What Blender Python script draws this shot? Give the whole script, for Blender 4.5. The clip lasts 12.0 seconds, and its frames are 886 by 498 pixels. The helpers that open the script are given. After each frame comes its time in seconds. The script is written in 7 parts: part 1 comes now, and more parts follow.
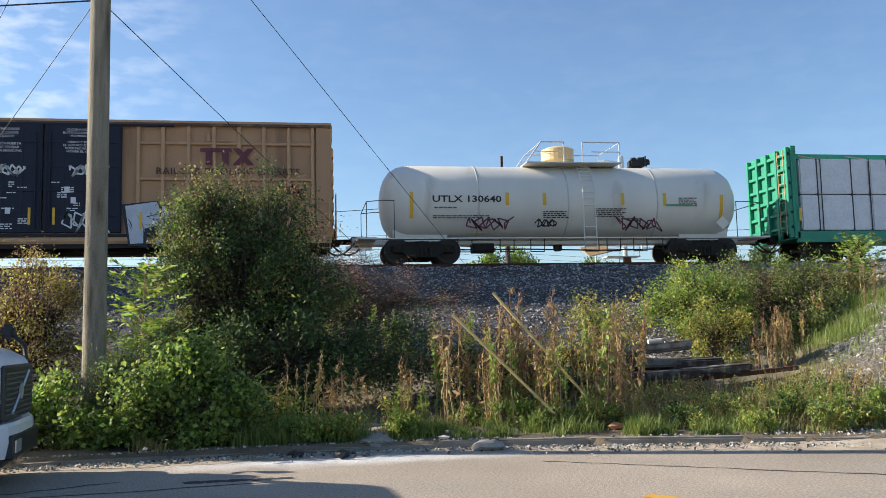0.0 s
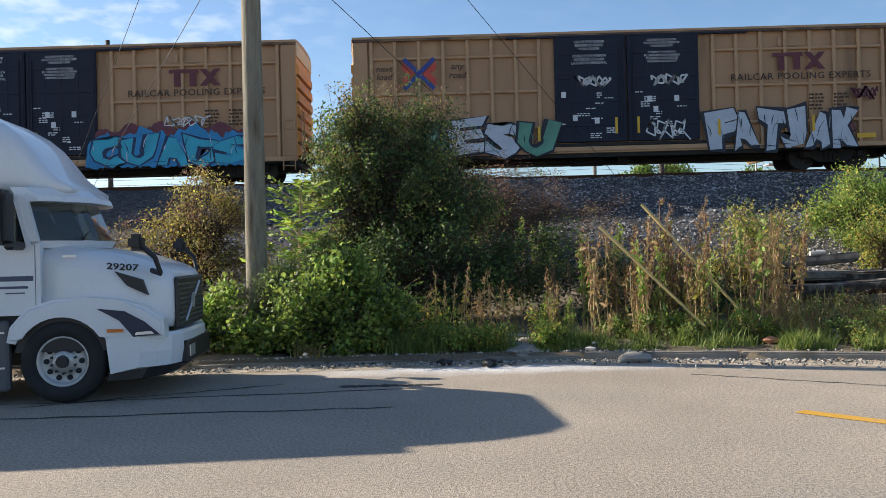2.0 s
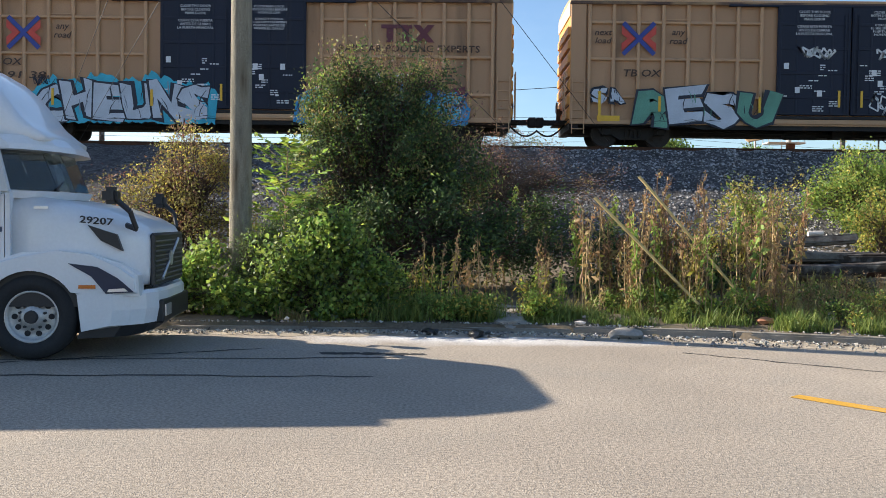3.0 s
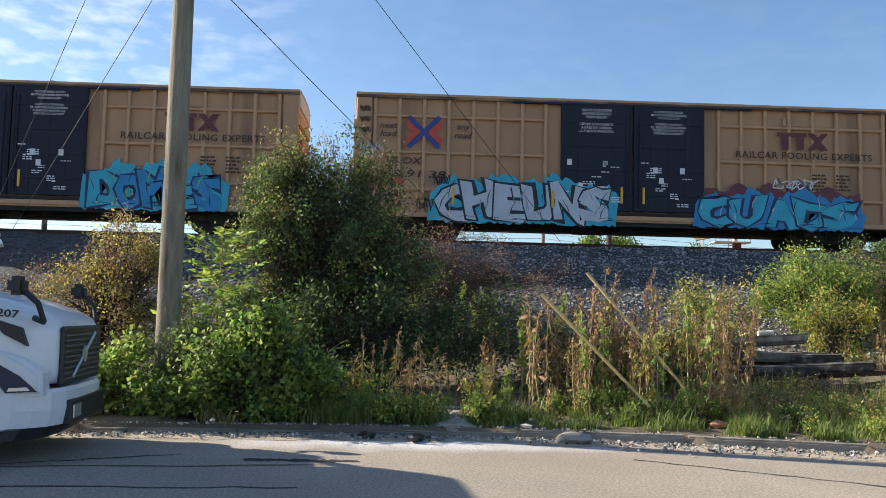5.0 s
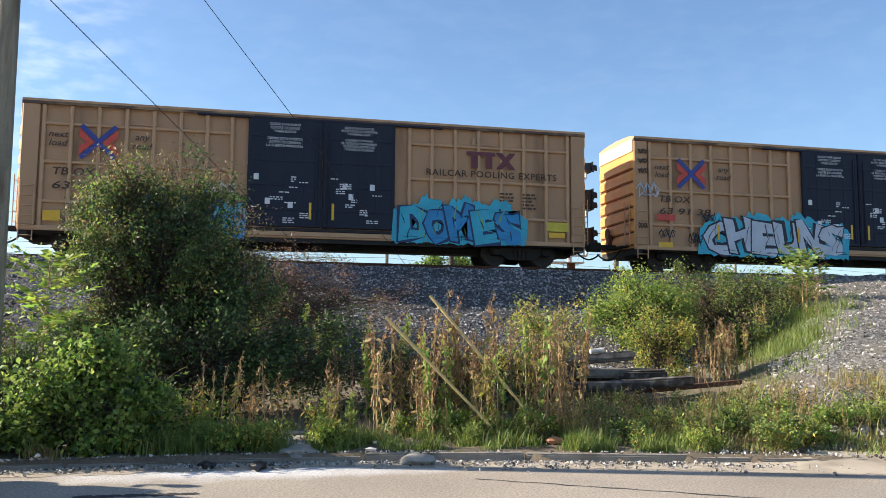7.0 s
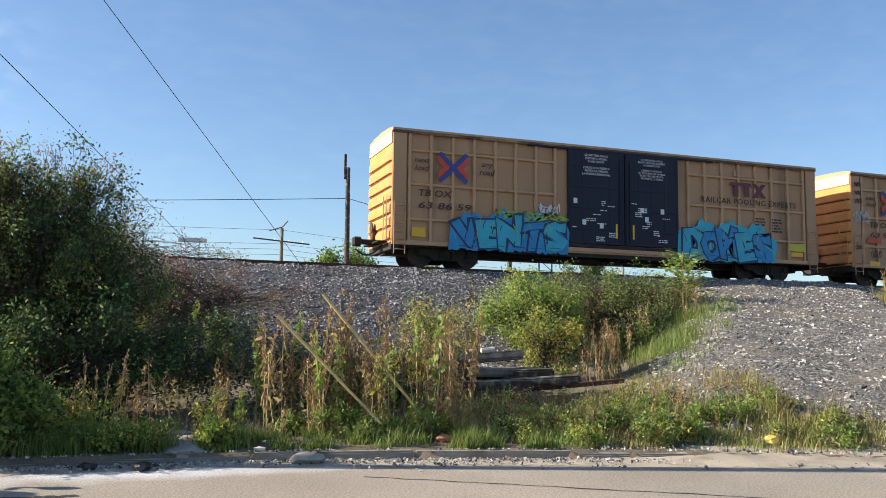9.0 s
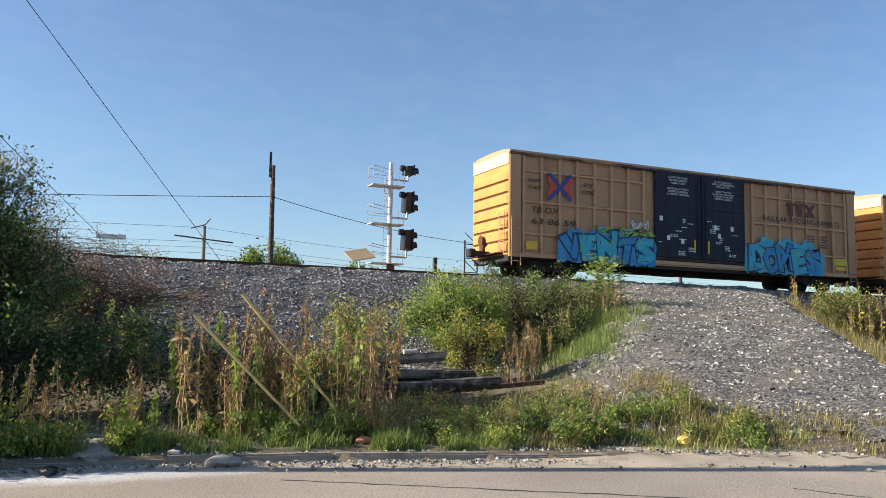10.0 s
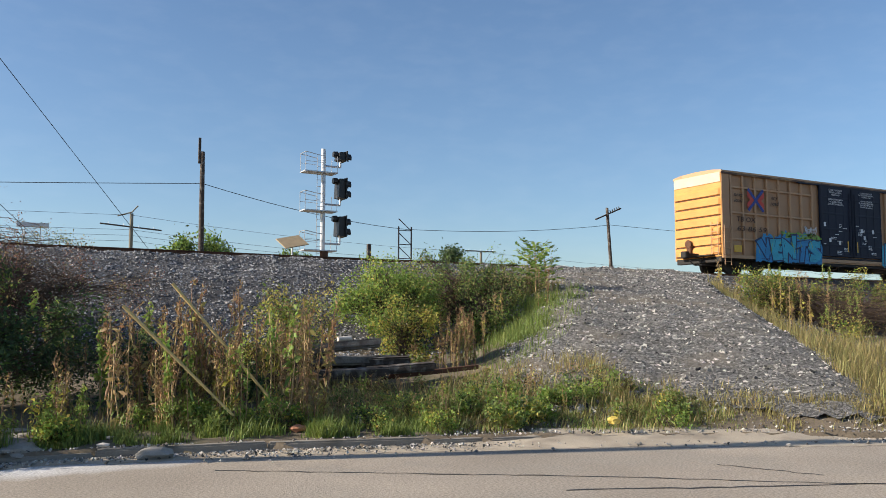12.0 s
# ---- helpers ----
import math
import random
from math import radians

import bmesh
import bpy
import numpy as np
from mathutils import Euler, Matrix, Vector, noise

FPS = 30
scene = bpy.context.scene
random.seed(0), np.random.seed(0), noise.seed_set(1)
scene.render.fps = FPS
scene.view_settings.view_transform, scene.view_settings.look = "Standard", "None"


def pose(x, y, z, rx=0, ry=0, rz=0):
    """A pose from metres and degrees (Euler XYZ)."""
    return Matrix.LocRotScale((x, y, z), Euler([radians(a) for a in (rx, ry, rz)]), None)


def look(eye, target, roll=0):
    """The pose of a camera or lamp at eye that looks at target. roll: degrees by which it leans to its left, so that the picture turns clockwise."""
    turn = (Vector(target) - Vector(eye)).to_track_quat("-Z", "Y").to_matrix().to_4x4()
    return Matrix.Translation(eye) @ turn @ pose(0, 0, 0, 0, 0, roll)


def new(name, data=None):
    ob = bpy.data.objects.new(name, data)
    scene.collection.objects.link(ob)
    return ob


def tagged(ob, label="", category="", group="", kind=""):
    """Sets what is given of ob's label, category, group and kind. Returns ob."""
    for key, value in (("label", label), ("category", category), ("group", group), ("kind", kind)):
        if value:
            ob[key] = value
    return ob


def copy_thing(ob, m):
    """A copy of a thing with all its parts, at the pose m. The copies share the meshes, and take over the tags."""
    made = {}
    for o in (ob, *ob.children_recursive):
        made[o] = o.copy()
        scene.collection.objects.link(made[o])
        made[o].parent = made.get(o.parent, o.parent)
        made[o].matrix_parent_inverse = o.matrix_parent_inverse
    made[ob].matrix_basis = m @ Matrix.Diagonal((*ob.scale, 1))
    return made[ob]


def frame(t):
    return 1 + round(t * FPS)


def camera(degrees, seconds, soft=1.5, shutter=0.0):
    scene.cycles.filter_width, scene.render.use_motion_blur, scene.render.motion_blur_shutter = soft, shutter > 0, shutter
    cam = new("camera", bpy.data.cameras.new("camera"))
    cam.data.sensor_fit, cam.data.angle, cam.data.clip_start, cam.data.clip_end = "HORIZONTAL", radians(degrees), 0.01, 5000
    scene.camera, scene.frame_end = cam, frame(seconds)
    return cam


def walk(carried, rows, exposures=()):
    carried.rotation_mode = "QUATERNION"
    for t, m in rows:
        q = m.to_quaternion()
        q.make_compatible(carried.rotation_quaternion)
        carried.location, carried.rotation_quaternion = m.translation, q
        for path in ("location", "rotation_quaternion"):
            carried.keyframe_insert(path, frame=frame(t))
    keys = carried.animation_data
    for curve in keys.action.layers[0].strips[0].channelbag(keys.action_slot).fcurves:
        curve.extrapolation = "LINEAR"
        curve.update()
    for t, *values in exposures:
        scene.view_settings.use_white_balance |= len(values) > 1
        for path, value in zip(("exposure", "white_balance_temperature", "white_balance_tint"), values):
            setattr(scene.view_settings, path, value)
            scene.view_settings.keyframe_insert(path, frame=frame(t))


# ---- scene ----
cam = camera(54.2, 12.0, soft=0.6)
PATH = [
    (0, (-0.151, -0.49, 1.666), (0.167, 1.474, 1.872), -1.3),
    (0.5, (-0.118, -0.556, 1.692), (-0.066, 1.437, 1.849), -1.5),
    (1, (-0.124, -0.565, 1.68), (-0.214, 1.43, 1.794), -1.6),
    (1.5, (-0.106, -0.586, 1.714), (-0.207, 1.41, 1.784), -2.0),
    (2, (-0.059, -0.517, 1.669), (-0.091, 1.482, 1.681), -1.4),
    (2.5, (-0.026, -0.377, 1.629), (-0.014, 1.622, 1.572), -0.1),
    (3, (-0.003, -0.103, 1.637), (-0.02, 1.896, 1.576), 0.7),
    (3.2, (0.045, -0.066, 1.634), (-0.01, 1.933, 1.597), 0.8),
    (4.8, (0.194, 0.432, 1.674), (0.225, 2.426, 1.816), 1.5),
    (5, (0.174, 0.474, 1.653), (0.261, 2.466, 1.813), 1.3),
    (5.5, (0.149, 0.439, 1.649), (0.359, 2.419, 1.833), 0.8),
    (6, (0.181, 0.479, 1.689), (0.493, 2.444, 1.886), 0.5),
    (6.5, (0.17, 0.467, 1.703), (0.557, 2.418, 1.908), 0.3),
    (7, (0.145, 0.37, 1.728), (0.587, 2.309, 1.935), 0.4),
    (8.8, (0.119, 0.218, 1.742), (0.753, 2.104, 1.947), 0.6),
    (9, (0.153, 0.243, 1.736), (0.824, 2.115, 1.942), 0.7),
    (9.5, (0.191, 0.245, 1.75), (0.948, 2.085, 1.956), 1.0),
    (10, (0.219, 0.232, 1.752), (1.046, 2.04, 1.962), 1.0),
    (10.5, (0.231, 0.208, 1.758), (1.118, 1.988, 1.967), 0.8),
    (11, (0.232, 0.194, 1.762), (1.16, 1.954, 1.961), 0.6),
    (11.5, (0.235, 0.175, 1.759), (1.189, 1.923, 1.945), 0.3),
    (12, (0.203, 0.182, 1.762), (1.168, 1.925, 1.941), 0.1),
]
walk(cam, [(t, look(eye, target, roll)) for t, eye, target, roll in PATH],
     [(0.0, 1.1), (1.0, 1.3), (1.5, 1.16), (2.0, 1.02), (2.5, 1.12), (3.0, 1.26), (5.0, 1.16), (6.0, 1.3), (7.0, 1.32), (9.0, 1.12), (10.5, 0.94), (12.0, 0.79)])

# ---- light: low sun from the far left, clear sky ----
SUN_EL, SUN_DIR = radians(26.3), Vector((-0.952, 0.306, 0))
world = bpy.data.worlds.new("sky")
scene.world = world
world.use_nodes = True


def build_sky():
    n, l = world.node_tree.nodes, world.node_tree.links
    n.clear()
    out, bg = n.new("ShaderNodeOutputWorld"), n.new("ShaderNodeBackground")
    sky = n.new("ShaderNodeTexSky")
    sky.sky_type, sky.sun_disc = "NISHITA", False
    sky.sun_elevation, sky.sun_rotation = SUN_EL, math.atan2(SUN_DIR.x, SUN_DIR.y)
    sky.air_density, sky.dust_density, sky.ozone_density = 1.0, 0.7, 4.0
    co, mp = n.new("ShaderNodeTexCoord"), n.new("ShaderNodeMapping")
    mp.inputs["Scale"].default_value = (11, 11, 30)
    puff = n.new("ShaderNodeTexNoise")
    puff.inputs["Scale"].default_value, puff.inputs["Detail"].default_value = 2.2, 7
    wide = n.new("ShaderNodeTexNoise")
    wide.inputs["Scale"].default_value, wide.inputs["Detail"].default_value = 1.3, 2
    r1, r2 = n.new("ShaderNodeMapRange"), n.new("ShaderNodeMapRange")
    for r, a, b in ((r1, 0.44, 0.68), (r2, 0.56, 0.74)):
        r.inputs["From Min"].default_value, r.inputs["From Max"].default_value = a, b
    mul, lim = n.new("ShaderNodeMath"), n.new("ShaderNodeMath")
    mul.operation = lim.operation = "MULTIPLY"
    lim.inputs[1].default_value = 0.4
    mix = n.new("ShaderNodeMix")
    mix.data_type = "RGBA"
    mix.inputs["B"].default_value = (7.5, 7.6, 7.8, 1)
    l.new(co.outputs["Generated"], mp.inputs["Vector"])
    l.new(mp.outputs["Vector"], puff.inputs["Vector"])
    l.new(co.outputs["Generated"], wide.inputs["Vector"])
    l.new(puff.outputs["Fac"], r1.inputs["Value"])
    l.new(wide.outputs["Fac"], r2.inputs["Value"])
    l.new(r1.outputs["Result"], mul.inputs[0])
    l.new(r2.outputs["Result"], mul.inputs[1])
    # the cloud bank stands over the left of the line; elsewhere only faint wisps
    dot, near = n.new("ShaderNodeVectorMath"), n.new("ShaderNodeMapRange")
    dot.operation = "DOT_PRODUCT"
    dot.inputs[1].default_value = Vector((-0.52, 0.80, 0.30)).normalized()
    near.inputs["From Min"].default_value, near.inputs["From Max"].default_value, near.inputs["To Min"].default_value = 0.90, 0.985, 0.05
    l.new(co.outputs["Generated"], dot.inputs[0])
    l.new(dot.outputs["Value"], near.inputs["Value"])
    keep = n.new("ShaderNodeMath")
    keep.operation = "MULTIPLY"
    l.new(r1.outputs["Result"], keep.inputs[0])
    l.new(near.outputs["Result"], keep.inputs[1])
    l.new(keep.outputs[0], lim.inputs[0])
    l.new(lim.outputs[0], mix.inputs["Factor"])
    l.new(sky.outputs["Color"], mix.inputs["A"])
    l.new(mix.outputs["Result"], bg.inputs["Color"])
    bg.inputs["Strength"].default_value = 0.085
    l.new(bg.outputs[0], out.inputs["Surface"])


build_sky()
sun_lamp = bpy.data.lights.new("sun", "SUN")
sun_lamp.energy, sun_lamp.angle, sun_lamp.color = 4.5, radians(0.53), (1.0, 0.89, 0.74)
sun = new("sun", sun_lamp)
toward = SUN_DIR.normalized() * math.cos(SUN_EL) + Vector((0, 0, math.sin(SUN_EL)))
sun.matrix_world = look(toward * 60, (0, 0, 0))


# ---- materials ----
def mat(name, color, rough=0.8, metal=0.0, vary=0.25, scale=6.0, fine=60.0, bump=0.15, dirt=None, dirt_at=0.58, dirt_scale=1.4,
        spread=0.0, translucent=0.0, island=False, streak=False, coat=0.0):
    """A surface with variation at two scales, stains, fine relief; island: each loose piece has its own tone."""
    m = bpy.data.materials.new(name)
    m.use_nodes = True
    n, l = m.node_tree.nodes, m.node_tree.links
    b = n["Principled BSDF"]
    b.inputs["Roughness"].default_value, b.inputs["Metallic"].default_value = rough, metal
    b.inputs["Coat Weight"].default_value = coat
    co = n.new("ShaderNodeTexCoord")
    src = co.outputs["Object"]
    if streak:
        mp = n.new("ShaderNodeMapping")
        mp.inputs["Scale"].default_value = (1.0, 1.0, 0.12)
        l.new(src, mp.inputs["Vector"])
        src_big = mp.outputs["Vector"]
    else:
        src_big = src
    big, small = n.new("ShaderNodeTexNoise"), n.new("ShaderNodeTexNoise")
    big.inputs["Scale"].default_value, big.inputs["Detail"].default_value = scale, 6
    small.inputs["Scale"].default_value, small.inputs["Detail"].default_value = fine, 4
    l.new(src_big, big.inputs["Vector"])
    l.new(src, small.inputs["Vector"])
    add = n.new("ShaderNodeMath")
    add.operation = "ADD"
    l.new(big.outputs["Fac"], add.inputs[0])
    l.new(small.outputs["Fac"], add.inputs[1])
    rng = n.new("ShaderNodeMapRange")
    rng.inputs["From Min"].default_value, rng.inputs["From Max"].default_value = 0.6, 1.4
    rng.inputs["To Min"].default_value, rng.inputs["To Max"].default_value = 1 - vary, 1 + vary
    l.new(add.outputs[0], rng.inputs["Value"])
    hsv = n.new("ShaderNodeHueSaturation")
    hsv.inputs["Color"].default_value = (*color, 1)
    l.new(rng.outputs["Result"], hsv.inputs["Value"])
    if island or spread:
        g = n.new("ShaderNodeNewGeometry" if island else "ShaderNodeObjectInfo")
        rand = g.outputs["Random Per Island" if island else "Random"]
        hr, vr = n.new("ShaderNodeMapRange"), n.new("ShaderNodeMapRange")
        hr.inputs["To Min"].default_value, hr.inputs["To Max"].default_value = 0.5 - 0.045 * spread, 0.5 + 0.045 * spread
        vr.inputs["To Min"].default_value, vr.inputs["To Max"].default_value = 1 - 0.6 * spread, 1 + 0.6 * spread
        white = n.new("ShaderNodeTexWhiteNoise")
        white.noise_dimensions = "1D"
        l.new(rand, white.inputs["W"])
        l.new(rand, hr.inputs["Value"])
        l.new(white.outputs["Value"], vr.inputs["Value"])
        l.new(hr.outputs["Result"], hsv.inputs["Hue"])
        m2 = n.new("ShaderNodeMath")
        m2.operation = "MULTIPLY"
        l.new(rng.outputs["Result"], m2.inputs[0])
        l.new(vr.outputs["Result"], m2.inputs[1])
        l.new(m2.outputs[0], hsv.inputs["Value"])
    col = hsv.outputs["Color"]
    if dirt:
        sp = n.new("ShaderNodeTexNoise")
        sp.inputs["Scale"].default_value, sp.inputs["Detail"].default_value = dirt_scale, 8
        l.new(src_big, sp.inputs["Vector"])
        r2 = n.new("ShaderNodeMapRange")
        r2.inputs["From Min"].default_value, r2.inputs["From Max"].default_value = dirt_at, dirt_at + 0.16
        l.new(sp.outputs["Fac"], r2.inputs["Value"])
        mx = n.new("ShaderNodeMix")
        mx.data_type = "RGBA"
        mx.inputs["B"].default_value = (*dirt, 1)
        l.new(r2.outputs["Result"], mx.inputs["Factor"])
        l.new(col, mx.inputs["A"])
        col = mx.outputs["Result"]
    l.new(col, b.inputs["Base Color"])
    if bump:
        bp = n.new("ShaderNodeBump")
        bp.inputs["Strength"].default_value, bp.inputs["Distance"].default_value = bump, 0.02
        l.new(add.outputs[0], bp.inputs["Height"])
        l.new(bp.outputs["Normal"], b.inputs["Normal"])
    if translucent:
        out = n["Material Output"]
        tr, ms = n.new("ShaderNodeBsdfTranslucent"), n.new("ShaderNodeMixShader")
        ms.inputs["Fac"].default_value = translucent
        l.new(col, tr.inputs["Color"])
        l.new(b.outputs[0], ms.inputs[1])
        l.new(tr.outputs[0], ms.inputs[2])
        l.new(ms.outputs[0], out.inputs["Surface"])
    return m


def stone_mat(name, color, size, depth, soil=None):
    """Loose crushed stone: cells of their own tone, shade in the gaps painted as darker edges."""
    m = mat(name, color, 0.9, 0, 0.3, 1.2, 90, 0.1)
    n, l = m.node_tree.nodes, m.node_tree.links
    b = n["Principled BSDF"]
    co = n.new("ShaderNodeTexCoord")
    v, e = n.new("ShaderNodeTexVoronoi"), n.new("ShaderNodeTexVoronoi")
    e.feature = "DISTANCE_TO_EDGE"
    for x in (v, e):
        x.inputs["Scale"].default_value = 1 / size
        l.new(co.outputs["Object"], x.inputs["Vector"])
    sep = n.new("ShaderNodeSeparateColor")
    l.new(v.outputs["Color"], sep.inputs["Color"])
    tone = n.new("ShaderNodeMapRange")
    tone.inputs["To Min"].default_value, tone.inputs["To Max"].default_value = 0.45, 1.55
    l.new(sep.outputs[0], tone.inputs["Value"])
    # colour falls to a third at cell edges, as shade between stones
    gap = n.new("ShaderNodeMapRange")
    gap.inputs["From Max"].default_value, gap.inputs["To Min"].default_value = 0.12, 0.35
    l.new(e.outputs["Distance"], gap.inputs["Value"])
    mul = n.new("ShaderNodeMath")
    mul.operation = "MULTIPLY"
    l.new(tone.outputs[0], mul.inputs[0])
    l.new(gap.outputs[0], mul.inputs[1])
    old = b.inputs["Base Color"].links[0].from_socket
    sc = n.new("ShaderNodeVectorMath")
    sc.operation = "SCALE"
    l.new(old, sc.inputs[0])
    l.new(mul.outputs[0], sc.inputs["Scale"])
    col = sc.outputs[0]
    if soil:
        nz, r, mx = n.new("ShaderNodeTexNoise"), n.new("ShaderNodeMapRange"), n.new("ShaderNodeMix")
        nz.inputs["Scale"].default_value, nz.inputs["Detail"].default_value = 0.5, 6
        l.new(co.outputs["Object"], nz.inputs["Vector"])
        r.inputs["From Min"].default_value, r.inputs["From Max"].default_value = 0.5, 0.66
        l.new(nz.outputs["Fac"], r.inputs["Value"])
        mx.data_type = "RGBA"
        mx.inputs["B"].default_value = (*soil, 1)
        l.new(r.outputs[0], mx.inputs["Factor"])
        l.new(col, mx.inputs["A"])
        col = mx.outputs["Result"]
    l.new(col, b.inputs["Base Color"])
    add = n.new("ShaderNodeMath")
    add.operation = "ADD"
    l.new(gap.outputs[0], add.inputs[0])
    l.new(sep.outputs[1], add.inputs[1])
    bp = n.new("ShaderNodeBump")
    bp.inputs["Strength"].default_value, bp.inputs["Distance"].default_value = 0.9, depth
    l.new(add.outputs[0], bp.inputs["Height"])
    l.new(bp.outputs["Normal"], b.inputs["Normal"])
    return m


TAN = mat("faded_tan_paint", (0.43, 0.252, 0.135), 0.62, 0, 0.22, 1.2, 45, 0.08, (0.20, 0.115, 0.06), 0.60, 1.1, streak=True)
TAN_RIB = mat("tan_rib_paint", (0.475, 0.285, 0.155), 0.62, 0, 0.2, 1.5, 45, 0.08, (0.22, 0.13, 0.07), 0.62, 1.3)
# the car's own tan, with low sun on the ends put into the colour
END_SUNLIT = mat("yellow_end_paint", (0.60, 0.27, 0.065), 0.6, 0, 0.2, 1.4, 40, 0.08, (0.26, 0.13, 0.06), 0.64, 1.3)
FADED = mat("bleached_end_paint", (0.62, 0.5, 0.34), 0.7, 0, 0.2, 2, 40, 0.08)
NAVY = mat("dark_navy_paint", (0.006, 0.011, 0.027), 0.72, 0, 0.35, 1.5, 40, 0.06, (0.016, 0.02, 0.03), 0.62, 1.2, streak=True)
UNDER = mat("grimy_black_steel", (0.018, 0.016, 0.015), 0.8, 0, 0.4, 4, 50, 0.2, (0.06, 0.035, 0.022), 0.6, 3)
RUST = mat("rusty_steel", (0.11, 0.05, 0.028), 0.85, 0.2, 0.4, 5, 60, 0.25)
WHEEL = mat("worn_wheel_steel", (0.035, 0.03, 0.027), 0.7, 0.2, 0.3, 5, 60, 0.1)
WHITE_INK = mat("white_stencil_paint", (0.66, 0.68, 0.70), 0.7, 0, 0.15, 5, 60, 0.0)
BLACK_INK = mat("black_stencil_paint", (0.028, 0.024, 0.022), 0.7, 0, 0.2, 5, 60, 0.0)
BROWN_INK = mat("brown_stencil_paint", (0.06, 0.034, 0.022), 0.7, 0, 0.25, 5, 60, 0.0)
MAROON = mat("faded_maroon_paint", (0.13, 0.035, 0.045), 0.7, 0, 0.25, 3, 60, 0.0)
RED = mat("faded_red_paint", (0.55, 0.07, 0.05), 0.65, 0, 0.2, 3, 60, 0.0)
BLUE = mat("blue_paint", (0.035, 0.06, 0.27), 0.65, 0, 0.2, 3, 60, 0.0)
GOLD = mat("reflective_yellow_strip", (0.72, 0.42, 0.03), 0.5, 0, 0.15, 6, 60, 0.0)
SPRAY_CYAN = mat("cyan_spray_paint", (0.035, 0.38, 0.52), 0.6, 0, 0.35, 1.5, 30, 0.0)
SPRAY_BLUE = mat("blue_spray_paint", (0.02, 0.23, 0.48), 0.6, 0, 0.4, 1.5, 30, 0.0)
SPRAY_WHITE = mat("pale_spray_paint", (0.48, 0.53, 0.60), 0.6, 0, 0.25, 1.5, 30, 0.0)
SPRAY_GREEN = mat("green_spray_paint", (0.11, 0.29, 0.21), 0.6, 0, 0.4, 1.5, 30, 0.0)
SPRAY_DARK = mat("dark_spray_paint", (0.015, 0.02, 0.035), 0.6, 0, 0.3, 2, 30, 0.0)
SPRAY_NAVY = mat("navy_spray_outline", (0.012, 0.035, 0.10), 0.6, 0, 0.3, 2, 30, 0.0)
SPRAY_LIME = mat("lime_spray_paint", (0.22, 0.42, 0.07), 0.6, 0, 0.3, 2, 30, 0.0)
SPRAY_GREY = mat("grey_spray_shade", (0.20, 0.24, 0.29), 0.6, 0, 0.3, 2, 30, 0.0)
SPRAY_PLUM = mat("plum_spray_paint", (0.14, 0.035, 0.05), 0.6, 0, 0.3, 2, 30, 0.0)
SPRAY_YELLOW = mat("yellow_spray_paint", (0.55, 0.45, 0.05), 0.6, 0, 0.3, 2, 30, 0.0)
TANK_WHITE = mat("off_white_tank_paint", (0.66, 0.64, 0.58), 0.45, 0, 0.12, 1.2, 40, 0.04, (0.42, 0.38, 0.31), 0.62, 1.0, streak=True)
CREAM = mat("cream_paint", (0.66, 0.48, 0.24), 0.5, 0, 0.15, 4, 40, 0.05)
GREEN = mat("green_railcar_paint", (0.02, 0.25, 0.15), 0.5, 0, 0.25, 2, 40, 0.08, (0.09, 0.06, 0.03), 0.64, 2)
WRAP = mat("white_lumber_wrap", (0.66, 0.67, 0.70), 0.4, 0, 0.12, 3, 12, 0.35)
STRAP = mat("dark_strap", (0.03, 0.03, 0.03), 0.6, 0, 0.2, 6, 60, 0.05)
GALV = mat("galvanised_steel", (0.55, 0.56, 0.57), 0.45, 0.5, 0.2, 6, 50, 0.05)
BLACK_SHELL = mat("black_signal_paint", (0.012, 0.012, 0.013), 0.45, 0, 0.3, 6, 50, 0.05)
PANEL_TAN = mat("tan_panel_back", (0.45, 0.33, 0.19), 0.6, 0, 0.15, 6, 50, 0.05)
WOOD_GREY = mat("weathered_pole_wood", (0.235, 0.21, 0.155), 0.85, 0, 0.6, 14, 70, 0.8, (0.10, 0.075, 0.045), 0.54, 7, streak=True)
WOOD_DARK = mat("dark_creosoted_wood", (0.06, 0.046, 0.037), 0.9, 0, 0.45, 8, 60, 0.5, (0.19, 0.17, 0.15), 0.52, 5)
WOOD_WORN = mat("grey_worn_timber", (0.17, 0.15, 0.125), 0.9, 0, 0.45, 8, 60, 0.6, (0.07, 0.055, 0.045), 0.52, 4)
WIRE = mat("dark_wire", (0.02, 0.02, 0.022), 0.5, 0.2, 0.2, 6, 50, 0.0)
STICK = mat("bleached_yellow_stick", (0.56, 0.42, 0.17), 0.75, 0, 0.25, 8, 60, 0.1)
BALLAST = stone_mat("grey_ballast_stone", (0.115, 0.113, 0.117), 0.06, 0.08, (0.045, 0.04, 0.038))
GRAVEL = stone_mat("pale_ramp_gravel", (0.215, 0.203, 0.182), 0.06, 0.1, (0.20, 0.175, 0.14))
PEBBLE = mat("crushed_stone", (0.245, 0.241, 0.242), 0.9, 0, 0.3, 8, 60, 0.2, island=True, spread=1.3)
PEBBLE_PALE = mat("pale_crushed_stone", (0.27, 0.257, 0.235), 0.9, 0, 0.3, 8, 60, 0.2, island=True, spread=1.5)
SOIL = mat("dry_soil", (0.16, 0.125, 0.085), 0.95, 0, 0.4, 0.9, 25, 0.6, (0.09, 0.085, 0.045), 0.5, 0.7)
CURB = mat("worn_curb_concrete", (0.25, 0.225, 0.19), 0.9, 0, 0.3, 3, 60, 0.3, (0.16, 0.14, 0.11), 0.55, 1.7)
YELLOW_LINE = mat("worn_yellow_road_paint", (0.55, 0.30, 0.03), 0.8, 0, 0.25, 3, 60, 0.2, (0.33, 0.25, 0.16), 0.58, 3)
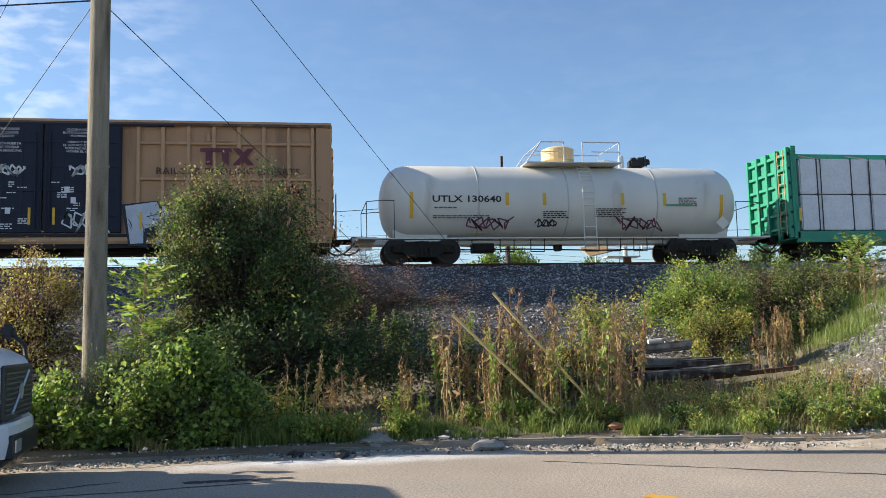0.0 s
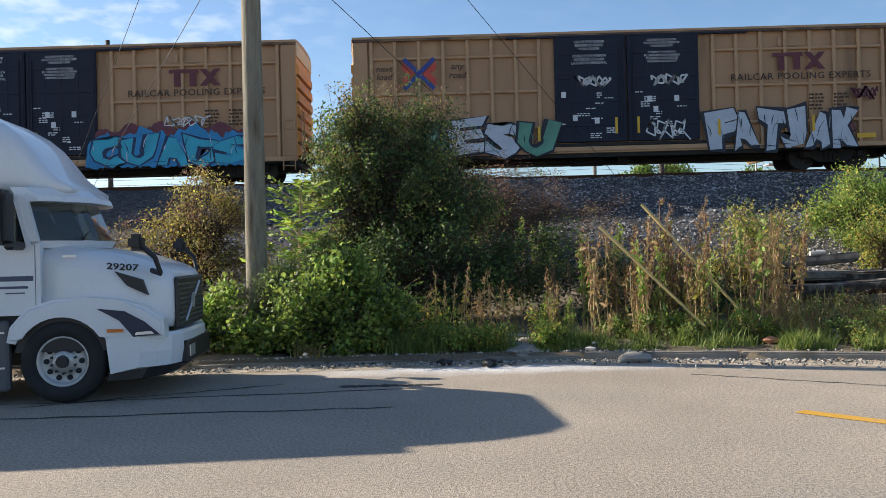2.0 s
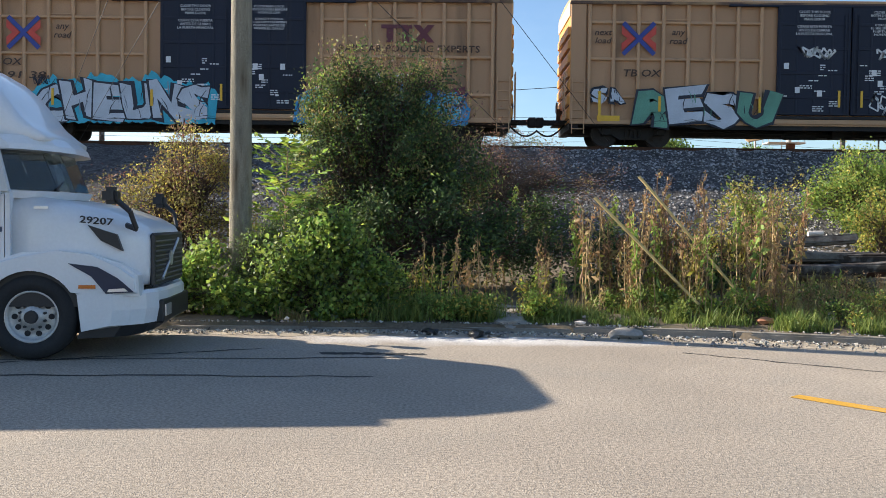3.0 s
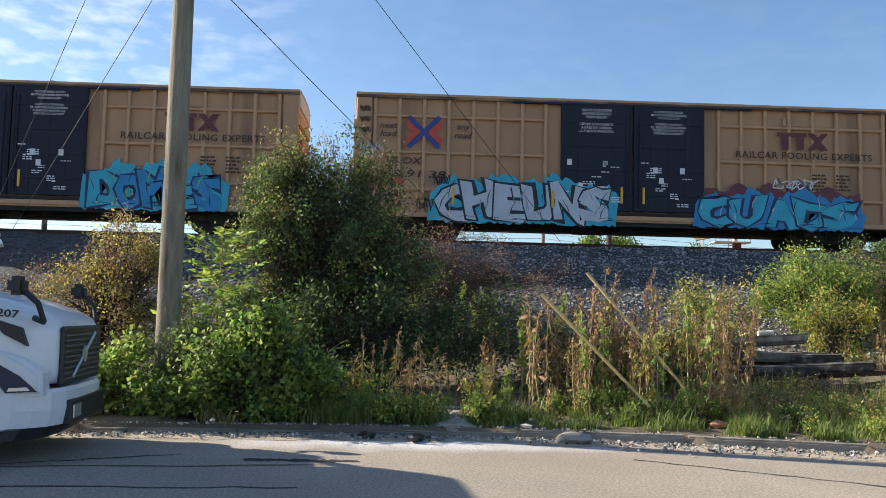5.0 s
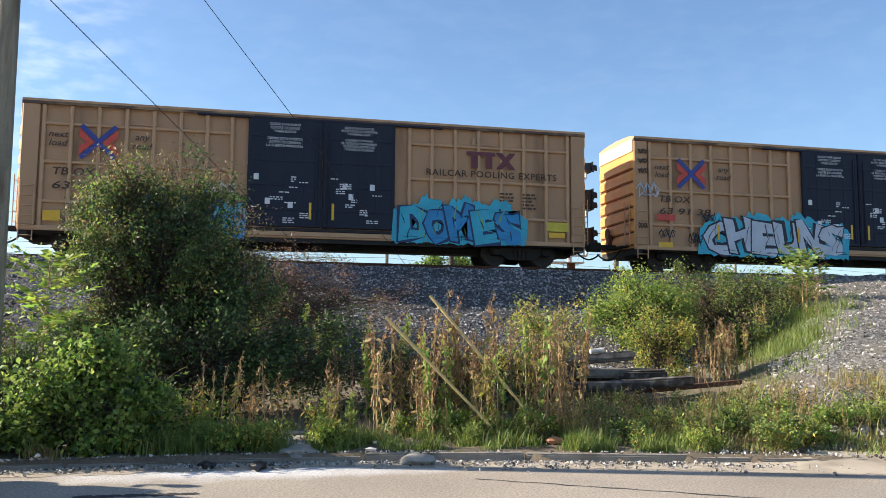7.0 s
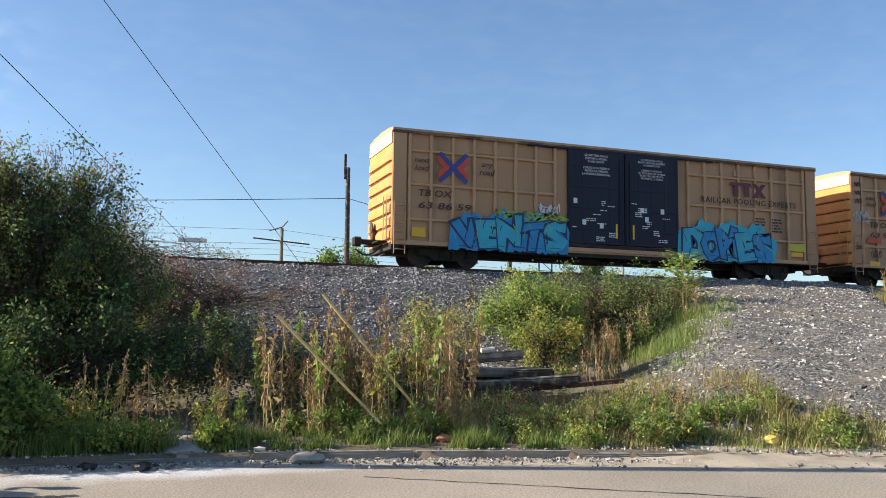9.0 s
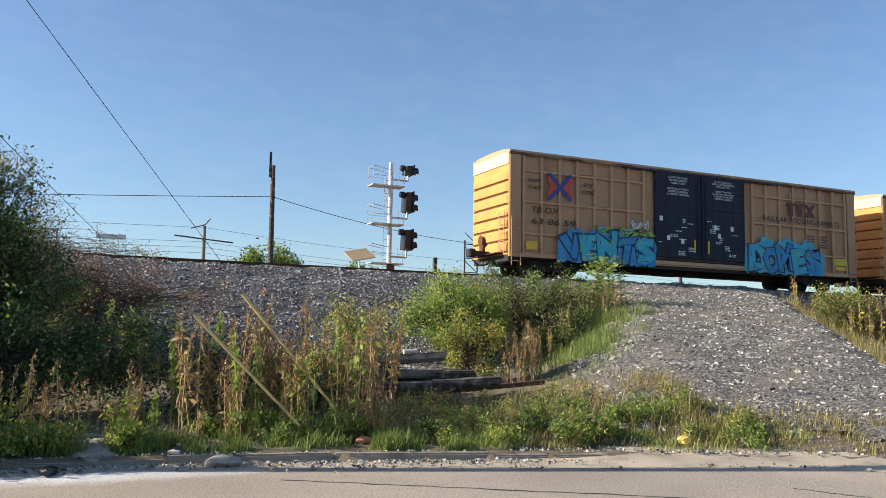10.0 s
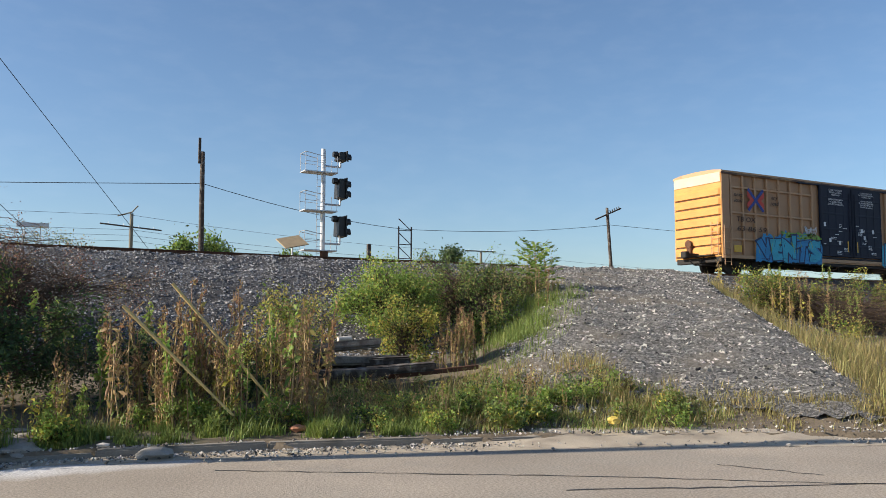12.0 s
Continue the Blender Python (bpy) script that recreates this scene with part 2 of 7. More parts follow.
DUST = mat("pale_gutter_dust", (0.40, 0.34, 0.26), 0.95, 0, 0.25, 1.2, 70, 0.5, (0.28, 0.235, 0.18), 0.52, 1.5)
TAR = mat("black_crack_tar", (0.025, 0.024, 0.024), 0.7, 0, 0.3, 5, 60, 0.2)


def road_mat():
    m = mat("sun_bleached_pavement", (0.335, 0.285, 0.228), 0.92, 0, 0.30, 0.35, 75, 0.5, (0.31, 0.27, 0.22), 0.50, 0.6)
    n, l = m.node_tree.nodes, m.node_tree.links
    b = n["Principled BSDF"]
    old = b.inputs["Base Color"].links[0].from_socket
    co, nz, sep = n.new("ShaderNodeTexCoord"), n.new("ShaderNodeTexNoise"), n.new("ShaderNodeVectorMath")
    # a pale spill of washed-out dust beside the kerb
    sub = n.new("ShaderNodeVectorMath")
    sub.operation, sep.operation = "SUBTRACT", "LENGTH"
    sub.inputs[1].default_value = (0.4, 12.1, 0)
    mp = n.new("ShaderNodeMapping")
    mp.inputs["Scale"].default_value = (0.3, 1.25, 1)
    l.new(co.outputs["Object"], sub.inputs[0])
    l.new(sub.outputs[0], mp.inputs["Vector"])
    l.new(mp.outputs[0], sep.inputs[0])
    nz.inputs["Scale"].default_value, nz.inputs["Detail"].default_value = 1.6, 8
    l.new(co.outputs["Object"], nz.inputs["Vector"])
    a = n.new("ShaderNodeMath")
    a.operation = "ADD"
    l.new(sep.outputs["Value"], a.inputs[0])
    l.new(nz.outputs["Fac"], a.inputs[1])
    r = n.new("ShaderNodeMapRange")
    r.inputs["From Min"].default_value, r.inputs["From Max"].default_value = 1.5, 0.75
    l.new(a.outputs[0], r.inputs["Value"])
    mx = n.new("ShaderNodeMix")
    mx.data_type = "RGBA"
    mx.inputs["B"].default_value = (0.6, 0.59, 0.58, 1)
    l.new(r.outputs[0], mx.inputs["Factor"])
    l.new(old, mx.inputs["A"])
    # coarse exposed aggregate
    g1, gr, gm = n.new("ShaderNodeTexNoise"), n.new("ShaderNodeMapRange"), n.new("ShaderNodeVectorMath")
    g1.inputs["Scale"].default_value, g1.inputs["Detail"].default_value = 34, 6
    l.new(co.outputs["Object"], g1.inputs["Vector"])
    gr.inputs["From Min"].default_value, gr.inputs["From Max"].default_value = 0.34, 0.62
    gr.inputs["To Min"].default_value, gr.inputs["To Max"].default_value = 0.66, 1.2
    l.new(g1.outputs["Fac"], gr.inputs["Value"])
    gm.operation = "SCALE"
    l.new(mx.outputs["Result"], gm.inputs[0])
    l.new(gr.outputs["Result"], gm.inputs["Scale"])
    l.new(gm.outputs[0], b.inputs["Base Color"])
    return m


ROAD = road_mat()


# ---- mesh helpers ----
def part(name, bm, material, parent=None, label="", smooth=False):
    me = bpy.data.meshes.new(name)
    if isinstance(bm, bmesh.types.BMesh):
        bmesh.ops.recalc_face_normals(bm, faces=bm.faces)
        bm.to_mesh(me)
        bm.free()
    else:
        me.from_pydata(*bm)
    if smooth:
        for p in me.polygons:
            p.use_smooth = True
    me.materials.append(material)
    ob = new(name, me)
    ob.parent = parent
    return tagged(ob, label)


def again(ob, m, parent=None):
    """Another piece on the same mesh."""
    o = new(ob.name.split(".")[0], ob.data)
    o.parent = parent or ob.parent
    o.matrix_basis = m
    return o


def thing(name, label, category, m=None, group=""):
    e = tagged(new(name), label, category, group)
    if m is not None:
        e.matrix_basis = m
    return e


def box(bm, x0, x1, y0, y1, z0, z1, bevel=0.0, seg=1):
    r = bmesh.ops.create_cube(bm, size=1)
    for v in r["verts"]:
        v.co = Vector(((x0 + x1) / 2 + v.co.x * (x1 - x0), (y0 + y1) / 2 + v.co.y * (y1 - y0), (z0 + z1) / 2 + v.co.z * (z1 - z0)))
    if bevel:
        es = list({e for v in r["verts"] for e in v.link_edges})
        bmesh.ops.bevel(bm, geom=es, offset=bevel, segments=seg, affect="EDGES", clamp_overlap=True)
    return bm


def cyl(bm, p0, p1, r0, r1=None, seg=12, caps=True):
    p0, p1 = Vector(p0), Vector(p1)
    d = p1 - p0
    m = Matrix.Translation((p0 + p1) / 2) @ d.to_track_quat("Z", "Y").to_matrix().to_4x4()
    bmesh.ops.create_cone(bm, cap_ends=caps, segments=seg, radius1=r0, radius2=r0 if r1 is None else r1, depth=d.length, matrix=m)
    return bm


def tube(bm, pts, r, seg=6):
    for a, b in zip(pts, pts[1:]):
        cyl(bm, a, b, r, r, seg)
    return bm


def loft(bm, rings, close=True, wrap=True):
    """Skin over rings of points, all with the same count."""
    vs = [[bm.verts.new(p) for p in ring] for ring in rings]
    k = len(vs[0])
    for a, b in zip(vs, vs[1:]):
        for i in range(k if wrap else k - 1):
            bm.faces.new((a[i], a[(i + 1) % k], b[(i + 1) % k], b[i]))
    if close:
        bm.faces.new(vs[0])
        bm.faces.new(list(reversed(vs[-1])))
    return bm


def B():
    return bmesh.new()


def prism(bm, pts, y0, y1):
    """A plate: outline pts in x, z, from y0 to y1."""
    a = [bm.verts.new((x, y0, z)) for x, z in pts]
    b = [bm.verts.new((x, y1, z)) for x, z in pts]
    k = len(a)
    bm.faces.new(a)
    bm.faces.new(list(reversed(b)))
    for i in range(k):
        bm.faces.new((a[i], b[i], b[(i + 1) % k], a[(i + 1) % k]))
    return bm


def text_mesh(body, size=0.3, bold=0.0, shear=0.0, spacing=1.0, align="LEFT", lines=1.0):
    c = bpy.data.curves.new("lettering", "FONT")
    c.body, c.size, c.offset, c.shear, c.space_character, c.align_x, c.space_line = body, size, bold, shear, spacing, align, lines
    c.extrude, c.resolution_u = 0.002, 2
    o = bpy.data.objects.new("lettering", c)
    scene.collection.objects.link(o)
    bpy.context.view_layer.update()
    me = bpy.data.meshes.new_from_object(o.evaluated_get(bpy.context.evaluated_depsgraph_get()))
    bpy.data.objects.remove(o)
    return me


def lettering(parent, body, x0, x1, z0, height, material, y=-0.006, bold=0.0, shear=0.0, name="lettering", tilt=0.0, lines=1.0, align="LEFT", spacing=1.0):
    """Writing on a side that faces -y, from x0 to x1, its lowest line's foot at z0."""
    me = text_mesh(body, 1.0, bold, shear, spacing, align, lines)
    xs, ys = [v.co.x for v in me.vertices], [v.co.y for v in me.vertices]
    if x1 is None:
        x1 = x0 + (max(xs) - min(xs)) * height / (max(ys) - min(ys))
    sx, sy = (x1 - x0) / (max(xs) - min(xs)), height / (max(ys) - min(ys))
    for v in me.vertices:
        v.co = ((v.co.x - min(xs)) * sx, -v.co.z, (v.co.y - min(ys)) * sy)
    me.materials.append(material)
    o = new(name, me)
    o.parent = parent
    o.matrix_basis = pose(x0, y, z0, 0, tilt, 0)
    return o

# ---- ground, road, kerb, embankment ----
RAIL_Z, SIDE_Y = 4.29, 28.76
CURB_PTS = [(-60, 6.2), (-14, 11.5), (-7.0, 12.15), (-3.6, 12.56), (-0.7, 12.72), (1.4, 12.70), (3.3, 12.44), (5.2, 12.06), (7.1, 11.5),
            (8.3, 11.2), (9.5, 10.7), (10.8, 10.05), (12.1, 9.4), (16, 7.2), (60, -18)]
CX, CY = np.array([p[0] for p in CURB_PTS]), np.array([p[1] for p in CURB_PTS])


def curb_y(x):
    return np.interp(x, CX, CY)


def step(a, b, v):
    u = np.clip((np.asarray(v, float) - a) / (b - a), 0, 1)
    return u * u * (3 - 2 * u)


def ramp_weight(x, y):
    """1 on the gravel drive that climbs to the crossing, 0 beside it."""
    left = 10.3 + (y - 13) * 0.70
    right = 15.4 + (y - 12) * 0.76
    return step(left - 3.8, left + 0.6, x) * (1 - step(right - 0.3, right + 2.6, x))


def ground_z(x, y):
    x, y = np.asarray(x, float), np.asarray(y, float)
    c = curb_y(x)
    verge = 0.12 + np.clip(y - c, 0, 30) * 0.035 + 0.5 * step(2.5, 9, y - c)
    bank = verge + (RAIL_Z - 0.25 - verge) * np.clip((y - 21.2) / 7.0, 0, 1)
    drive = 0.10 + (RAIL_Z - 0.22) * np.clip((y - c - 0.6) / np.maximum(28.2 - c - 0.6, 1), 0, 1) ** 1.0
    w = ramp_weight(x, y)
    z = np.where(y > 28.2, RAIL_Z - 0.25, bank * (1 - w) + drive * w)
    z = np.where(y > 33.5, RAIL_Z - 0.25 - 1.2 * step(33.5, 38, y), z)
    z = np.where(y < c + 0.12, np.where(y < c - 0.02, -0.25, z), z)
    return z


def grid(xs, ys, zf, keep=None):
    X, Y = np.meshgrid(xs, ys)
    Z = zf(X, Y)
    nx, ny = len(xs), len(ys)
    v = np.stack([X.ravel(), Y.ravel(), Z.ravel()], 1)
    i = np.arange(nx * ny).reshape(ny, nx)
    f = np.stack([i[:-1, :-1], i[:-1, 1:], i[1:, 1:], i[1:, :-1]], -1).reshape(-1, 4)
    if keep is not None:
        c = v[f].mean(1)
        f = f[keep(c[:, 0], c[:, 1])]
    return v.tolist(), [], f.tolist()


def rough(x, y, amp):
    return amp * (np.sin(x * 2.1 + 1.3 * np.sin(y * 1.7)) * np.cos(y * 2.6 + np.sin(x * 1.3)) + 0.5 * np.sin(x * 5.3 + y * 4.1) * np.sin(y * 6.1 - x * 2.2))


def build_ground():
    xs = np.concatenate([[-2500, -600, -150, -60], np.arange(-30, 46, 0.3), [60, 150, 600, 2500]])
    ys = np.concatenate([[-2500, -400, -60], np.arange(-30, 6, 3.0), np.arange(6, 34, 0.25), np.arange(34, 42, 1.0), [60, 150, 600, 2500]])
    hill = lambda x, y: ground_z(x, y) + np.where((y > curb_y(x) + 0.3) & (y < 30), rough(x, y, 0.05), 0)
    ob = part("ground", grid(xs, ys, hill), SOIL, smooth=True)
    tagged(ob, "dry soil verge and flat land under weeds", "ground", kind="structure")
    # crushed stone: the bank, the drive and the bed of the line
    bank = part("embankment", grid(np.arange(-60, 90, 0.3), np.arange(19.0, 34, 0.25),
                lambda x, y: hill(x, y) + 0.03 + 0.03 * np.sin(x * 7 + y * 5) * np.sin(x * 3.1 - y * 6),
                lambda x, y: (y > 21 + 0.9 * np.sin(x * 0.9) - 1.0 * (x < 3)) & (ramp_weight(x, y) < 0.62)), BALLAST, smooth=True)
    tagged(bank, "grey crushed stone railway embankment slope", "embankment", kind="structure")
    drive = part("gravel_drive", grid(np.arange(6, 50, 0.25), np.arange(9, 29.5, 0.25),
                 lambda x, y: hill(x, y) + 0.045 + 0.03 * np.sin(x * 6 + y * 4) * np.sin(x * 2.7 - y * 5),
                 lambda x, y: (ramp_weight(x, y) > 0.45) & (y > curb_y(x) + 1.7 + 0.7 * np.sin(x * 1.3) + 0.9 * (x < 11))), GRAVEL, smooth=True)
    tagged(drive, "pale loose gravel drive climbing to the tracks", "drive", kind="structure")
    road = part("road", grid(np.concatenate([[-300, -100, -60], np.arange(-30, 30, 0.5), [60, 100, 300]]), np.array([-200, -60, -20, -6, 0, 4, 8]),
                lambda x, y: np.zeros_like(x)), ROAD)
    me = road.data
    # the far edge follows the kerb
    for v in me.vertices:
        if v.co.y > 7.9:
            v.co.y = float(curb_y(v.co.x))
        elif v.co.y > -0.1:
            v.co.y = min(v.co.y, float(curb_y(v.co.x)) - 8 + v.co.y)
    tagged(road, "worn pale concrete and asphalt road with cracks", "road", kind="structure")


build_ground()


def strip(name, pts, w, z, material, parent=None, label="", wob=0.0):
    """A flat ribbon along pts."""
    rnd = random.Random(len(pts) * 7 + int(pts[0][0] * 10))
    vs, fs = [], []
    for i, (x, y) in enumerate(pts):
        a, b = pts[max(i - 1, 0)], pts[min(i + 1, len(pts) - 1)]
        d = Vector((b[0] - a[0], b[1] - a[1])).normalized()
        k = w * (1 + wob * rnd.uniform(-1, 1)) / 2
        vs += [(x - d.y * k, y + d.x * k, z), (x + d.y * k, y - d.x * k, z)]
        if i:
            fs.append((2 * i - 2, 2 * i - 1, 2 * i + 1, 2 * i))
    return part(name, (vs, [], fs), material, parent, label)


def build_curb():
    curb = tagged(new("curb"), "low broken concrete kerb with debris", "kerb", kind="structure")
    x, rnd = -24.0, random.Random(3)
    while x < 30:
        x2 = x + rnd.uniform(1.4, 2.4)
        if not (7.2 < x < 12.4):
            y, y2 = float(curb_y(x)), float(curb_y(x2))
            d = math.hypot(x2 - x, y2 - y)
            bm = box(B(), 0.008, d - 0.008, 0, 0.17, -0.2, (0.112 if x > 1.0 else 0.085) + rnd.uniform(-0.035, 0.012), 0.025, 2)
            o = part("kerb_stone", bm, CURB, curb)
            o.matrix_basis = Matrix.Translation((x, y, 0)) @ Matrix.Rotation(math.atan2(y2 - y, x2 - x), 4, "Z") @ pose(0, 0, 0, rnd.uniform(-2, 2), rnd.uniform(-.4, .4), 0)
        x = x2


build_curb()


def wander(x0, y0, x1, y1, n, amp, seed):
    r = random.Random(seed)
    pts = []
    for i in range(n + 1):
        u = i / n
        k = amp * r.uniform(-1, 1) * (1 if 0 < i < n else 0)
        dx, dy = x1 - x0, y1 - y0
        d = math.hypot(dx, dy)
        pts.append((x0 + dx * u - dy / d * k, y0 + dy * u + dx / d * k))
    return pts


def build_road_marks():
    for i, (a, b, c, d, w) in enumerate([(-9, 9.3, -0.6, 10.3, 0.04), (-5.2, 9.5, -2.4, 10.9, 0.045), (-8.5, 8.6, -0.8, 9.0, 0.05), (3.0, 11.0, 6.6, 8.6, 0.04),
                                         (6.6, 8.6, 12, 4.5, 0.035), (-1.6, 10.55, -0.3, 10.6, 0.16), (6.0, 7.9, 11.6, 5.6, 0.05), (8.8, 8.4, 9.3, 7.2, 0.03)]):
        tagged(strip("road_crack", wander(a, b, c, d, 26, 0.035, 30 + i), w, 0.004, TAR, wob=0.5), "dark tar filled road crack", "crack", "cracks in the road", "structure")
    line = strip("road_line", [(3.34 + 0.5 * k + 0.012 * k * k, 8.25 - 0.56 * k + 0.004 * k * k) for k in np.arange(0, 12, 0.5)], 0.2, 0.005, YELLOW_LINE, wob=0.05)
    tagged(line, "worn yellow painted road line", "road marking", kind="structure")


build_road_marks()


def build_gutter():
    xs = np.arange(-12, 20, 0.25)
    vs, fs = [], []
    r = np.random.RandomState(5)
    for i, x in enumerate(xs):
        c = float(curb_y(x))
        w = 0.45 + 0.35 * float(step(2, 8, x)) + 0.12 * r.uniform(-1, 1)
        up = 0.10 * float(step(6.8, 8.4, x)) * (1 - float(step(11.6, 12.6, x)))
        back = 0.0 if up < 0.02 else 1.5
        vs += [(x, c + back - 0.005, 0.03 + up * 1.3), (x, c + back * 0.3 - 0.05, 0.02 + up), (x, c - w, 0.004)]
        if i:
            k = 3 * i
            fs += [(k - 3, k - 2, k + 1, k), (k - 2, k - 1, k + 2, k + 1)]
    o = part("gutter_dust", (vs, [], fs), DUST, smooth=True)
    tagged(o, "pale dust and washed soil along the kerb", "dirt", kind="structure")


build_gutter()


def pebbles(name, n, place, smin, smax, material, label, seed):
    """Loose stones, each a small faceted lump."""
    r = np.random.RandomState(seed)
    x, y = place(r, n)
    n = len(x)
    z = ground_z(x, y) + rough(x, y, 0.05) * ((y > curb_y(x) + 0.3) & (y < 30))
    z = np.where(y < curb_y(x), 0.0, z) + 0.03
    base = np.array([(1, 0, 0), (-0.5, 0.87, 0), (-0.5, -0.87, 0), (0.3, 0.3, 0.7), (0.1, -0.2, -0.7)])
    f0 = np.array([(0, 1, 3), (1, 2, 3), (2, 0, 3), (1, 0, 4), (2, 1, 4), (0, 2, 4)])
    s = r.uniform(smin, smax, n) * r.choice([0.7, 1, 1, 1.5], n)
    v = base[None] * (1 + r.uniform(-0.3, 0.3, (n, 5, 3)))
    a, t = r.uniform(0, 6.28, n), r.uniform(-0.9, 0.9, n)
    ca, sa, ct, st = np.cos(a)[:, None], np.sin(a)[:, None], np.cos(t)[:, None], np.sin(t)[:, None]
    px, py, pz = v[..., 0], v[..., 1] * ct - v[..., 2] * st, v[..., 1] * st + v[..., 2] * ct
    v = np.stack([px * ca - py * sa, px * sa + py * ca, pz], -1) * s[:, None, None] + np.stack([x, y, z], 1)[:, None]
    f = (f0[None] + 5 * np.arange(n)[:, None, None]).reshape(-1, 3)
    ob = part(name, (v.reshape(-1, 3).tolist(), [], f.tolist()), material)
    return tagged(ob, label, "gravel", kind="stuff")


def on_bank(r, n):
    x, y = r.uniform(-8, 30, n), r.uniform(20.3, 29.2, n)
    k = ramp_weight(x, y) < 0.6
    return x[k], y[k]


def on_drive(r, n):
    x, y = r.uniform(9, 40, n), r.uniform(11, 29, n)
    k = (ramp_weight(x, y) > 0.35) & (y > curb_y(x) + 1.3)
    return x[k], y[k]


def on_gutter(r, n):
    x = r.uniform(-9, 16, n)
    y = curb_y(x) + 0.05 - np.abs(r.normal(0, 0.28, n)) * np.where(x > 3, 1.3, 0.8)
    y = np.where((x > 6.8), y + r.uniform(0, 1.6, n) * (r.uniform(0, 1, n) < 0.6), y)
    return x, y


pebbles("ballast_stones", 56000, on_bank, 0.022, 0.045, PEBBLE, "loose grey ballast stones on the slope", 1)
pebbles("drive_stones", 60000, on_drive, 0.022, 0.05, PEBBLE_PALE, "loose pale gravel stones on the drive", 2)
pebbles("gutter_gravel", 4500, on_gutter, 0.008, 0.028, PEBBLE_PALE, "fine gravel and grit along the kerb", 3)


def build_track():
    for k, y0 in enumerate((29.58, 31.02)):
        bm = B()
        prof = [(-0.075, -0.18), (0.075, -0.18), (0.075, -0.165), (0.01, -0.14), (0.01, -0.04), (0.036, -0.03), (0.036, 0), (-0.036, 0), (-0.036, -0.03), (-0.01, -0.04),
                (-0.01, -0.14), (-0.075, -0.165)]
        loft(bm, [[(x, y0 + p, RAIL_Z + q) for p, q in prof] for x in (-200, 200)])
        tagged(part("rail", bm, RUST), "rusty steel running rail with worn top", "rail", "rails of the line", "structure")
    tie = part("sleeper", box(B(), -0.11, 0.11, 0, 2.6, -0.2, 0, 0.01), WOOD_DARK)
    tagged(tie, "dark creosoted wooden railway sleeper", "sleeper", "sleepers of the line")
    tie.matrix_basis = pose(-30, 29.0, RAIL_Z - 0.18)
    for i in range(1, 150):
        copy_thing(tie, pose(-30 + i * 0.53, 29.0, RAIL_Z - 0.18))


build_track()

# ---- the train: each car's space has x along the line from its left end, y from its near side, z from the rail top ----
LEN, WIDE, SEC, FLOOR, ROOF = 18.46, 3.08, 6.79, 0.70, 4.82
WHEELSETS = []


def wheelset():
    bm = B()
    for y in (0.82, 2.26):
        cyl(bm, (0, y - 0.05, 0), (0, y + 0.08, 0), 0.455, 0.455, 28)
        cyl(bm, (0, y + (0.08 if y > 1.5 else -0.05), 0), (0, y + (0.1 if y > 1.5 else -0.09), 0), 0.36, 0.16, 20)
        cyl(bm, (0, y + (-0.09 if y > 1.5 else 0.09), 0), (0, y + (-0.05 if y > 1.5 else 0.12), 0), 0.485, 0.485, 28)
    cyl(bm, (0, 0.45, 0), (0, 2.63, 0), 0.08, 0.08, 10)
    for k in range(5):
        a = k * 1.2566
        for y in (0.70, 2.38):
            cyl(bm, (0.25 * math.cos(a), y - 0.03, 0.25 * math.sin(a)), (0.25 * math.cos(a), y + 0.03, 0.25 * math.sin(a)), 0.035, 0.035, 6)
    return bm


def bogie(car, cx):
    """A two-axle freight truck: side frames, springs, bolster; its wheelsets turn."""
    for y in (0.52, 2.42):
        bm = B()
        pts = [(-1.12, 0.62), (-0.75, 0.66), (-0.45, 0.72), (0.45, 0.72), (0.75, 0.66), (1.12, 0.62), (1.12, 0.44), (0.8, 0.44), (0.46, 0.22), (-0.46, 0.22), (-0.8, 0.44), (-1.12, 0.44)]
        prism(bm, [(cx + x, z) for x, z in pts], y, y + 0.14)
        for s in (-1, 1):
            box(bm, cx + s * 0.9 - 0.17, cx + s * 0.9 + 0.17, y - 0.05, y + 0.16, 0.36, 0.6, 0.03)
            cyl(bm, (cx + s * 0.9, y - 0.09, 0.46), (cx + s * 0.9, y - 0.04, 0.46), 0.09, 0.09, 12)
        for k in (-0.22, -0.07, 0.07, 0.22):
            cyl(bm, (cx + k, y + 0.0, 0.28), (cx + k, y + 0.0, 0.55), 0.06, 0.06, 8)
        part("side_frame", bm, UNDER, car)
    part("bolster", box(B(), cx - 0.2, cx + 0.2, 0.5, 2.58, 0.5, 0.78, 0.03), UNDER, car)
    for s in (-0.9, 0.9):
        if WHEELSETS:
            o = again(WHEELSETS[0], pose(cx + s, 0, 0.46), car)
        else:
            o = part("wheelset", wheelset(), WHEEL, car, "worn steel wheels on an axle")
            o.matrix_basis = pose(cx + s, 0, 0.46)
        WHEELSETS.append(o)


def coupler(car, x, s):
    bm = B()
    box(bm, min(x, x + s * 0.85), max(x, x + s * 0.85), 1.45, 1.65, 0.78, 0.96, 0.03)
    box(bm, min(x + s * 0.7, x + s * 1.0), max(x + s * 0.7, x + s * 1.0), 1.38, 1.74, 0.70, 1.04, 0.05)
    part("coupler", bm, UNDER, car)
    bm = B()
    pts = [Vector((x + s * u, 1.2 - 0.1 * u, 0.78 - 0.42 * math.sin(u * 2.6))) for u in np.linspace(0, 1.0, 9)]
    tube(bm, pts, 0.03)
    part("air_hose", bm, UNDER, car)


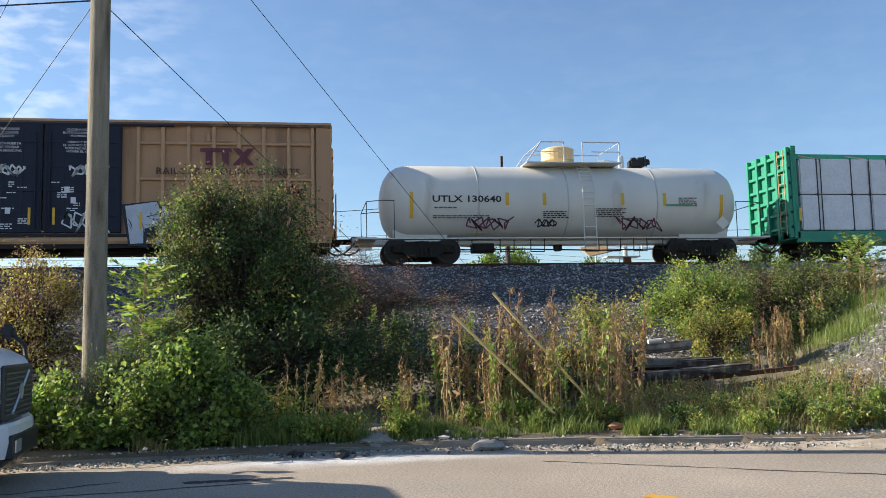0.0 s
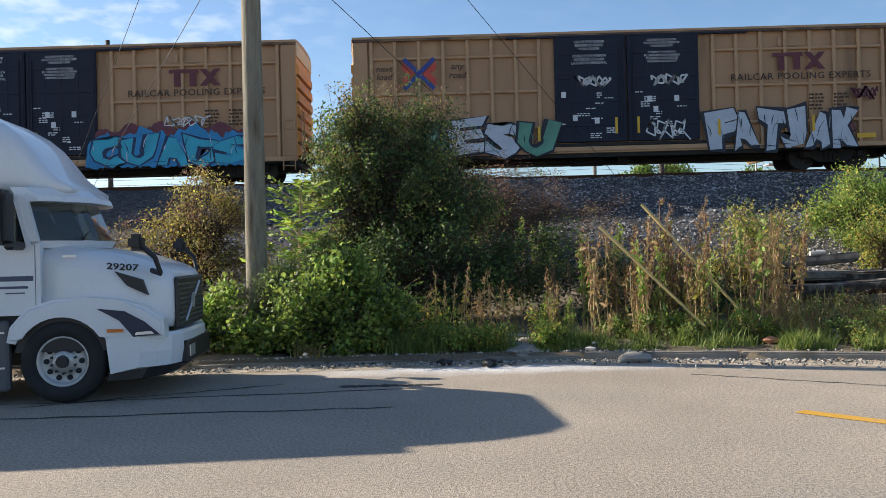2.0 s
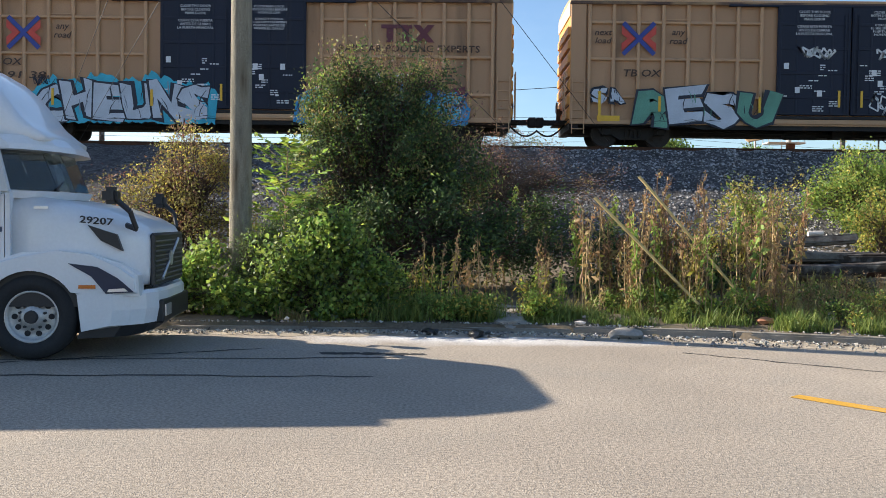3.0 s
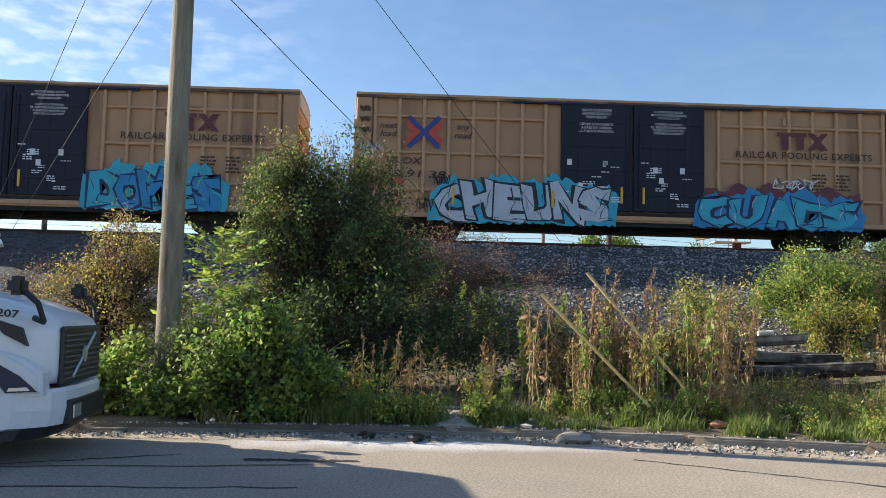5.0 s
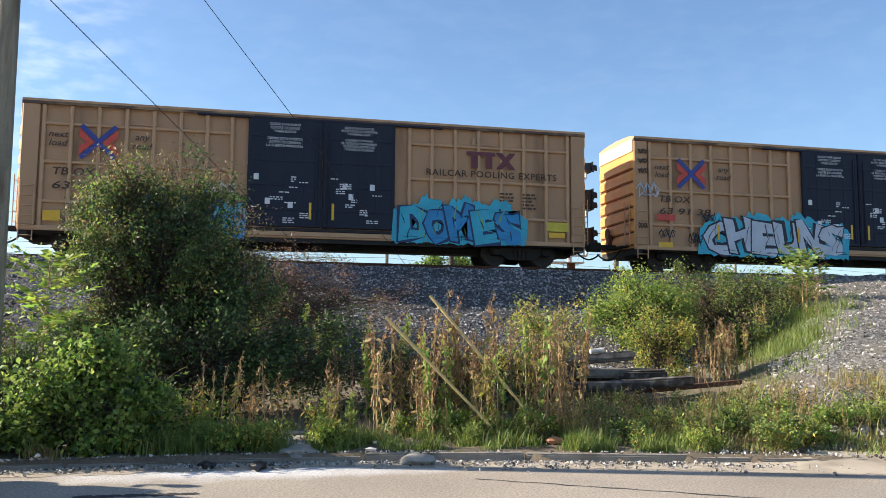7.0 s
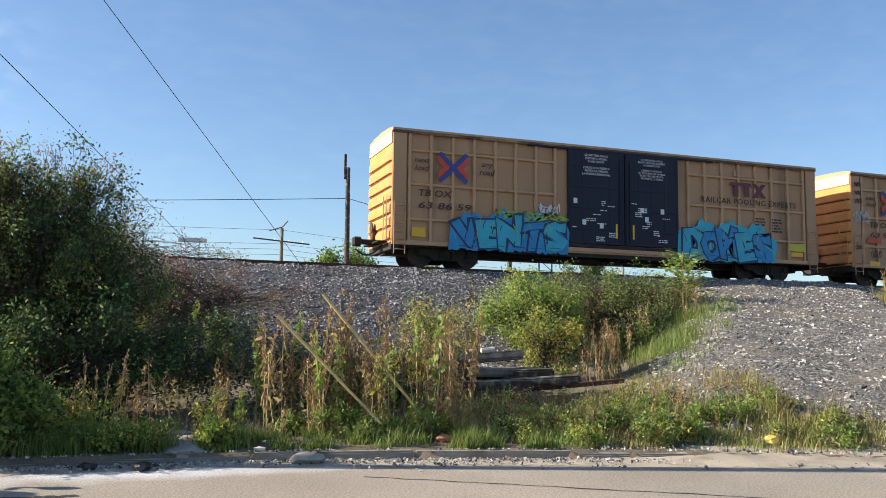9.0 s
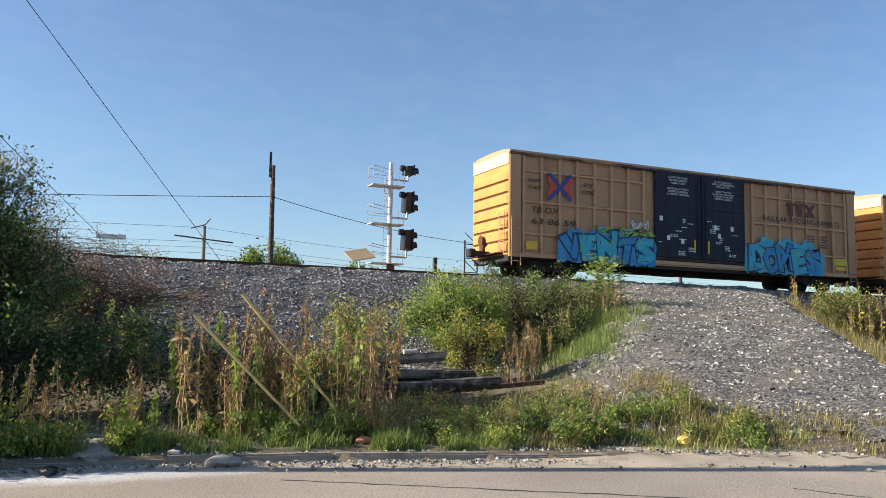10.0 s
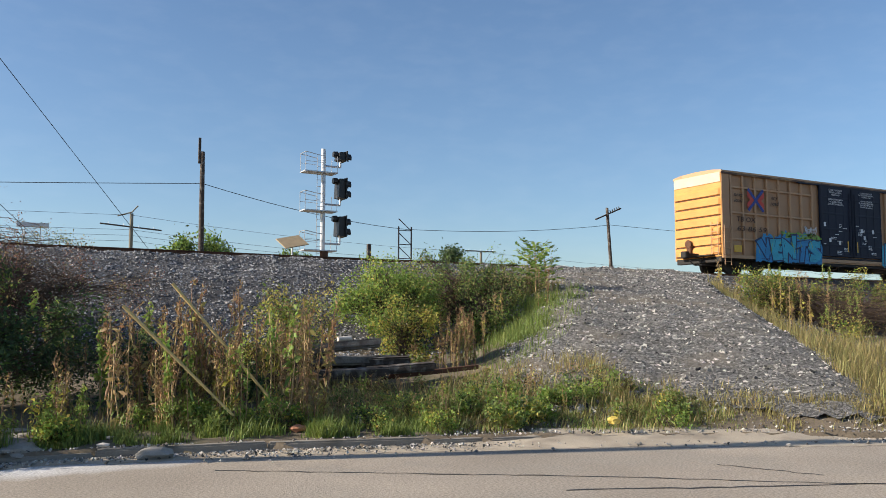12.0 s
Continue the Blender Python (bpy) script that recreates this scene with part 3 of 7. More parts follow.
def ladder(car, x, y0, z0, z1, wide, n, along="x"):
    bm = B()
    for k in (0, wide):
        p = (x + k, y0) if along == "x" else (x, y0 + k)
        cyl(bm, (*p, z0), (*p, z1), 0.018, 0.018, 6)
    for i in range(n):
        z = z0 + (z1 - z0) * (i + 0.5) / n
        q = (x + wide, y0) if along == "x" else (x, y0 + wide)
        cyl(bm, (x, y0, z), (*q, z), 0.014, 0.014, 6)
    return part("ladder", bm, TAN_RIB, car)


def ring_pts(pts, seed, amp):
    r = random.Random(seed)
    return [(x + r.uniform(-amp, amp), z + r.uniform(-amp, amp)) for x, z in pts]


def warp(me, wide, high, seed, k):
    """Bend a letter by hand: leaning stems, flared tops, wandering edges."""
    a, b, c = (random.Random(seed + q).uniform(-1, 1) for q in range(3))
    for v in me.vertices:
        u, w = v.co.x / wide - 0.5, v.co.z / high
        v.co.x += k * wide * (0.13 * a * math.sin(w * 3.4 + b) + 0.20 * u * (w - 0.45) + 0.05 * math.sin(w * 9 + 5 * c))
        v.co.z += k * high * (0.10 * b * math.sin(u * 4 + c * 3) + 0.05 * math.sin(u * 11 + a * 4))


def spray(car, name, letters, x0, x1, z0, z1, fill, line, back=None, seed=0, accent=None, lean=0.0, bold=0.06, shade=None):
    """A painted piece: a ragged cloud of colour, fat overlapping letters with a dark edge, fading fills and strokes."""
    r = random.Random(seed)
    piece = new(name)
    piece.parent = car
    wide, high, n = x1 - x0, z1 - z0, len(letters)
    if back:
        pts = []
        for i in range(120):
            u = i / 120
            if u < 0.5:
                pts.append((x0 - 0.25 + (wide + 0.5) * u * 2, z0 - 0.02 + r.uniform(-0.05, 0.06)))
            else:
                v = (1 - u) * 2
                pts.append((x0 - 0.25 + (wide + 0.5) * v, z1 + 0.10 + 0.12 * math.sin(v * 23 + seed) + 0.07 * math.sin(v * 61) + r.uniform(-0.09, 0.09) - 0.55 * (abs(v - 0.5) * 2) ** 4))
        part("colour_cloud", prism(B(), pts, -0.070, -0.066), back, piece)
    for i, ch in enumerate(letters):
        step_w = wide / n
        a, b = x0 + step_w * (i - 0.10), x0 + step_w * (i + 1.14)
        dz, tilt, h = r.uniform(-0.02, 0.03) * high, r.uniform(-6, 6) + lean, high * r.uniform(0.90, 1.0)
        o = lettering(piece, ch, a, b, z0 + dz, h, line, -0.073 - 0.0012 * i, bold * 2.2, tilt=tilt, name="letter_edge")
        warp(o.data, b - a, h, seed * 31 + i, 1)
        e = 0.055
        o = lettering(piece, ch, a + e, b - e, z0 + dz + e, h - 2 * e, fill if not accent or i % 3 else accent, -0.0736 - 0.0012 * i, bold * 1.1, tilt=tilt, name="letter_fill")
        warp(o.data, b - a, h, seed * 31 + i, 1)
        # inner strokes that model the letters
        for k in range(4):
            ax, az, d = r.uniform(a + 0.1, b - 0.15), r.uniform(z0 + 0.1, z1 - 0.35 * high), r.uniform(0.15, 0.4) * high
            t, w = r.uniform(-0.5, 0.5) * d, r.uniform(0.012, 0.024)
            pts = [(ax, az), (ax + w, az), (ax + w + t * 0.3, az + d * 0.5), (ax + w + t, az + d), (ax + t, az + d), (ax + t * 0.3 - w, az + d * 0.5)]
            part("stroke", prism(B(), pts, -0.084, -0.0825), (shade or line) if k % 2 else line, piece)
    for k in range(int(wide * 1.5)):
        ax, az = r.uniform(x0, x1 - 0.3), z0 + r.uniform(0.03, 0.16) * high
        part("stroke", prism(B(), [(ax, az), (ax + 0.35, az + 0.03), (ax + 0.7, az + 0.01), (ax + 0.35, az + 0.055)], -0.084, -0.0825), line, piece)
    return piece


def scrawl(car, x0, x1, z0, z1, ink, seed, name="scrawl", w=0.022):
    """A quick looping tag in one line."""
    r = random.Random(seed)
    n = 26
    pts = []
    for i in range(n):
        u = i / (n - 1)
        pts.append((x0 + (x1 - x0) * u + 0.12 * math.sin(i * 2.3 + seed) * (x1 - x0), (z0 + z1) / 2 + (z1 - z0) * 0.48 * math.sin(i * (1.7 + 0.2 * math.sin(seed))) * r.uniform(0.6, 1)))
    P = [Vector((a, -0.075, b)) for a, b in pts]
    vs, fs = [], []
    k = 0
    for a, b in zip(P, P[1:]):
        d = (b - a).normalized()
        s = Vector((-d.z, 0, d.x)) * w
        vs += [a - s, a + s, b + s, b - s]
        fs.append((k, k + 1, k + 2, k + 3))
        k += 4
    return part(name, ([tuple(v) for v in vs], [], fs), ink, car)


def stencil_bars(car, x0, z0, wide, rows, ink, seed, y=-0.072, gap=0.085, name="stencil"):
    """Small writing too fine to read: rows of short bars."""
    r, bm = random.Random(seed), B()
    for i in range(rows):
        x = x0
        while x < x0 + wide * r.uniform(0.7, 1.0):
            k = r.uniform(0.05, 0.18)
            box(bm, x, min(x + k, x0 + wide), y - 0.002, y, z0 - i * gap, z0 - i * gap + gap * 0.5)
            x += k + 0.035
    return part(name, bm, ink, car)


def cross_mark(car, x, z, k):
    """Two opposed chevrons: a red pair inside a blue pair."""
    for s in (-1, 1):
        for u in (-1, 1):
            pts = [(x + s * 0.98 * k, z + u * 0.80 * k), (x + s * 0.80 * k, z + u * 0.98 * k), (x, z + u * 0.19 * k), (x, z), (x + s * 0.15 * k, z)]
            part("emblem_bar", prism(B(), pts, -0.012, -0.006), BLUE, car, "blue chevron arm")
            pts = [(x + s * 0.98 * k, z + u * 0.73 * k), (x + s * 0.98 * k, z + u * 0.27 * k), (x + s * 0.64 * k, z), (x + s * 0.20 * k, z)]
            part("emblem_bar", prism(B(), pts, -0.012, -0.006), RED, car, "red chevron arm")


def owner_mark(car, x, z, wide, high, ink):
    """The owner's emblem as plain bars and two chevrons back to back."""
    part("owner_emblem", box(B(), x, x + wide * 0.58, -0.012, -0.006, z + high * 0.78, z + high), ink, car)
    for u in (0.10, 0.40):
        part("owner_emblem", box(B(), x + wide * u, x + wide * (u + 0.13), -0.012, -0.006, z, z + high * 0.775), ink, car)
    for k, (a, b) in enumerate(((0.60, 0.88), (0.88, 0.60))):
        pts = [(a, 1), (a + 0.13, 1), (b + 0.13, 0), (b, 0)]
        part("owner_emblem", prism(B(), [(x + wide * p, z + high * q) for p, q in pts], -0.012 - 0.003 * k, -0.009 - 0.003 * k), ink, car)


def boxcar(label):
    car = thing("boxcar", label, "railcar", group="boxcars of the train")
    bm = box(B(), 0.05, LEN - 0.05, 0.115, WIDE - 0.06, FLOOR + 0.12, ROOF - 0.1)
    part("body", bm, TAN, car)
    # roof with a shallow ridge and cross seams
    bm = B()
    loft(bm, [[(x, -0.03, ROOF - 0.14), (x, -0.03, ROOF - 0.03), (x, 0.5, ROOF + 0.05), (x, WIDE / 2, ROOF + 0.09), (x, WIDE - 0.5, ROOF + 0.05), (x, WIDE + 0.03, ROOF - 0.03), (x, WIDE + 0.03, ROOF - 0.14)] for x in (-0.02, LEN + 0.02)])
    part("roof", bm, TAN_RIB, car)
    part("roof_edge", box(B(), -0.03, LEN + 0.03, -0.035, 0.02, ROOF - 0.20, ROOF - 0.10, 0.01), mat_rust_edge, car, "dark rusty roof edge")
    # posts and rails of both long sides
    xs = [0.62, 1.42, 2.24, 3.06, 3.88, 4.70, 5.52, 6.30]
    post = part("post", box(B(), -0.06, 0.06, 0.0, 0.125, FLOOR + 0.1, ROOF - 0.15, 0.025), TAN_RIB, car)
    post.matrix_basis = pose(xs[0], 0, 0)
    edges = xs[1:] + [LEN - x for x in xs]
    for x in edges:
        again(post, pose(x, 0, 0), car)
    for x in [xs[0]] + edges:
        again(post, pose(x, WIDE - 0.07, 0), car)
    for y0 in (0.015, WIDE - 0.07):
        for z in (4.04, 2.83, 1.59):
            for a in (0, LEN - 6.79):
                off = 0.62 if a == 0 else 0.49
                rail = part("side_rail", box(B(), a + off, a + off + 5.68, y0, y0 + (0.105 if y0 < 1 else 0.055), z - 0.05, z + 0.05, 0.025), TAN_RIB, car)
    for a, b in ((0.0, 0.5), (LEN - 0.5, LEN)):
        part("corner_panel", box(B(), a, b, 0.0, WIDE, FLOOR + 0.14, ROOF - 0.14, 0.02), TAN, car)
    part("side_sill", box(B(), 0.0, LEN, 0.0, 0.10, FLOOR - 0.02, FLOOR + 0.13, 0.01), TAN_RIB, car)
    part("side_sill", box(B(), 0.0, LEN, WIDE - 0.1, WIDE, FLOOR - 0.02, FLOOR + 0.13, 0.01), TAN_RIB, car)
    # plug doors
    for k in (0, 1):
        a = SEC + 0.02 + k * 2.44
        d = part("door", box(B(), a, a + 2.40, -0.05, 0.06, FLOOR + 0.34, ROOF - 0.22, 0.02), NAVY, car, "dark navy plug door")
        for z in (1.62, 2.42, 3.22, 4.02):
            part("door_rib", box(B(), a + 0.06, a + 2.34, -0.068, -0.045, z - 0.05, z + 0.05, 0.012), NAVY, d)
        for x in (0.08, 0.62, 1.2, 1.78, 2.32):
            part("door_bar", box(B(), a + x - 0.035, a + x + 0.035, -0.066, -0.045, FLOOR + 0.4, ROOF - 0.3, 0.012), NAVY, d)
        part("lock_rod", cyl(B(), (a + (2.2 if k == 0 else 0.2), -0.08, FLOOR + 0.45), (a + (2.2 if k == 0 else 0.2), -0.08, ROOF - 0.5), 0.022, 0.022, 8), NAVY, d)
        lines = "CLOSE THIS DOOR\nBEFORE CLOSING\nMAIN DOOR\n\nCIERRE ESTA PUERTA\nANTES DE CERRAR\nLA PUERTA PRINCIPAL" if k == 0 else "CLOSE AND LOCK\nBOTH DOORS BEFORE\nMOVING CAR\n\nCIERRE Y PONGA\nEL SEGURO EN AMBAS\nPUERTAS ANTES DE\nMOVER EL CARRO"
        lettering(d, lines, a + 0.58, a + 1.78, 3.66, 0.80, WHITE_INK, -0.072, align="CENTER")
        r = random.Random(k + 5)
        for q in range(9):
            stencil_bars(d, a + r.uniform(0.1, 1.8), 0.5 + FLOOR + 0.1 + q * 0.17, r.uniform(0.15, 0.45), r.choice([1, 2, 3]), WHITE_INK, 10 * k + q, -0.07, 0.07)
        for q in range(3):
            x, z = a + r.uniform(0.2, 2.0), r.uniform(1.5, 2.7)
            part("placard", box(B(), x, x + 0.16, -0.073, -0.069, z, z + 0.2), WHITE_INK, d)
        part("door_strip", box(B(), a + (0.3 if k else 2.0), a + (0.38 if k else 2.08), -0.074, -0.069, 1.3, 1.85), GOLD, d, "yellow reflective strip")
    for z0, z1, m in ((FLOOR + 0.20, FLOOR + 0.30, UNDER), (ROOF - 0.24, ROOF - 0.17, NAVY)):
        part("door_track", box(B(), SEC - 1.6, SEC + 6.5, -0.06, 0.03, z0, z1, 0.01), m, car)
    part("door_sill", box(B(), SEC - 0.3, SEC + 5.2, -0.05, 0.03, FLOOR + 0.04, FLOOR + 0.19, 0.01), TAN_RIB, car)
    # ends with pressed ribs
    for s, x in ((-1, 0.0), (1, LEN)):
        end = part("end_wall", box(B(), min(x + s * 0.014, x - s * 0.06), max(x + s * 0.014, x - s * 0.06), 0.02, WIDE - 0.02, FLOOR + 0.05, ROOF - 0.1, 0.01), END_SUNLIT, car, "ribbed steel end in tan tinted sunlit yellow")
        part("top_band", box(B(), min(x, x + s * 0.05), max(x, x + s * 0.05), 0.05, WIDE - 0.05, ROOF - 0.58, ROOF - 0.12, 0.008), FADED, end, "bleached pale top panel")
        for i in range(7):
            z = FLOOR + 0.36 + i * 0.46
            bm = B()
            loft(bm, [[(x + s * 0.01, y, z - 0.19), (x + s * 0.085 * k, y, z - 0.175), (x + s * 0.085 * k, y, z + 0.08), (x + s * 0.01, y, z + 0.20)] for y, k in ((0.06, 0.2), (0.16, 1), (WIDE - 0.16, 1), (WIDE - 0.06, 0.2))])
            part("end_rib", bm, END_SUNLIT, end)
            # dark rust-coloured strip that paints the shade under each rib
            part("rib_seam", box(B(), min(x, x + s * 0.022), max(x, x + s * 0.022), 0.08, WIDE - 0.08, z - 0.245, z - 0.205), RUST, end)
        part("end_platform", box(B(), min(x, x + s * 0.35), max(x, x + s * 0.35), 0.5, WIDE - 0.5, FLOOR + 0.10, FLOOR + 0.14), UNDER, car)
        ladder(car, x + s * 0.16, 0.14, FLOOR + 0.1, FLOOR + 1.7, 0.42, 5, "y")
        ladder(car, x - 0.46 if s > 0 else x + 0.06, -0.05, FLOOR - 0.35, FLOOR + 1.5, 0.4, 6)
        bm = B()
        cyl(bm, (x + s * 0.18, 2.0, FLOOR + 0.75), (x + s * 0.22, 2.0, FLOOR + 0.75), 0.2, 0.2, 16)
        box(bm, min(x, x + s * 0.2), max(x, x + s * 0.2), 1.85, 2.15, FLOOR + 0.3, FLOOR + 0.7, 0.03)
        part("hand_brake", bm, RUST, car, "rusty brake wheel and housing")
        coupler(car, x, s)
        part("end_sill", box(B(), min(x, x - s * 0.3), max(x, x - s * 0.3), 0.1, WIDE - 0.1, FLOOR - 0.2, FLOOR + 0.06, 0.02), UNDER, car)
    # underframe
    part("centre_sill", box(B(), 0.1, LEN - 0.1, 1.2, 1.9, FLOOR - 0.28, FLOOR + 0.1), UNDER, car)
    part("floor_frame", box(B(), 0.1, LEN - 0.1, 0.12, WIDE - 0.12, FLOOR - 0.06, FLOOR + 0.1), UNDER, car)
    bm = B()
    prism(bm, [(3.6, FLOOR), (14.86, FLOOR), (14.0, FLOOR - 0.16), (4.4, FLOOR - 0.16)], 0.06, 0.12)
    part("deep_sill", bm, UNDER, car)
    bm = B()
    cyl(bm, (7.4, 0.9, FLOOR - 0.22), (8.5, 0.9, FLOOR - 0.22), 0.17, 0.17, 12)
    box(bm, 9.0, 9.4, 0.7, 1.1, FLOOR - 0.35, FLOOR)
    tube(bm, [(4.0, 0.5, FLOOR - 0.2), (6.6, 0.5, FLOOR - 0.25), (9.2, 0.8, FLOOR - 0.25), (12.6, 0.6, FLOOR - 0.22)], 0.02)
    part("brake_gear", bm, UNDER, car)
    for cx in (2.2, LEN - 2.2):
        bogie(car, cx)
    # stencilling
    x = SEC + 4.9
    owner_mark(car, x + 2.45, 3.30, 1.75, 0.58, MAROON)
    lettering(car, "RAILCAR POOLING EXPERTS", x + 1.05, x + 5.72, 2.98, 0.23, BROWN_INK, -0.008, bold=0.012, spacing=1.1)
    bm = box(B(), x + 2.66, x + 3.5, -0.012, 0.02, 4.12, 4.15)
    box(bm, x + 2.66, x + 2.76, -0.012, 0.02, 4.15, 4.36)
    part("route_board", bm, TAN_RIB, car)
    bm = box(B(), 3.1, 3.95, -0.012, 0.02, 4.12, 4.15)
    box(bm, 3.86, 3.95, -0.012, 0.02, 4.15, 4.36)
    part("route_board", bm, TAN_RIB, car)
    lettering(car, "next\nload", 0.78, 1.36, 3.33, 0.44, BROWN_INK, -0.008, bold=0.012, shear=0.25, align="CENTER")
    lettering(car, "any\nroad", 3.25, 3.85, 3.33, 0.44, BROWN_INK, -0.008, bold=0.012, shear=0.25, align="CENTER")
    cross_mark(car, 2.24, 3.50, 0.58)
    for k in (0, 1):
        stencil_bars(car, x + 3.65 + k * 0.82, 2.42, 0.5, 5, BROWN_INK, 40 + k, -0.004, 0.12)
    bm = box(B(), 2.62, 2.86, -0.006, -0.004, 2.42, 2.68)
    return car


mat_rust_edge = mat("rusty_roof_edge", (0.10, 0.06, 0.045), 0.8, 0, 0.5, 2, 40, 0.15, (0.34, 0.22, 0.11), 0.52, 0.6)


def strips(car, places):
    for x, z, k in places:
        part("reflector", box(B(), x, x + 0.085, -0.092, -0.086, z, z + k), GOLD, car, "yellow reflective strip")


def plate(car, x, z, w, h, m, name="placard"):
    part(name, box(B(), x, x + w, -0.008, -0.004, z, z + h), m, car)


def build_boxcars():
    a = boxcar("last tan steel boxcar with blue graffiti and navy doors")
    lettering(a, "TB OX", 0.95, 2.2, 2.42, 0.24, BROWN_INK, -0.008, bold=0.012, shear=0.15)
    lettering(a, "63 86 59", 0.95, 2.95, 1.98, 0.24, BROWN_INK, -0.008, bold=0.012, shear=0.15)
    spray(a, "graffiti", "VENTS", 2.3, 6.6, 0.62, 1.85, SPRAY_CYAN, SPRAY_NAVY, SPRAY_BLUE, 4, SPRAY_BLUE, shade=SPRAY_LIME)
    scrawl(a, 4.0, 6.6, 1.75, 2.15, SPRAY_LIME, 3, w=0.035)
    scrawl(a, 5.6, 6.4, 1.9, 2.5, WHITE_INK, 71, w=0.018)
    spray(a, "graffiti", "DOMES", SEC + 5.0, SEC + 9.3, 0.66, 2.05, SPRAY_BLUE, SPRAY_NAVY, SPRAY_CYAN, 2, SPRAY_CYAN, shade=SPRAY_LIME)
    plate(a, LEN - 1.35, 0.98, 0.6, 0.18, GOLD)
    plate(a, LEN - 1.42, 1.2, 0.8, 0.32, SPRAY_YELLOW)
    plate(a, 0.72, 0.98, 0.5, 0.32, GOLD)
    b = boxcar("tan steel boxcar with white and cyan graffiti and navy doors")
    lettering(b, "TB OX", 0.95, 2.2, 2.42, 0.24, BROWN_INK, -0.008, bold=0.012, shear=0.15)
    lettering(b, "63 91 38", 0.95, 3.0, 1.98, 0.24, BROWN_INK, -0.008, bold=0.012, shear=0.15)
    spray(b, "graffiti", "CHEUNS", 2.65, 8.5, 0.55, 1.95, SPRAY_WHITE, SPRAY_DARK, SPRAY_CYAN, 5, None, bold=0.058, shade=SPRAY_GREY)
    spray(b, "graffiti", "CUADS", SEC + 4.7, SEC + 10.1, 0.6, 1.7, SPRAY_CYAN, SPRAY_NAVY, SPRAY_BLUE, 6, None, shade=SPRAY_WHITE)
    rp = random.Random(61)
    top = [(SEC + 4.75 + 0.09 * k, 2.0 + 0.12 * math.sin(k * 0.55) + rp.uniform(-0.05, 0.05) - 0.3 * abs(k / 30 - 1) ** 4) for k in range(61)]
    part("colour_cloud", prism(B(), top + [(SEC + 10.2, 1.3), (SEC + 4.7, 1.3)], -0.064, -0.060), SPRAY_PLUM, b, "plum sprayed backdrop")
    scrawl(b, SEC + 7.2, SEC + 8.6, 1.85, 2.35, WHITE_INK, 95, w=0.02)
    strips(b, [(3.2, 1.1, 0.55), (6.5, 1.1, 0.55)])
    plate(b, 0.9, 0.78, 0.55, 0.18, GOLD)
    plate(b, 0.85, 1.75, 0.7, 0.22, RED)
    for i, (x, z) in enumerate(((0.12, 4.1), (0.12, 3.75), (0.12, 3.4), (0.1, 1.4))):
        scrawl(b, x, x + 0.35, z, z + 0.25, BROWN_INK, 20 + i, w=0.010)
    scrawl(b, 0.1, 0.9, 2.5, 3.2, SPRAY_WHITE, 30, w=0.015)
    scrawl(b, 0.9, 1.5, 1.05, 1.5, SPRAY_DARK, 31, w=0.013)
    scrawl(b, 2.05, 2.6, 0.85, 1.4, SPRAY_DARK, 32, w=0.013)
    scrawl(b, 2.6, 3.1, 1.7, 2.1, SPRAY_DARK, 33, w=0.013)
    c = boxcar("tan steel boxcar with large pale block letter graffiti")
    lettering(c, "TB OX", 1.75, 3.0, 2.25, 0.24, BROWN_INK, -0.008, bold=0.012, shear=0.15)
    spray(c, "graffiti", "FATJAK", SEC + 5.15, SEC + 10.05, 0.64, 2.05, SPRAY_WHITE, SPRAY_DARK, None, 7, None, bold=0.075, shade=SPRAY_GREY)
    spray(c, "graffiti", "RESU", 2.15, 6.7, 0.62, 1.95, SPRAY_WHITE, SPRAY_DARK, None, 8, SPRAY_GREEN, bold=0.055, shade=SPRAY_GREEN)
    spray(c, "graffiti", "SA", 0.7, 1.75, 1.3, 1.95, SPRAY_WHITE, SPRAY_DARK, None, 9)
    strips(c, [(SEC + 5.45, 1.15, 0.55), (SEC + 8.6, 1.2, 0.55), (0.92, 0.75, 1.0), (2.9, 1.1, 0.5), (6.2, 1.1, 0.5)])
    plate(c, 0.9, 0.78, 0.75, 0.18, GOLD)
    plate(c, LEN - 1.55, 0.95, 0.62, 0.16, GOLD)
    for i, (x, z) in enumerate(((SEC + 0.75, 2.85), (SEC + 3.3, 2.85))):
        scrawl(c, x, x + 1.1, z, z + 0.45, WHITE_INK, 40 + i, w=0.03)
    scrawl(c, SEC + 3.1, SEC + 4.4, 1.0, 1.9, WHITE_INK, 44, w=0.025)
    scrawl(c, LEN - 1.7, LEN - 0.9, 2.2, 2.7, SPRAY_PLUM, 46, w=0.03)
    scrawl(c, LEN - 2.6, LEN - 1.7, 1.0, 1.7, SPRAY_PLUM, 47, w=0.04)
    return a, b, c


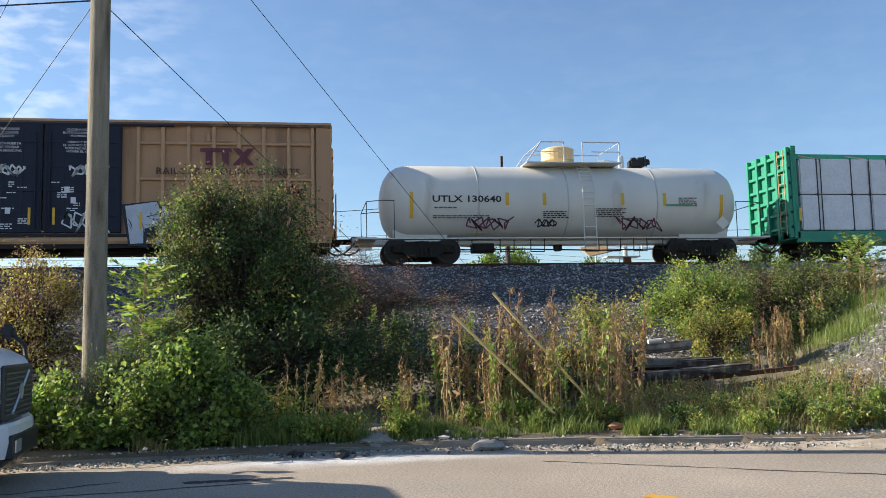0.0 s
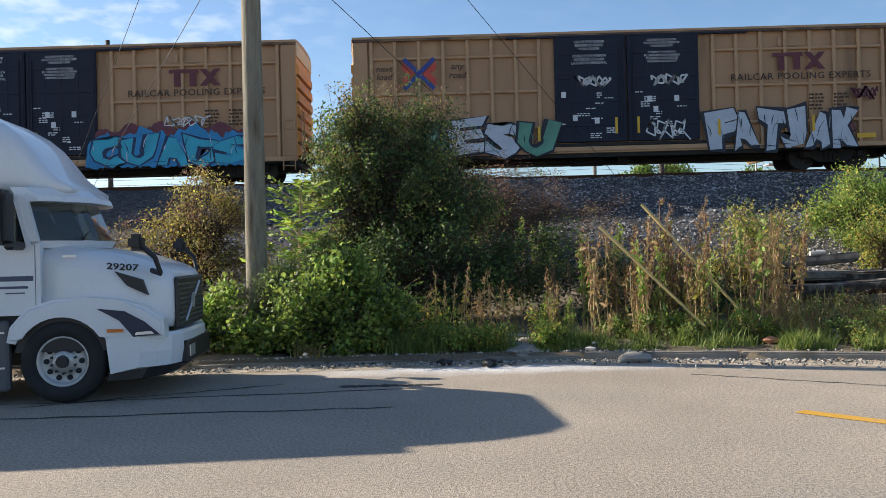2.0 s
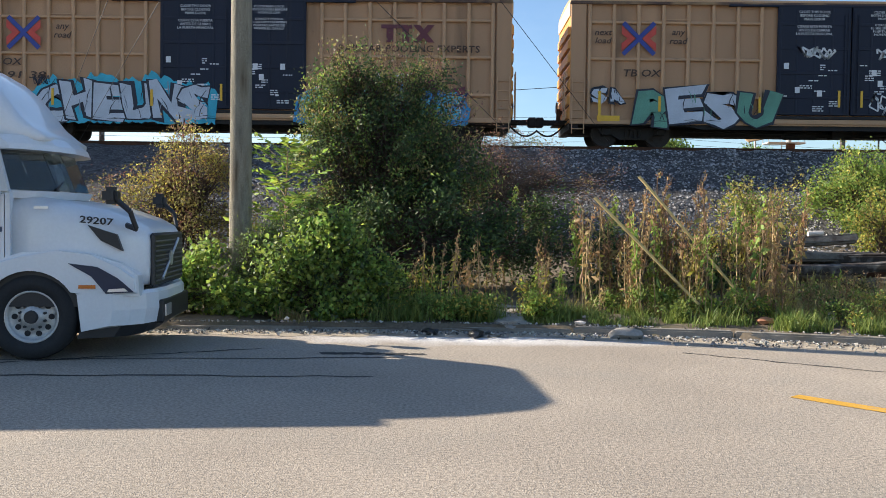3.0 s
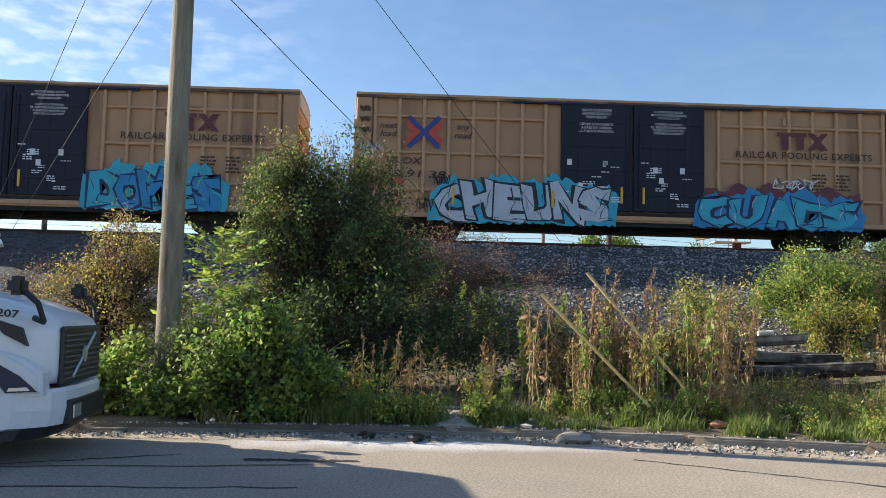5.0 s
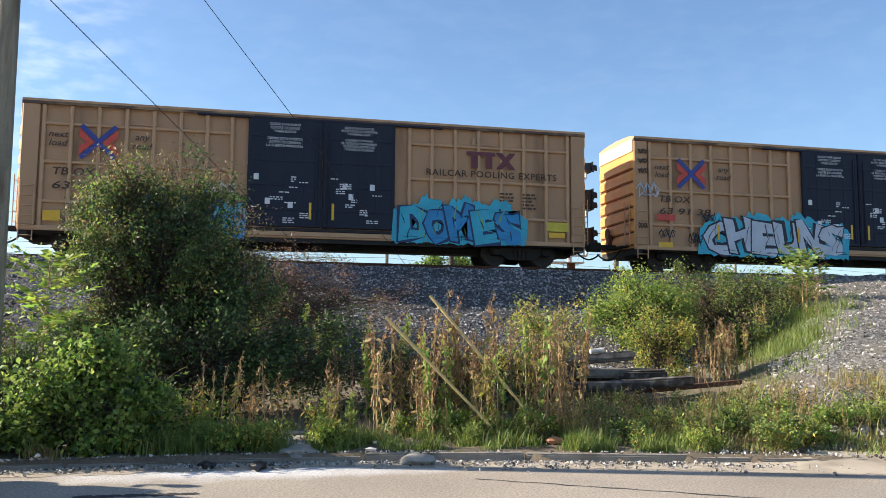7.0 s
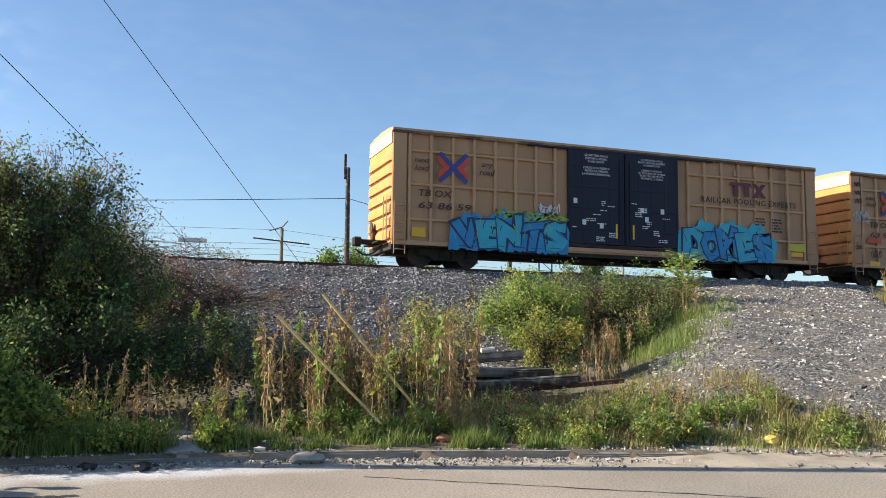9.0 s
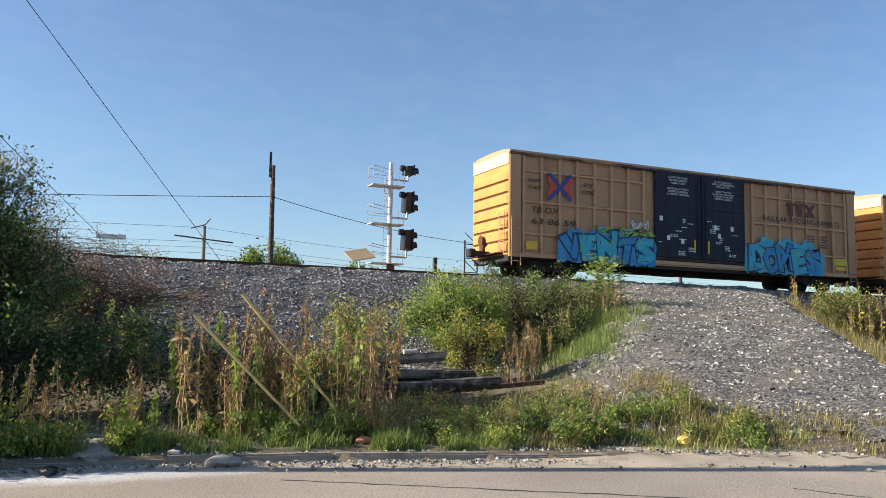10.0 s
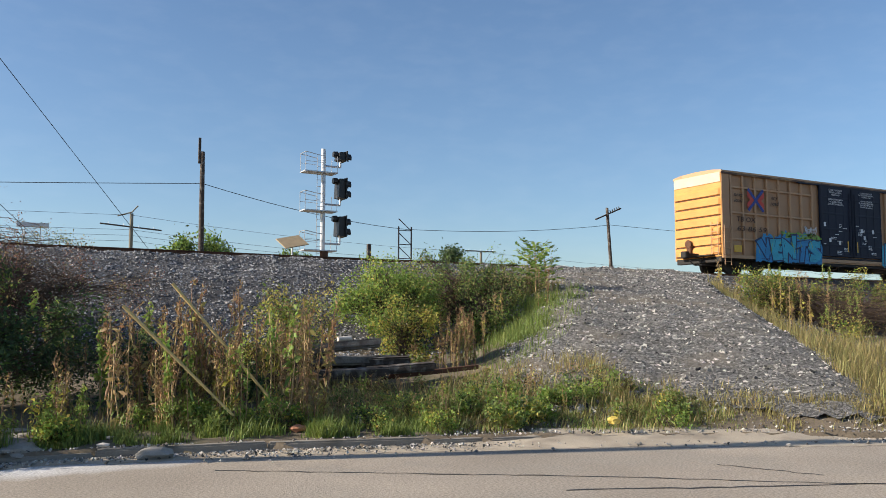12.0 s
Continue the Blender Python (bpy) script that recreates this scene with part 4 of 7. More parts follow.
def tank_car():
    car = thing("tank_car", "off-white railway tank car with rounded ends", "railcar")
    L, R, cy, cz = 13.4, 1.40, 1.54, 2.22
    bm = B()
    rings = []
    for x, k in ((0.0, 0.12), (0.05, 0.40), (0.16, 0.64), (0.34, 0.82), (0.6, 0.94), (0.9, 1.0), (3.4, 1), (6.7, 1), (10, 1), (L - 0.9, 1.0), (L - 0.6, 0.94), (L - 0.34, 0.82), (L - 0.16, 0.64), (L - 0.05, 0.40), (L, 0.12)):
        rings.append([(x, cy + R * k * math.cos(a), cz + R * k * math.sin(a)) for a in np.linspace(0, 2 * math.pi, 48, endpoint=False)])
    loft(bm, rings)
    part("barrel", bm, TANK_WHITE, car, smooth=True)
    seam = mat("tank_seam", (0.5, 0.48, 0.43), 0.5, 0, 0.2, 3, 40, 0.05)
    for x in (3.4, 6.65, 10.0):
        bm = B()
        loft(bm, [[(x + d, cy + (R + h) * math.cos(a), cz + (R + h) * math.sin(a)) for a in np.linspace(0, 2 * math.pi, 48, endpoint=False)] for d, h in ((-0.03, 0.0), (-0.02, 0.008), (0.02, 0.008), (0.03, 0.0))], False)
        part("weld_seam", bm, seam, car, smooth=True)
    part("sill", box(B(), -1.0, L + 1.0, 1.25, 1.83, 0.72, 0.98, 0.02), TANK_WHITE, car)
    for x in (1.4, L - 1.4):
        bm = B()
        prism(bm, [(x - 0.9, 0.8), (x + 0.9, 0.8), (x + 1.0, 1.2), (x - 1.0, 1.2)], 0.8, 2.3)
        part("saddle", bm, TANK_WHITE, car)
    part("running_board", box(B(), -0.7, L + 0.7, 0.0, 0.35, 0.80, 0.84), TANK_WHITE, car)
    for s, x in ((-1, -0.9), (1, L + 0.2)):
        part("end_platform", box(B(), x, x + 0.7, 0.1, 2.98, 0.82, 0.88, 0.01), TANK_WHITE, car)
        bm = B()
        xx = x + 0.35
        for y in (0.1, 2.95):
            tube(bm, [(xx, y, 0.85), (xx, y, 2.1), (xx - s * 0.5, y, 2.15), (xx - s * 0.95, y, 2.15), (xx - s * 0.95, y, 0.85)], 0.015)
        tube(bm, [(xx, 0.1, 2.1), (xx, 2.95, 2.1)], 0.015)
        part("safety_rail", bm, STRAP, car, "dark safety rail")
    # dome platform, bonnet, valves, ladder
    m = 6.72
    part("dome_platform", box(B(), m - 1.5, m + 2.05, 0.35, 2.7, 3.58, 3.62, 0.005), TANK_WHITE, car)
    bm = B()
    for y in (0.4, 2.65):
        for a, b in ((-1.5, -0.1), (0.6, 2.0)):
            tube(bm, [(m + a, y, 3.6), (m + a + (0.55 if a < 0 else 0), y, 4.35), (m + b, y, 4.35), (m + b, y, 3.6)], 0.025)
            tube(bm, [(m + a + 0.3, y, 4.0), (m + b, y, 4.0)], 0.02)
    for x in (-0.95, 2.0):
        tube(bm, [(m + x, 0.4, 4.35), (m + x, 2.65, 4.35)], 0.015)
    part("dome_railing", bm, GALV, car, "pale grey safety railing")
    bm = cyl(B(), (m, cy, 3.5), (m, cy, 3.86), 0.46, 0.56, 24)
    cyl(bm, (m, cy, 3.86), (m, cy, 4.28), 0.61, 0.61, 24)
    cyl(bm, (m, cy, 4.28), (m, cy, 4.36), 0.61, 0.45, 24)
    part("bonnet", bm, CREAM, car, "cream valve bonnet")
    bm = B()
    cyl(bm, (9.15, cy, 3.55), (9.15, cy, 4.05), 0.06, 0.06, 8)
    part("vent_pipe", bm, TANK_WHITE, car)
    bm = box(B(), 9.5, 10.0, cy - 0.2, cy + 0.2, 3.62, 3.95, 0.06, 2)
    part("valve_box", bm, UNDER, car, "black valve housing")
    bm = B()
    pts = [(cy - (R + 0.12) * math.cos(a), cz + (R + 0.12) * math.sin(a)) for a in np.linspace(-0.15, 1.25, 10)]
    for x in (7.15, 7.6):
        tube(bm, [(x, 0.0, 0.4)] + [(x, y, z) for y, z in pts], 0.017)
    for y, z in [(0.0, 0.5), (0.0, 0.85), (0.0, 1.2)] + pts:
        cyl(bm, (7.15, y, z), (7.6, y, z), 0.016, 0.016, 6)
    part("ladder", bm, TANK_WHITE, car)
    bm = B()
    for x in (2.6, 4.1, 5.2, 7.2, 8.0, 9.0, 10.1):
        tube(bm, [(x, 0.1, 0.84), (x, 0.12, 0.35), (x + 0.5, 0.12, 0.35), (x + 0.5, 0.1, 0.84)], 0.018)
    cyl(bm, (6.6, cy, 0.5), (6.6, cy, 0.85), 0.14, 0.2, 10)
    box(bm, 3.3, 4.1, 1.0, 1.5, 0.42, 0.75, 0.03)
    tube(bm, [(2.4, 0.9, 0.5), (5, 0.9, 0.52), (8, 0.9, 0.46), (10.6, 0.9, 0.5)], 0.025)
    part("under_gear", bm, UNDER, car)
    y = 0.13
    for x, z, k in ((0.95, 1.55, 0.9), (4.35, 2.0, 0.45), (6.1 - 0.4, 2.0, 0.45), (8.6, 2.0, 0.45), (10.2, 2.0, 0.45), (12.4, 1.5, 0.9)):
        bm = B()
        for q in range(6):
            z0, z1 = z + k * q / 6, z + k * (q + 1) / 6
            yy = [cy - math.sqrt(R * R - (v - cz) ** 2) - 0.006 for v in (z0, z1)]
            vs = [bm.verts.new(p) for p in ((x, yy[0], z0), (x + 0.13, yy[0], z0), (x + 0.13, yy[1], z1), (x, yy[1], z1))]
            bm.faces.new(vs)
        part("reflector", bm, GOLD, car, "yellow reflective strip")
    lettering(car, "UTLX 130640", 1.75, 4.2, 2.10, 0.24, BLACK_INK, y, bold=0.02)
    for i, (x, z, w, n) in enumerate(((1.8, 1.9, 0.9, 1), (1.75, 1.6, 2.2, 2), (5.7, 1.75, 1.0, 4), (7.6, 1.85, 1.2, 5), (12.0 - 1.2, 2.25, 0.7, 5), (8.8, 1.5, 0.6, 2))):
        stencil_bars(car, x, z, w, n, BLACK_INK, 60 + i, y + 0.0, 0.07)
    part("placard", box(B(), 10.3, 11.3, y - 0.01, y - 0.006, 1.98, 2.05), SPRAY_GREEN, car)
    scrawl(car, 2.9, 4.4, 1.05, 1.6, SPRAY_PLUM, 51, w=0.028)
    scrawl(car, 8.4, 9.9, 1.0, 1.6, SPRAY_PLUM, 53, w=0.028)
    scrawl(car, 5.4, 6.1, 1.15, 1.5, BLACK_INK, 55)
    part("placard_holder", prism(B(), [(12.15, 1.35), (12.4, 1.1), (12.65, 1.35), (12.4, 1.6)], 0.0, 0.02), TANK_WHITE, car)
    for cx in (1.45, L - 1.45):
        bogie(car, cx)
    coupler(car, -0.9, -1)
    coupler(car, L + 0.9, 1)
    return car


def lumber_car():
    car = thing("lumber_car", "green bulkhead flat car loaded with white wrapped lumber", "railcar")
    L = 21.0
    part("deck", box(B(), 0, L, 0.05, 3.03, 0.78, 1.05, 0.02), GREEN, car)
    part("side_sill", box(B(), 0.1, L - 0.1, 0.0, 0.12, 0.62, 1.02, 0.01), GREEN, car)
    for s, x in ((-1, 0.0), (1, L)):
        b = part("bulkhead", box(B(), min(x, x - s * 0.22), max(x, x - s * 0.22), 0.0, 3.08, 0.75, 4.25, 0.02), GREEN, car, "green ribbed bulkhead")
        for y in (0.12, 0.85, 1.55, 2.25, 2.96):
            part("bulkhead_post", box(B(), min(x, x + s * 0.16), max(x, x + s * 0.16), y - 0.07, y + 0.07, 0.8, 4.2, 0.015), GREEN, b)
        for z in (1.2, 1.75, 2.3, 2.85, 3.4, 3.95):
            part("bulkhead_rail", box(B(), min(x, x + s * 0.12), max(x, x + s * 0.12), 0.05, 3.03, z - 0.06, z + 0.06, 0.015), GREEN, b)
        ladder(car, x + s * 0.2, 0.2, 0.9, 4.1, 0.4, 9, "y")
        coupler(car, x, s)
    part("top_beam", box(B(), 0.2, L - 0.2, 1.3, 1.78, 4.02, 4.22, 0.02), GREEN, car)
    for i in range(15):
        x = 0.9 + i * 1.38
        part("centre_post", box(B(), x - 0.06, x + 0.06, 1.4, 1.68, 1.0, 4.1), GREEN, car)
    k = 0
    for i in range(7):
        for j in range(2):
            x, z = 0.38 + i * 2.9, 1.08 + j * 1.37
            if x + 2.84 > L - 0.3:
                continue
            for y0, y1 in ((0.1, 1.36), (1.74, 2.98)):
                bm = box(B(), x, x + 2.84, y0, y1, z, z + 1.33, 0.04, 2)
                bun = part("lumber_bundle", bm, WRAP, car, "white wrapped lumber bundle")
                for q in (0.7, 2.1):
                    part("strap", box(B(), x + q - 0.025, x + q + 0.025, y0 - 0.006, y1 + 0.006, z - 0.004, z + 1.336), STRAP, bun)
    for i in range(10):
        x = 1.2 + i * 2.0
        part("tie_down", tube(B(), [(x, 0.06, 1.0), (x, 0.04, 3.75), (x - 0.12, 1.3, 4.15)], 0.02), STRAP, car)
    strips(car, [(0.15, 1.4, 0.5)])
    for cx in (2.0, L - 2.0):
        bogie(car, cx)
    return car


CAR_A, CAR_B, CAR_C = build_boxcars()
TANK, LUMBER = tank_car(), lumber_car()


# ---- utility pole and its wires ----
def pole_at(name, x, y, z0, z1, r0, r1, m, label, lean=(0, 0)):
    p = thing(name, label, "pole", pose(x, y, z0))
    bm = B()
    n = 8
    loft(bm, [[(lean[0] * k / n + (r0 + (r1 - r0) * k / n) * math.cos(a), lean[1] * k / n + (r0 + (r1 - r0) * k / n) * math.sin(a), (z1 - z0) * k / n) for a in np.linspace(0, 6.2832, 18, endpoint=False)] for k in range(n + 1)])
    part("shaft", bm, m, p, smooth=True)
    return p


def wire(name, pts, r=0.012, label="thin dark steel guy wire", cat="wire", sag=0.0, group="guy wires"):
    P = []
    for a, b in zip(pts, pts[1:]):
        a, b = Vector(a), Vector(b)
        for k in range(12):
            u = k / 12
            P.append(a.lerp(b, u) - Vector((0, 0, sag * 4 * u * (1 - u))))
    P.append(Vector(pts[-1]))
    rings = []
    for i, p in enumerate(P):
        d = (P[min(i + 1, len(P) - 1)] - P[max(i - 1, 0)]).normalized()
        u = d.cross(Vector((0, 0, 1))).normalized()
        w = u.cross(d)
        rings.append([p + u * (r * math.cos(a)) + w * (r * math.sin(a)) for a in np.linspace(0, 2 * math.pi, 5, endpoint=False)])
    return tagged(part(name, loft(B(), rings), WIRE), label, cat, group)


PX, PY = -3.42, 13.95
pole = pole_at("utility_pole", PX, PY, 0.0, 11.6, 0.185, 0.14, WOOD_GREY, "tall weathered grey wooden utility pole")
part("pole_band", cyl(B(), (0, 0, 7.40), (0, 0, 7.48), 0.172, 0.172, 18), GALV, pole)
part("pole_band", cyl(B(), (0, 0, 10.9), (0, 0, 10.98), 0.152, 0.152, 18), GALV, pole)
part("cross_arm", box(B(), -1.2, 1.2, -0.2, -0.09, 11.2, 11.32, 0.01), WOOD_GREY, pole)

# ---- the parked lorry: x forward from the front axle, y from its near side, z up ----
LORRY_WHITE = mat("white_lorry_paint", (0.72, 0.73, 0.74), 0.3, 0, 0.05, 2, 30, 0.0, coat=0.4)
TYRE = mat("black_tyre_rubber", (0.02, 0.02, 0.021), 0.85, 0, 0.3, 6, 50, 0.2)
ALLOY = mat("dull_alloy", (0.50, 0.49, 0.47), 0.5, 0.6, 0.15, 8, 60, 0.05)
PLASTIC = mat("black_plastic", (0.02, 0.02, 0.022), 0.45, 0, 0.2, 6, 50, 0.05)
SKIRT = mat("grey_side_fairing", (0.10, 0.10, 0.11), 0.5, 0, 0.2, 3, 50, 0.05)
SILVER = mat("silver_trim", (0.7, 0.7, 0.7), 0.3, 0.7, 0.1, 6, 50, 0.0)
BLUE_GREY = mat("blue_grey_lettering", (0.06, 0.08, 0.12), 0.5, 0, 0.2, 6, 50, 0.0)
LAMP_GLASS = mat("dark_lamp_lens", (0.012, 0.02, 0.05), 0.4, 0, 0.2, 6, 50, 0.0)
AMBER = mat("amber_lens", (0.6, 0.16, 0.02), 0.25, 0, 0.1, 6, 50, 0.0)
CABIN = mat("dark_cab_trim", (0.035, 0.033, 0.032), 0.8, 0, 0.3, 5, 40, 0.1)


def glass_mat():
    m = bpy.data.materials.new("tinted_glass")
    m.use_nodes = True
    b = m.node_tree.nodes["Principled BSDF"]
    b.inputs["Base Color"].default_value = (0.22, 0.27, 0.28, 1)
    b.inputs["Roughness"].default_value, b.inputs["Transmission Weight"].default_value, b.inputs["IOR"].default_value = 0.03, 0.9, 1.45
    return m


GLASS = glass_mat()


def rrect(x, y0, y1, z0, z1, r, n=5):
    """A rounded rectangle across the lorry at x."""
    pts = []
    for cy, cz, a0 in ((y1 - r, z1 - r, 0), (y0 + r, z1 - r, 90), (y0 + r, z0 + r, 180), (y1 - r, z0 + r, 270)):
        for k in range(n):
            a = radians(a0 + 90 * k / (n - 1))
            pts.append((x, cy + r * math.cos(a), cz + r * math.sin(a)))
    return pts


def wheel(name, parent, x, y, s):
    """s: the side that the outer face looks to."""
    prof = [(0.27, 0.30), (0.29, 0.40), (0.26, 0.47), (0.22, 0.495), (0.06, 0.495), (0.02, 0.47), (0.0, 0.40), (0.03, 0.30)]
    bm = B()
    loft(bm, [[(r * math.cos(a), -s * d, r * math.sin(a)) for d, r in prof] for a in np.linspace(0, 2 * math.pi, 41)], False)
    w = part(name, bm, TYRE, parent, "black road tyre", True)
    w.matrix_basis = pose(x, y, 0.495)
    bm = B()
    loft(bm, [[(r * math.cos(a), s * -d, r * math.sin(a)) for d, r in ((0.03, 0.305), (0.02, 0.29), (0.07, 0.27), (0.09, 0.235), (0.085, 0.14), (0.03, 0.12), (0.02, 0.05), (0.02, 0.002))] for a in np.linspace(0, 2 * math.pi, 41)], False, False)
    rim = part("rim", bm, ALLOY, w, "polished alloy rim", True)
    for k in range(10):
        a = k * 0.6283
        part("hand_hole", cyl(B(), (0.205 * math.cos(a), s * -0.088, 0.205 * math.sin(a)), (0.205 * math.cos(a), s * -0.078, 0.205 * math.sin(a)), 0.034, 0.034, 10), TYRE, rim)
        part("wheel_nut", cyl(B(), (0.145 * math.cos(a + .3), s * -0.088, 0.145 * math.sin(a + .3)), (0.145 * math.cos(a + .3), s * -0.04, 0.145 * math.sin(a + .3)), 0.016, 0.016, 6), PLASTIC, rim)
    part("hub_cap", cyl(B(), (0, s * -0.06, 0), (0, s * 0.02, 0), 0.085, 0.07, 16), PLASTIC, rim)
    return w


def build_lorry():
    t = thing("lorry", "white long-nosed lorry parked beside the kerb", "truck", pose(-4.80, 9.74, 0, 0, 0, 6.4))
    W = 2.45
    hood = [(1.44, 0.42, 0.86, 1.46, 0.12), (1.36, 0.28, 0.84, 1.55, 0.2), (1.15, 0.18, 0.82, 1.64, 0.25), (0.8, 0.13, 0.8, 1.74, 0.27), (0.3, 0.11, 0.8, 1.84, 0.28), (-0.34, 0.10, 0.8, 1.93, 0.28)]
    part("bonnet", loft(B(), [rrect(x, y, W - y, a, b, r, 7) for x, y, a, b, r in hood]), LORRY_WHITE, t, smooth=True)
    # wings with wheel arches, bumper
    arch = [(0.58 * math.cos(a), 0.50 + 0.58 * math.sin(a)) for a in np.linspace(radians(22), radians(158), 14)]
    out = [(1.36, 0.74), (1.34, 0.98), (1.1, 1.12), (0.7, 1.22), (0.3, 1.26), (-0.1, 1.24), (-0.4, 1.15), (-0.6, 0.92), (-0.64, 0.74)]
    for a, b in ((-0.03, 0.30), (W - 0.30, W + 0.03)):
        bm = prism(B(), out + list(reversed(arch)), a, b)
        bmesh.ops.bevel(bm, geom=[e for e in bm.edges if abs((e.verts[0].co - e.verts[1].co).y) < 0.01], offset=0.05, segments=3, affect="EDGES")
        part("wing", bm, LORRY_WHITE, t)
        part("arch_liner", prism(B(), [(0.5 * math.cos(q) * 1.14, 0.5 + 0.565 * math.sin(q)) for q in np.linspace(0.2, 2.94, 12)], max(a, 0.02) + 0.02, min(b, W - 0.02) - 0.01), PLASTIC, t)
    ys = [-0.03, 0.05, 0.2, 0.45, 0.8, W - 0.8, W - 0.45, W - 0.2, W - 0.05, W + 0.03]
    fx = [1.0, 1.22, 1.40, 1.51, 1.56, 1.56, 1.51, 1.40, 1.22, 1.0]
    part("bumper", loft(B(), [[(0.52, y, 0.76), (x - 0.04, y, 0.80), (x, y, 0.76), (x + 0.01, y, 0.58), (x - 0.03, y, 0.40), (0.58, y, 0.33)] for y, x in zip(ys, fx)]), LORRY_WHITE, t)
    part("bumper_gap", box(B(), 1.2, 1.585, 0.45, W - 0.45, 0.38, 0.66, 0.02), PLASTIC, t)
    part("lower_valance", loft(B(), [[(0.55, y, 0.38), (x - 0.10, y, 0.42), (x - 0.22, y, 0.26), (0.5, y, 0.24)] for y, x in zip(ys[1:-1], fx[1:-1])]), PLASTIC, t)
    part("plate", box(B(), 1.59, 1.61, 0.5, 0.8, 0.46, 0.60), SILVER, t)
    g = part("grille", box(B(), 1.40, 1.47, 0.36, W - 0.36, 0.82, 1.47, 0.03), PLASTIC, t, "black grille")
    for i in range(9):
        part("slat", box(B(), 1.465, 1.482, 0.42, W - 0.42, 0.88 + i * 0.06, 0.90 + i * 0.06), SKIRT, g)
    bm = B()
    tube(bm, [(1.49, 0.75, 0.9), (1.49, W - 0.75, 1.38)], 0.02)
    cyl(bm, (1.485, W / 2, 1.14), (1.505, W / 2, 1.14), 0.1, 0.1, 20)
    part("grille_emblem", bm, SILVER, g)
    for s, y in ((1, -0.03), (-1, W + 0.03)):
        a, b = sorted((y - s * 0.012, y + s * 0.05))
        h = part("headlight", prism(B(), [(0.42, 1.12), (0.80, 1.08), (1.08, 0.95), (1.30, 0.79), (0.92, 0.77), (0.72, 0.97)], a, b), LAMP_GLASS, t, "dark lens headlight")
        a, b = sorted((y - s * 0.02, y - s * 0.012))
        part("lamp_strip", prism(B(), [(0.94, 0.79), (1.22, 0.80), (1.17, 0.835), (0.96, 0.825)], a, b), SILVER, h)
        part("side_marker", box(B(), 0.55, 0.78, a, b, 0.83, 0.87), AMBER, t)
        a, b = sorted((y + s * 0.13, y + s * 0.22))
        part("bonnet_vent", prism(B(), [(0.62, 1.56), (1.02, 1.45), (1.10, 1.26), (0.80, 1.38)], a, b), PLASTIC, t, "black bonnet air vent")
        bm = B()
        tube(bm, [(1.14, y + s * 0.2, 1.56), (1.30, y + s * 0.1, 1.52), (1.24, y + s * 0.02, 1.72), (1.05, y + s * 0.0, 1.86)], 0.035, 8)
        box(bm, 0.88, 1.10, *sorted((y - s * 0.1, y + s * 0.1)), 1.80, 2.0, 0.05, 2)
        part("bonnet_mirror", bm, PLASTIC, t)
        bm = B()
        box(bm, -0.60, -0.46, *sorted((y - s * 0.38, y - s * 0.06)), 1.90, 2.54, 0.05, 2)
        box(bm, -0.52, -0.40, *sorted((y - s * 0.3, y + s * 0.1)), 1.84, 1.94, 0.03)
        part("wing_mirror", bm, PLASTIC, t, "black side mirror")
    # cab shell with real window openings: pillars, roof, doors
    part("cowl", loft(B(), [rrect(x, 0.08, W - 0.08, 0.95, z, 0.12, 5) for x, z in ((-0.25, 1.96), (-0.36, 1.97))]), LORRY_WHITE, t)
    by = [0.12, 0.3, 0.6, 0.95, W - 0.95, W - 0.6, W - 0.3, W - 0.12]
    bx = [-0.30, -0.08, 0.10, 0.19, 0.19, 0.10, -0.08, -0.30]
    part("dash_top", loft(B(), [[(x, y, 1.86), (x + 0.06, y, 1.95), (-0.4, y, 1.97), (-0.4, y, 1.86)] for y, x in zip(by, bx)]), LORRY_WHITE, t)
    wind = loft(B(), [[(x + 0.02, y, 1.96), (x - 0.20, y, 2.50), (x - 0.215, y, 2.50), (x + 0.005, y, 1.96)] for y, x in zip(by, bx)])
    w = part("windscreen", wind, GLASS, t, "tinted curved windscreen")
    w.visible_shadow = False
    for y in (0.5, 1.35):
        part("wiper", tube(B(), [(0.13, y, 1.97), (0.10, y + 0.25, 2.06), (0.06, y + 0.55, 2.10)], 0.012), PLASTIC, t)
    part("visor", loft(B(), [[(x - 0.20, y, 2.42), (x + 0.03, y, 2.43), (x + 0.0, y, 2.50), (x - 0.12, y, 2.60), (x - 0.3, y, 2.60)] for y, x in zip(by, bx)]), LORRY_WHITE, t, "white sun visor")
    for y0, y1 in ((0.05, 0.13), (W - 0.13, W - 0.05)):
        part("pillar", prism(B(), [(-0.26, 1.94), (-0.36, 1.94), (-0.52, 2.52), (-0.40, 2.52)], y0, y1), LORRY_WHITE, t)
        d = part("door", prism(B(), [(-0.30, 1.16), (-0.30, 1.90), (-1.26, 1.90), (-1.26, 1.06), (-0.5, 1.06)], y0 - 0.02, y1), LORRY_WHITE, t, "white cab door")
        for q in ([(-0.34, 1.90), (-0.40, 1.90), (-0.54, 2.48), (-0.48, 2.48)], [(-1.16, 1.90), (-1.26, 1.90), (-1.26, 2.48), (-1.16, 2.48)], [(-0.48, 2.44), (-0.48, 2.50), (-1.26, 2.50), (-1.26, 2.44)]):
            part("window_frame", prism(B(), q, y0 - 0.02, y1), LORRY_WHITE, d)
        gl = part("window_glass", prism(B(), [(-0.38, 1.9), (-0.50, 2.45), (-1.18, 2.45), (-1.18, 1.9)], y0 + 0.02, y0 + 0.03), GLASS, d)
        gl.visible_shadow = False
        part("door_handle", box(B(), -1.2, -0.98, y0 - 0.035, y0 - 0.02, 1.26, 1.36, 0.006), SKIRT, d)
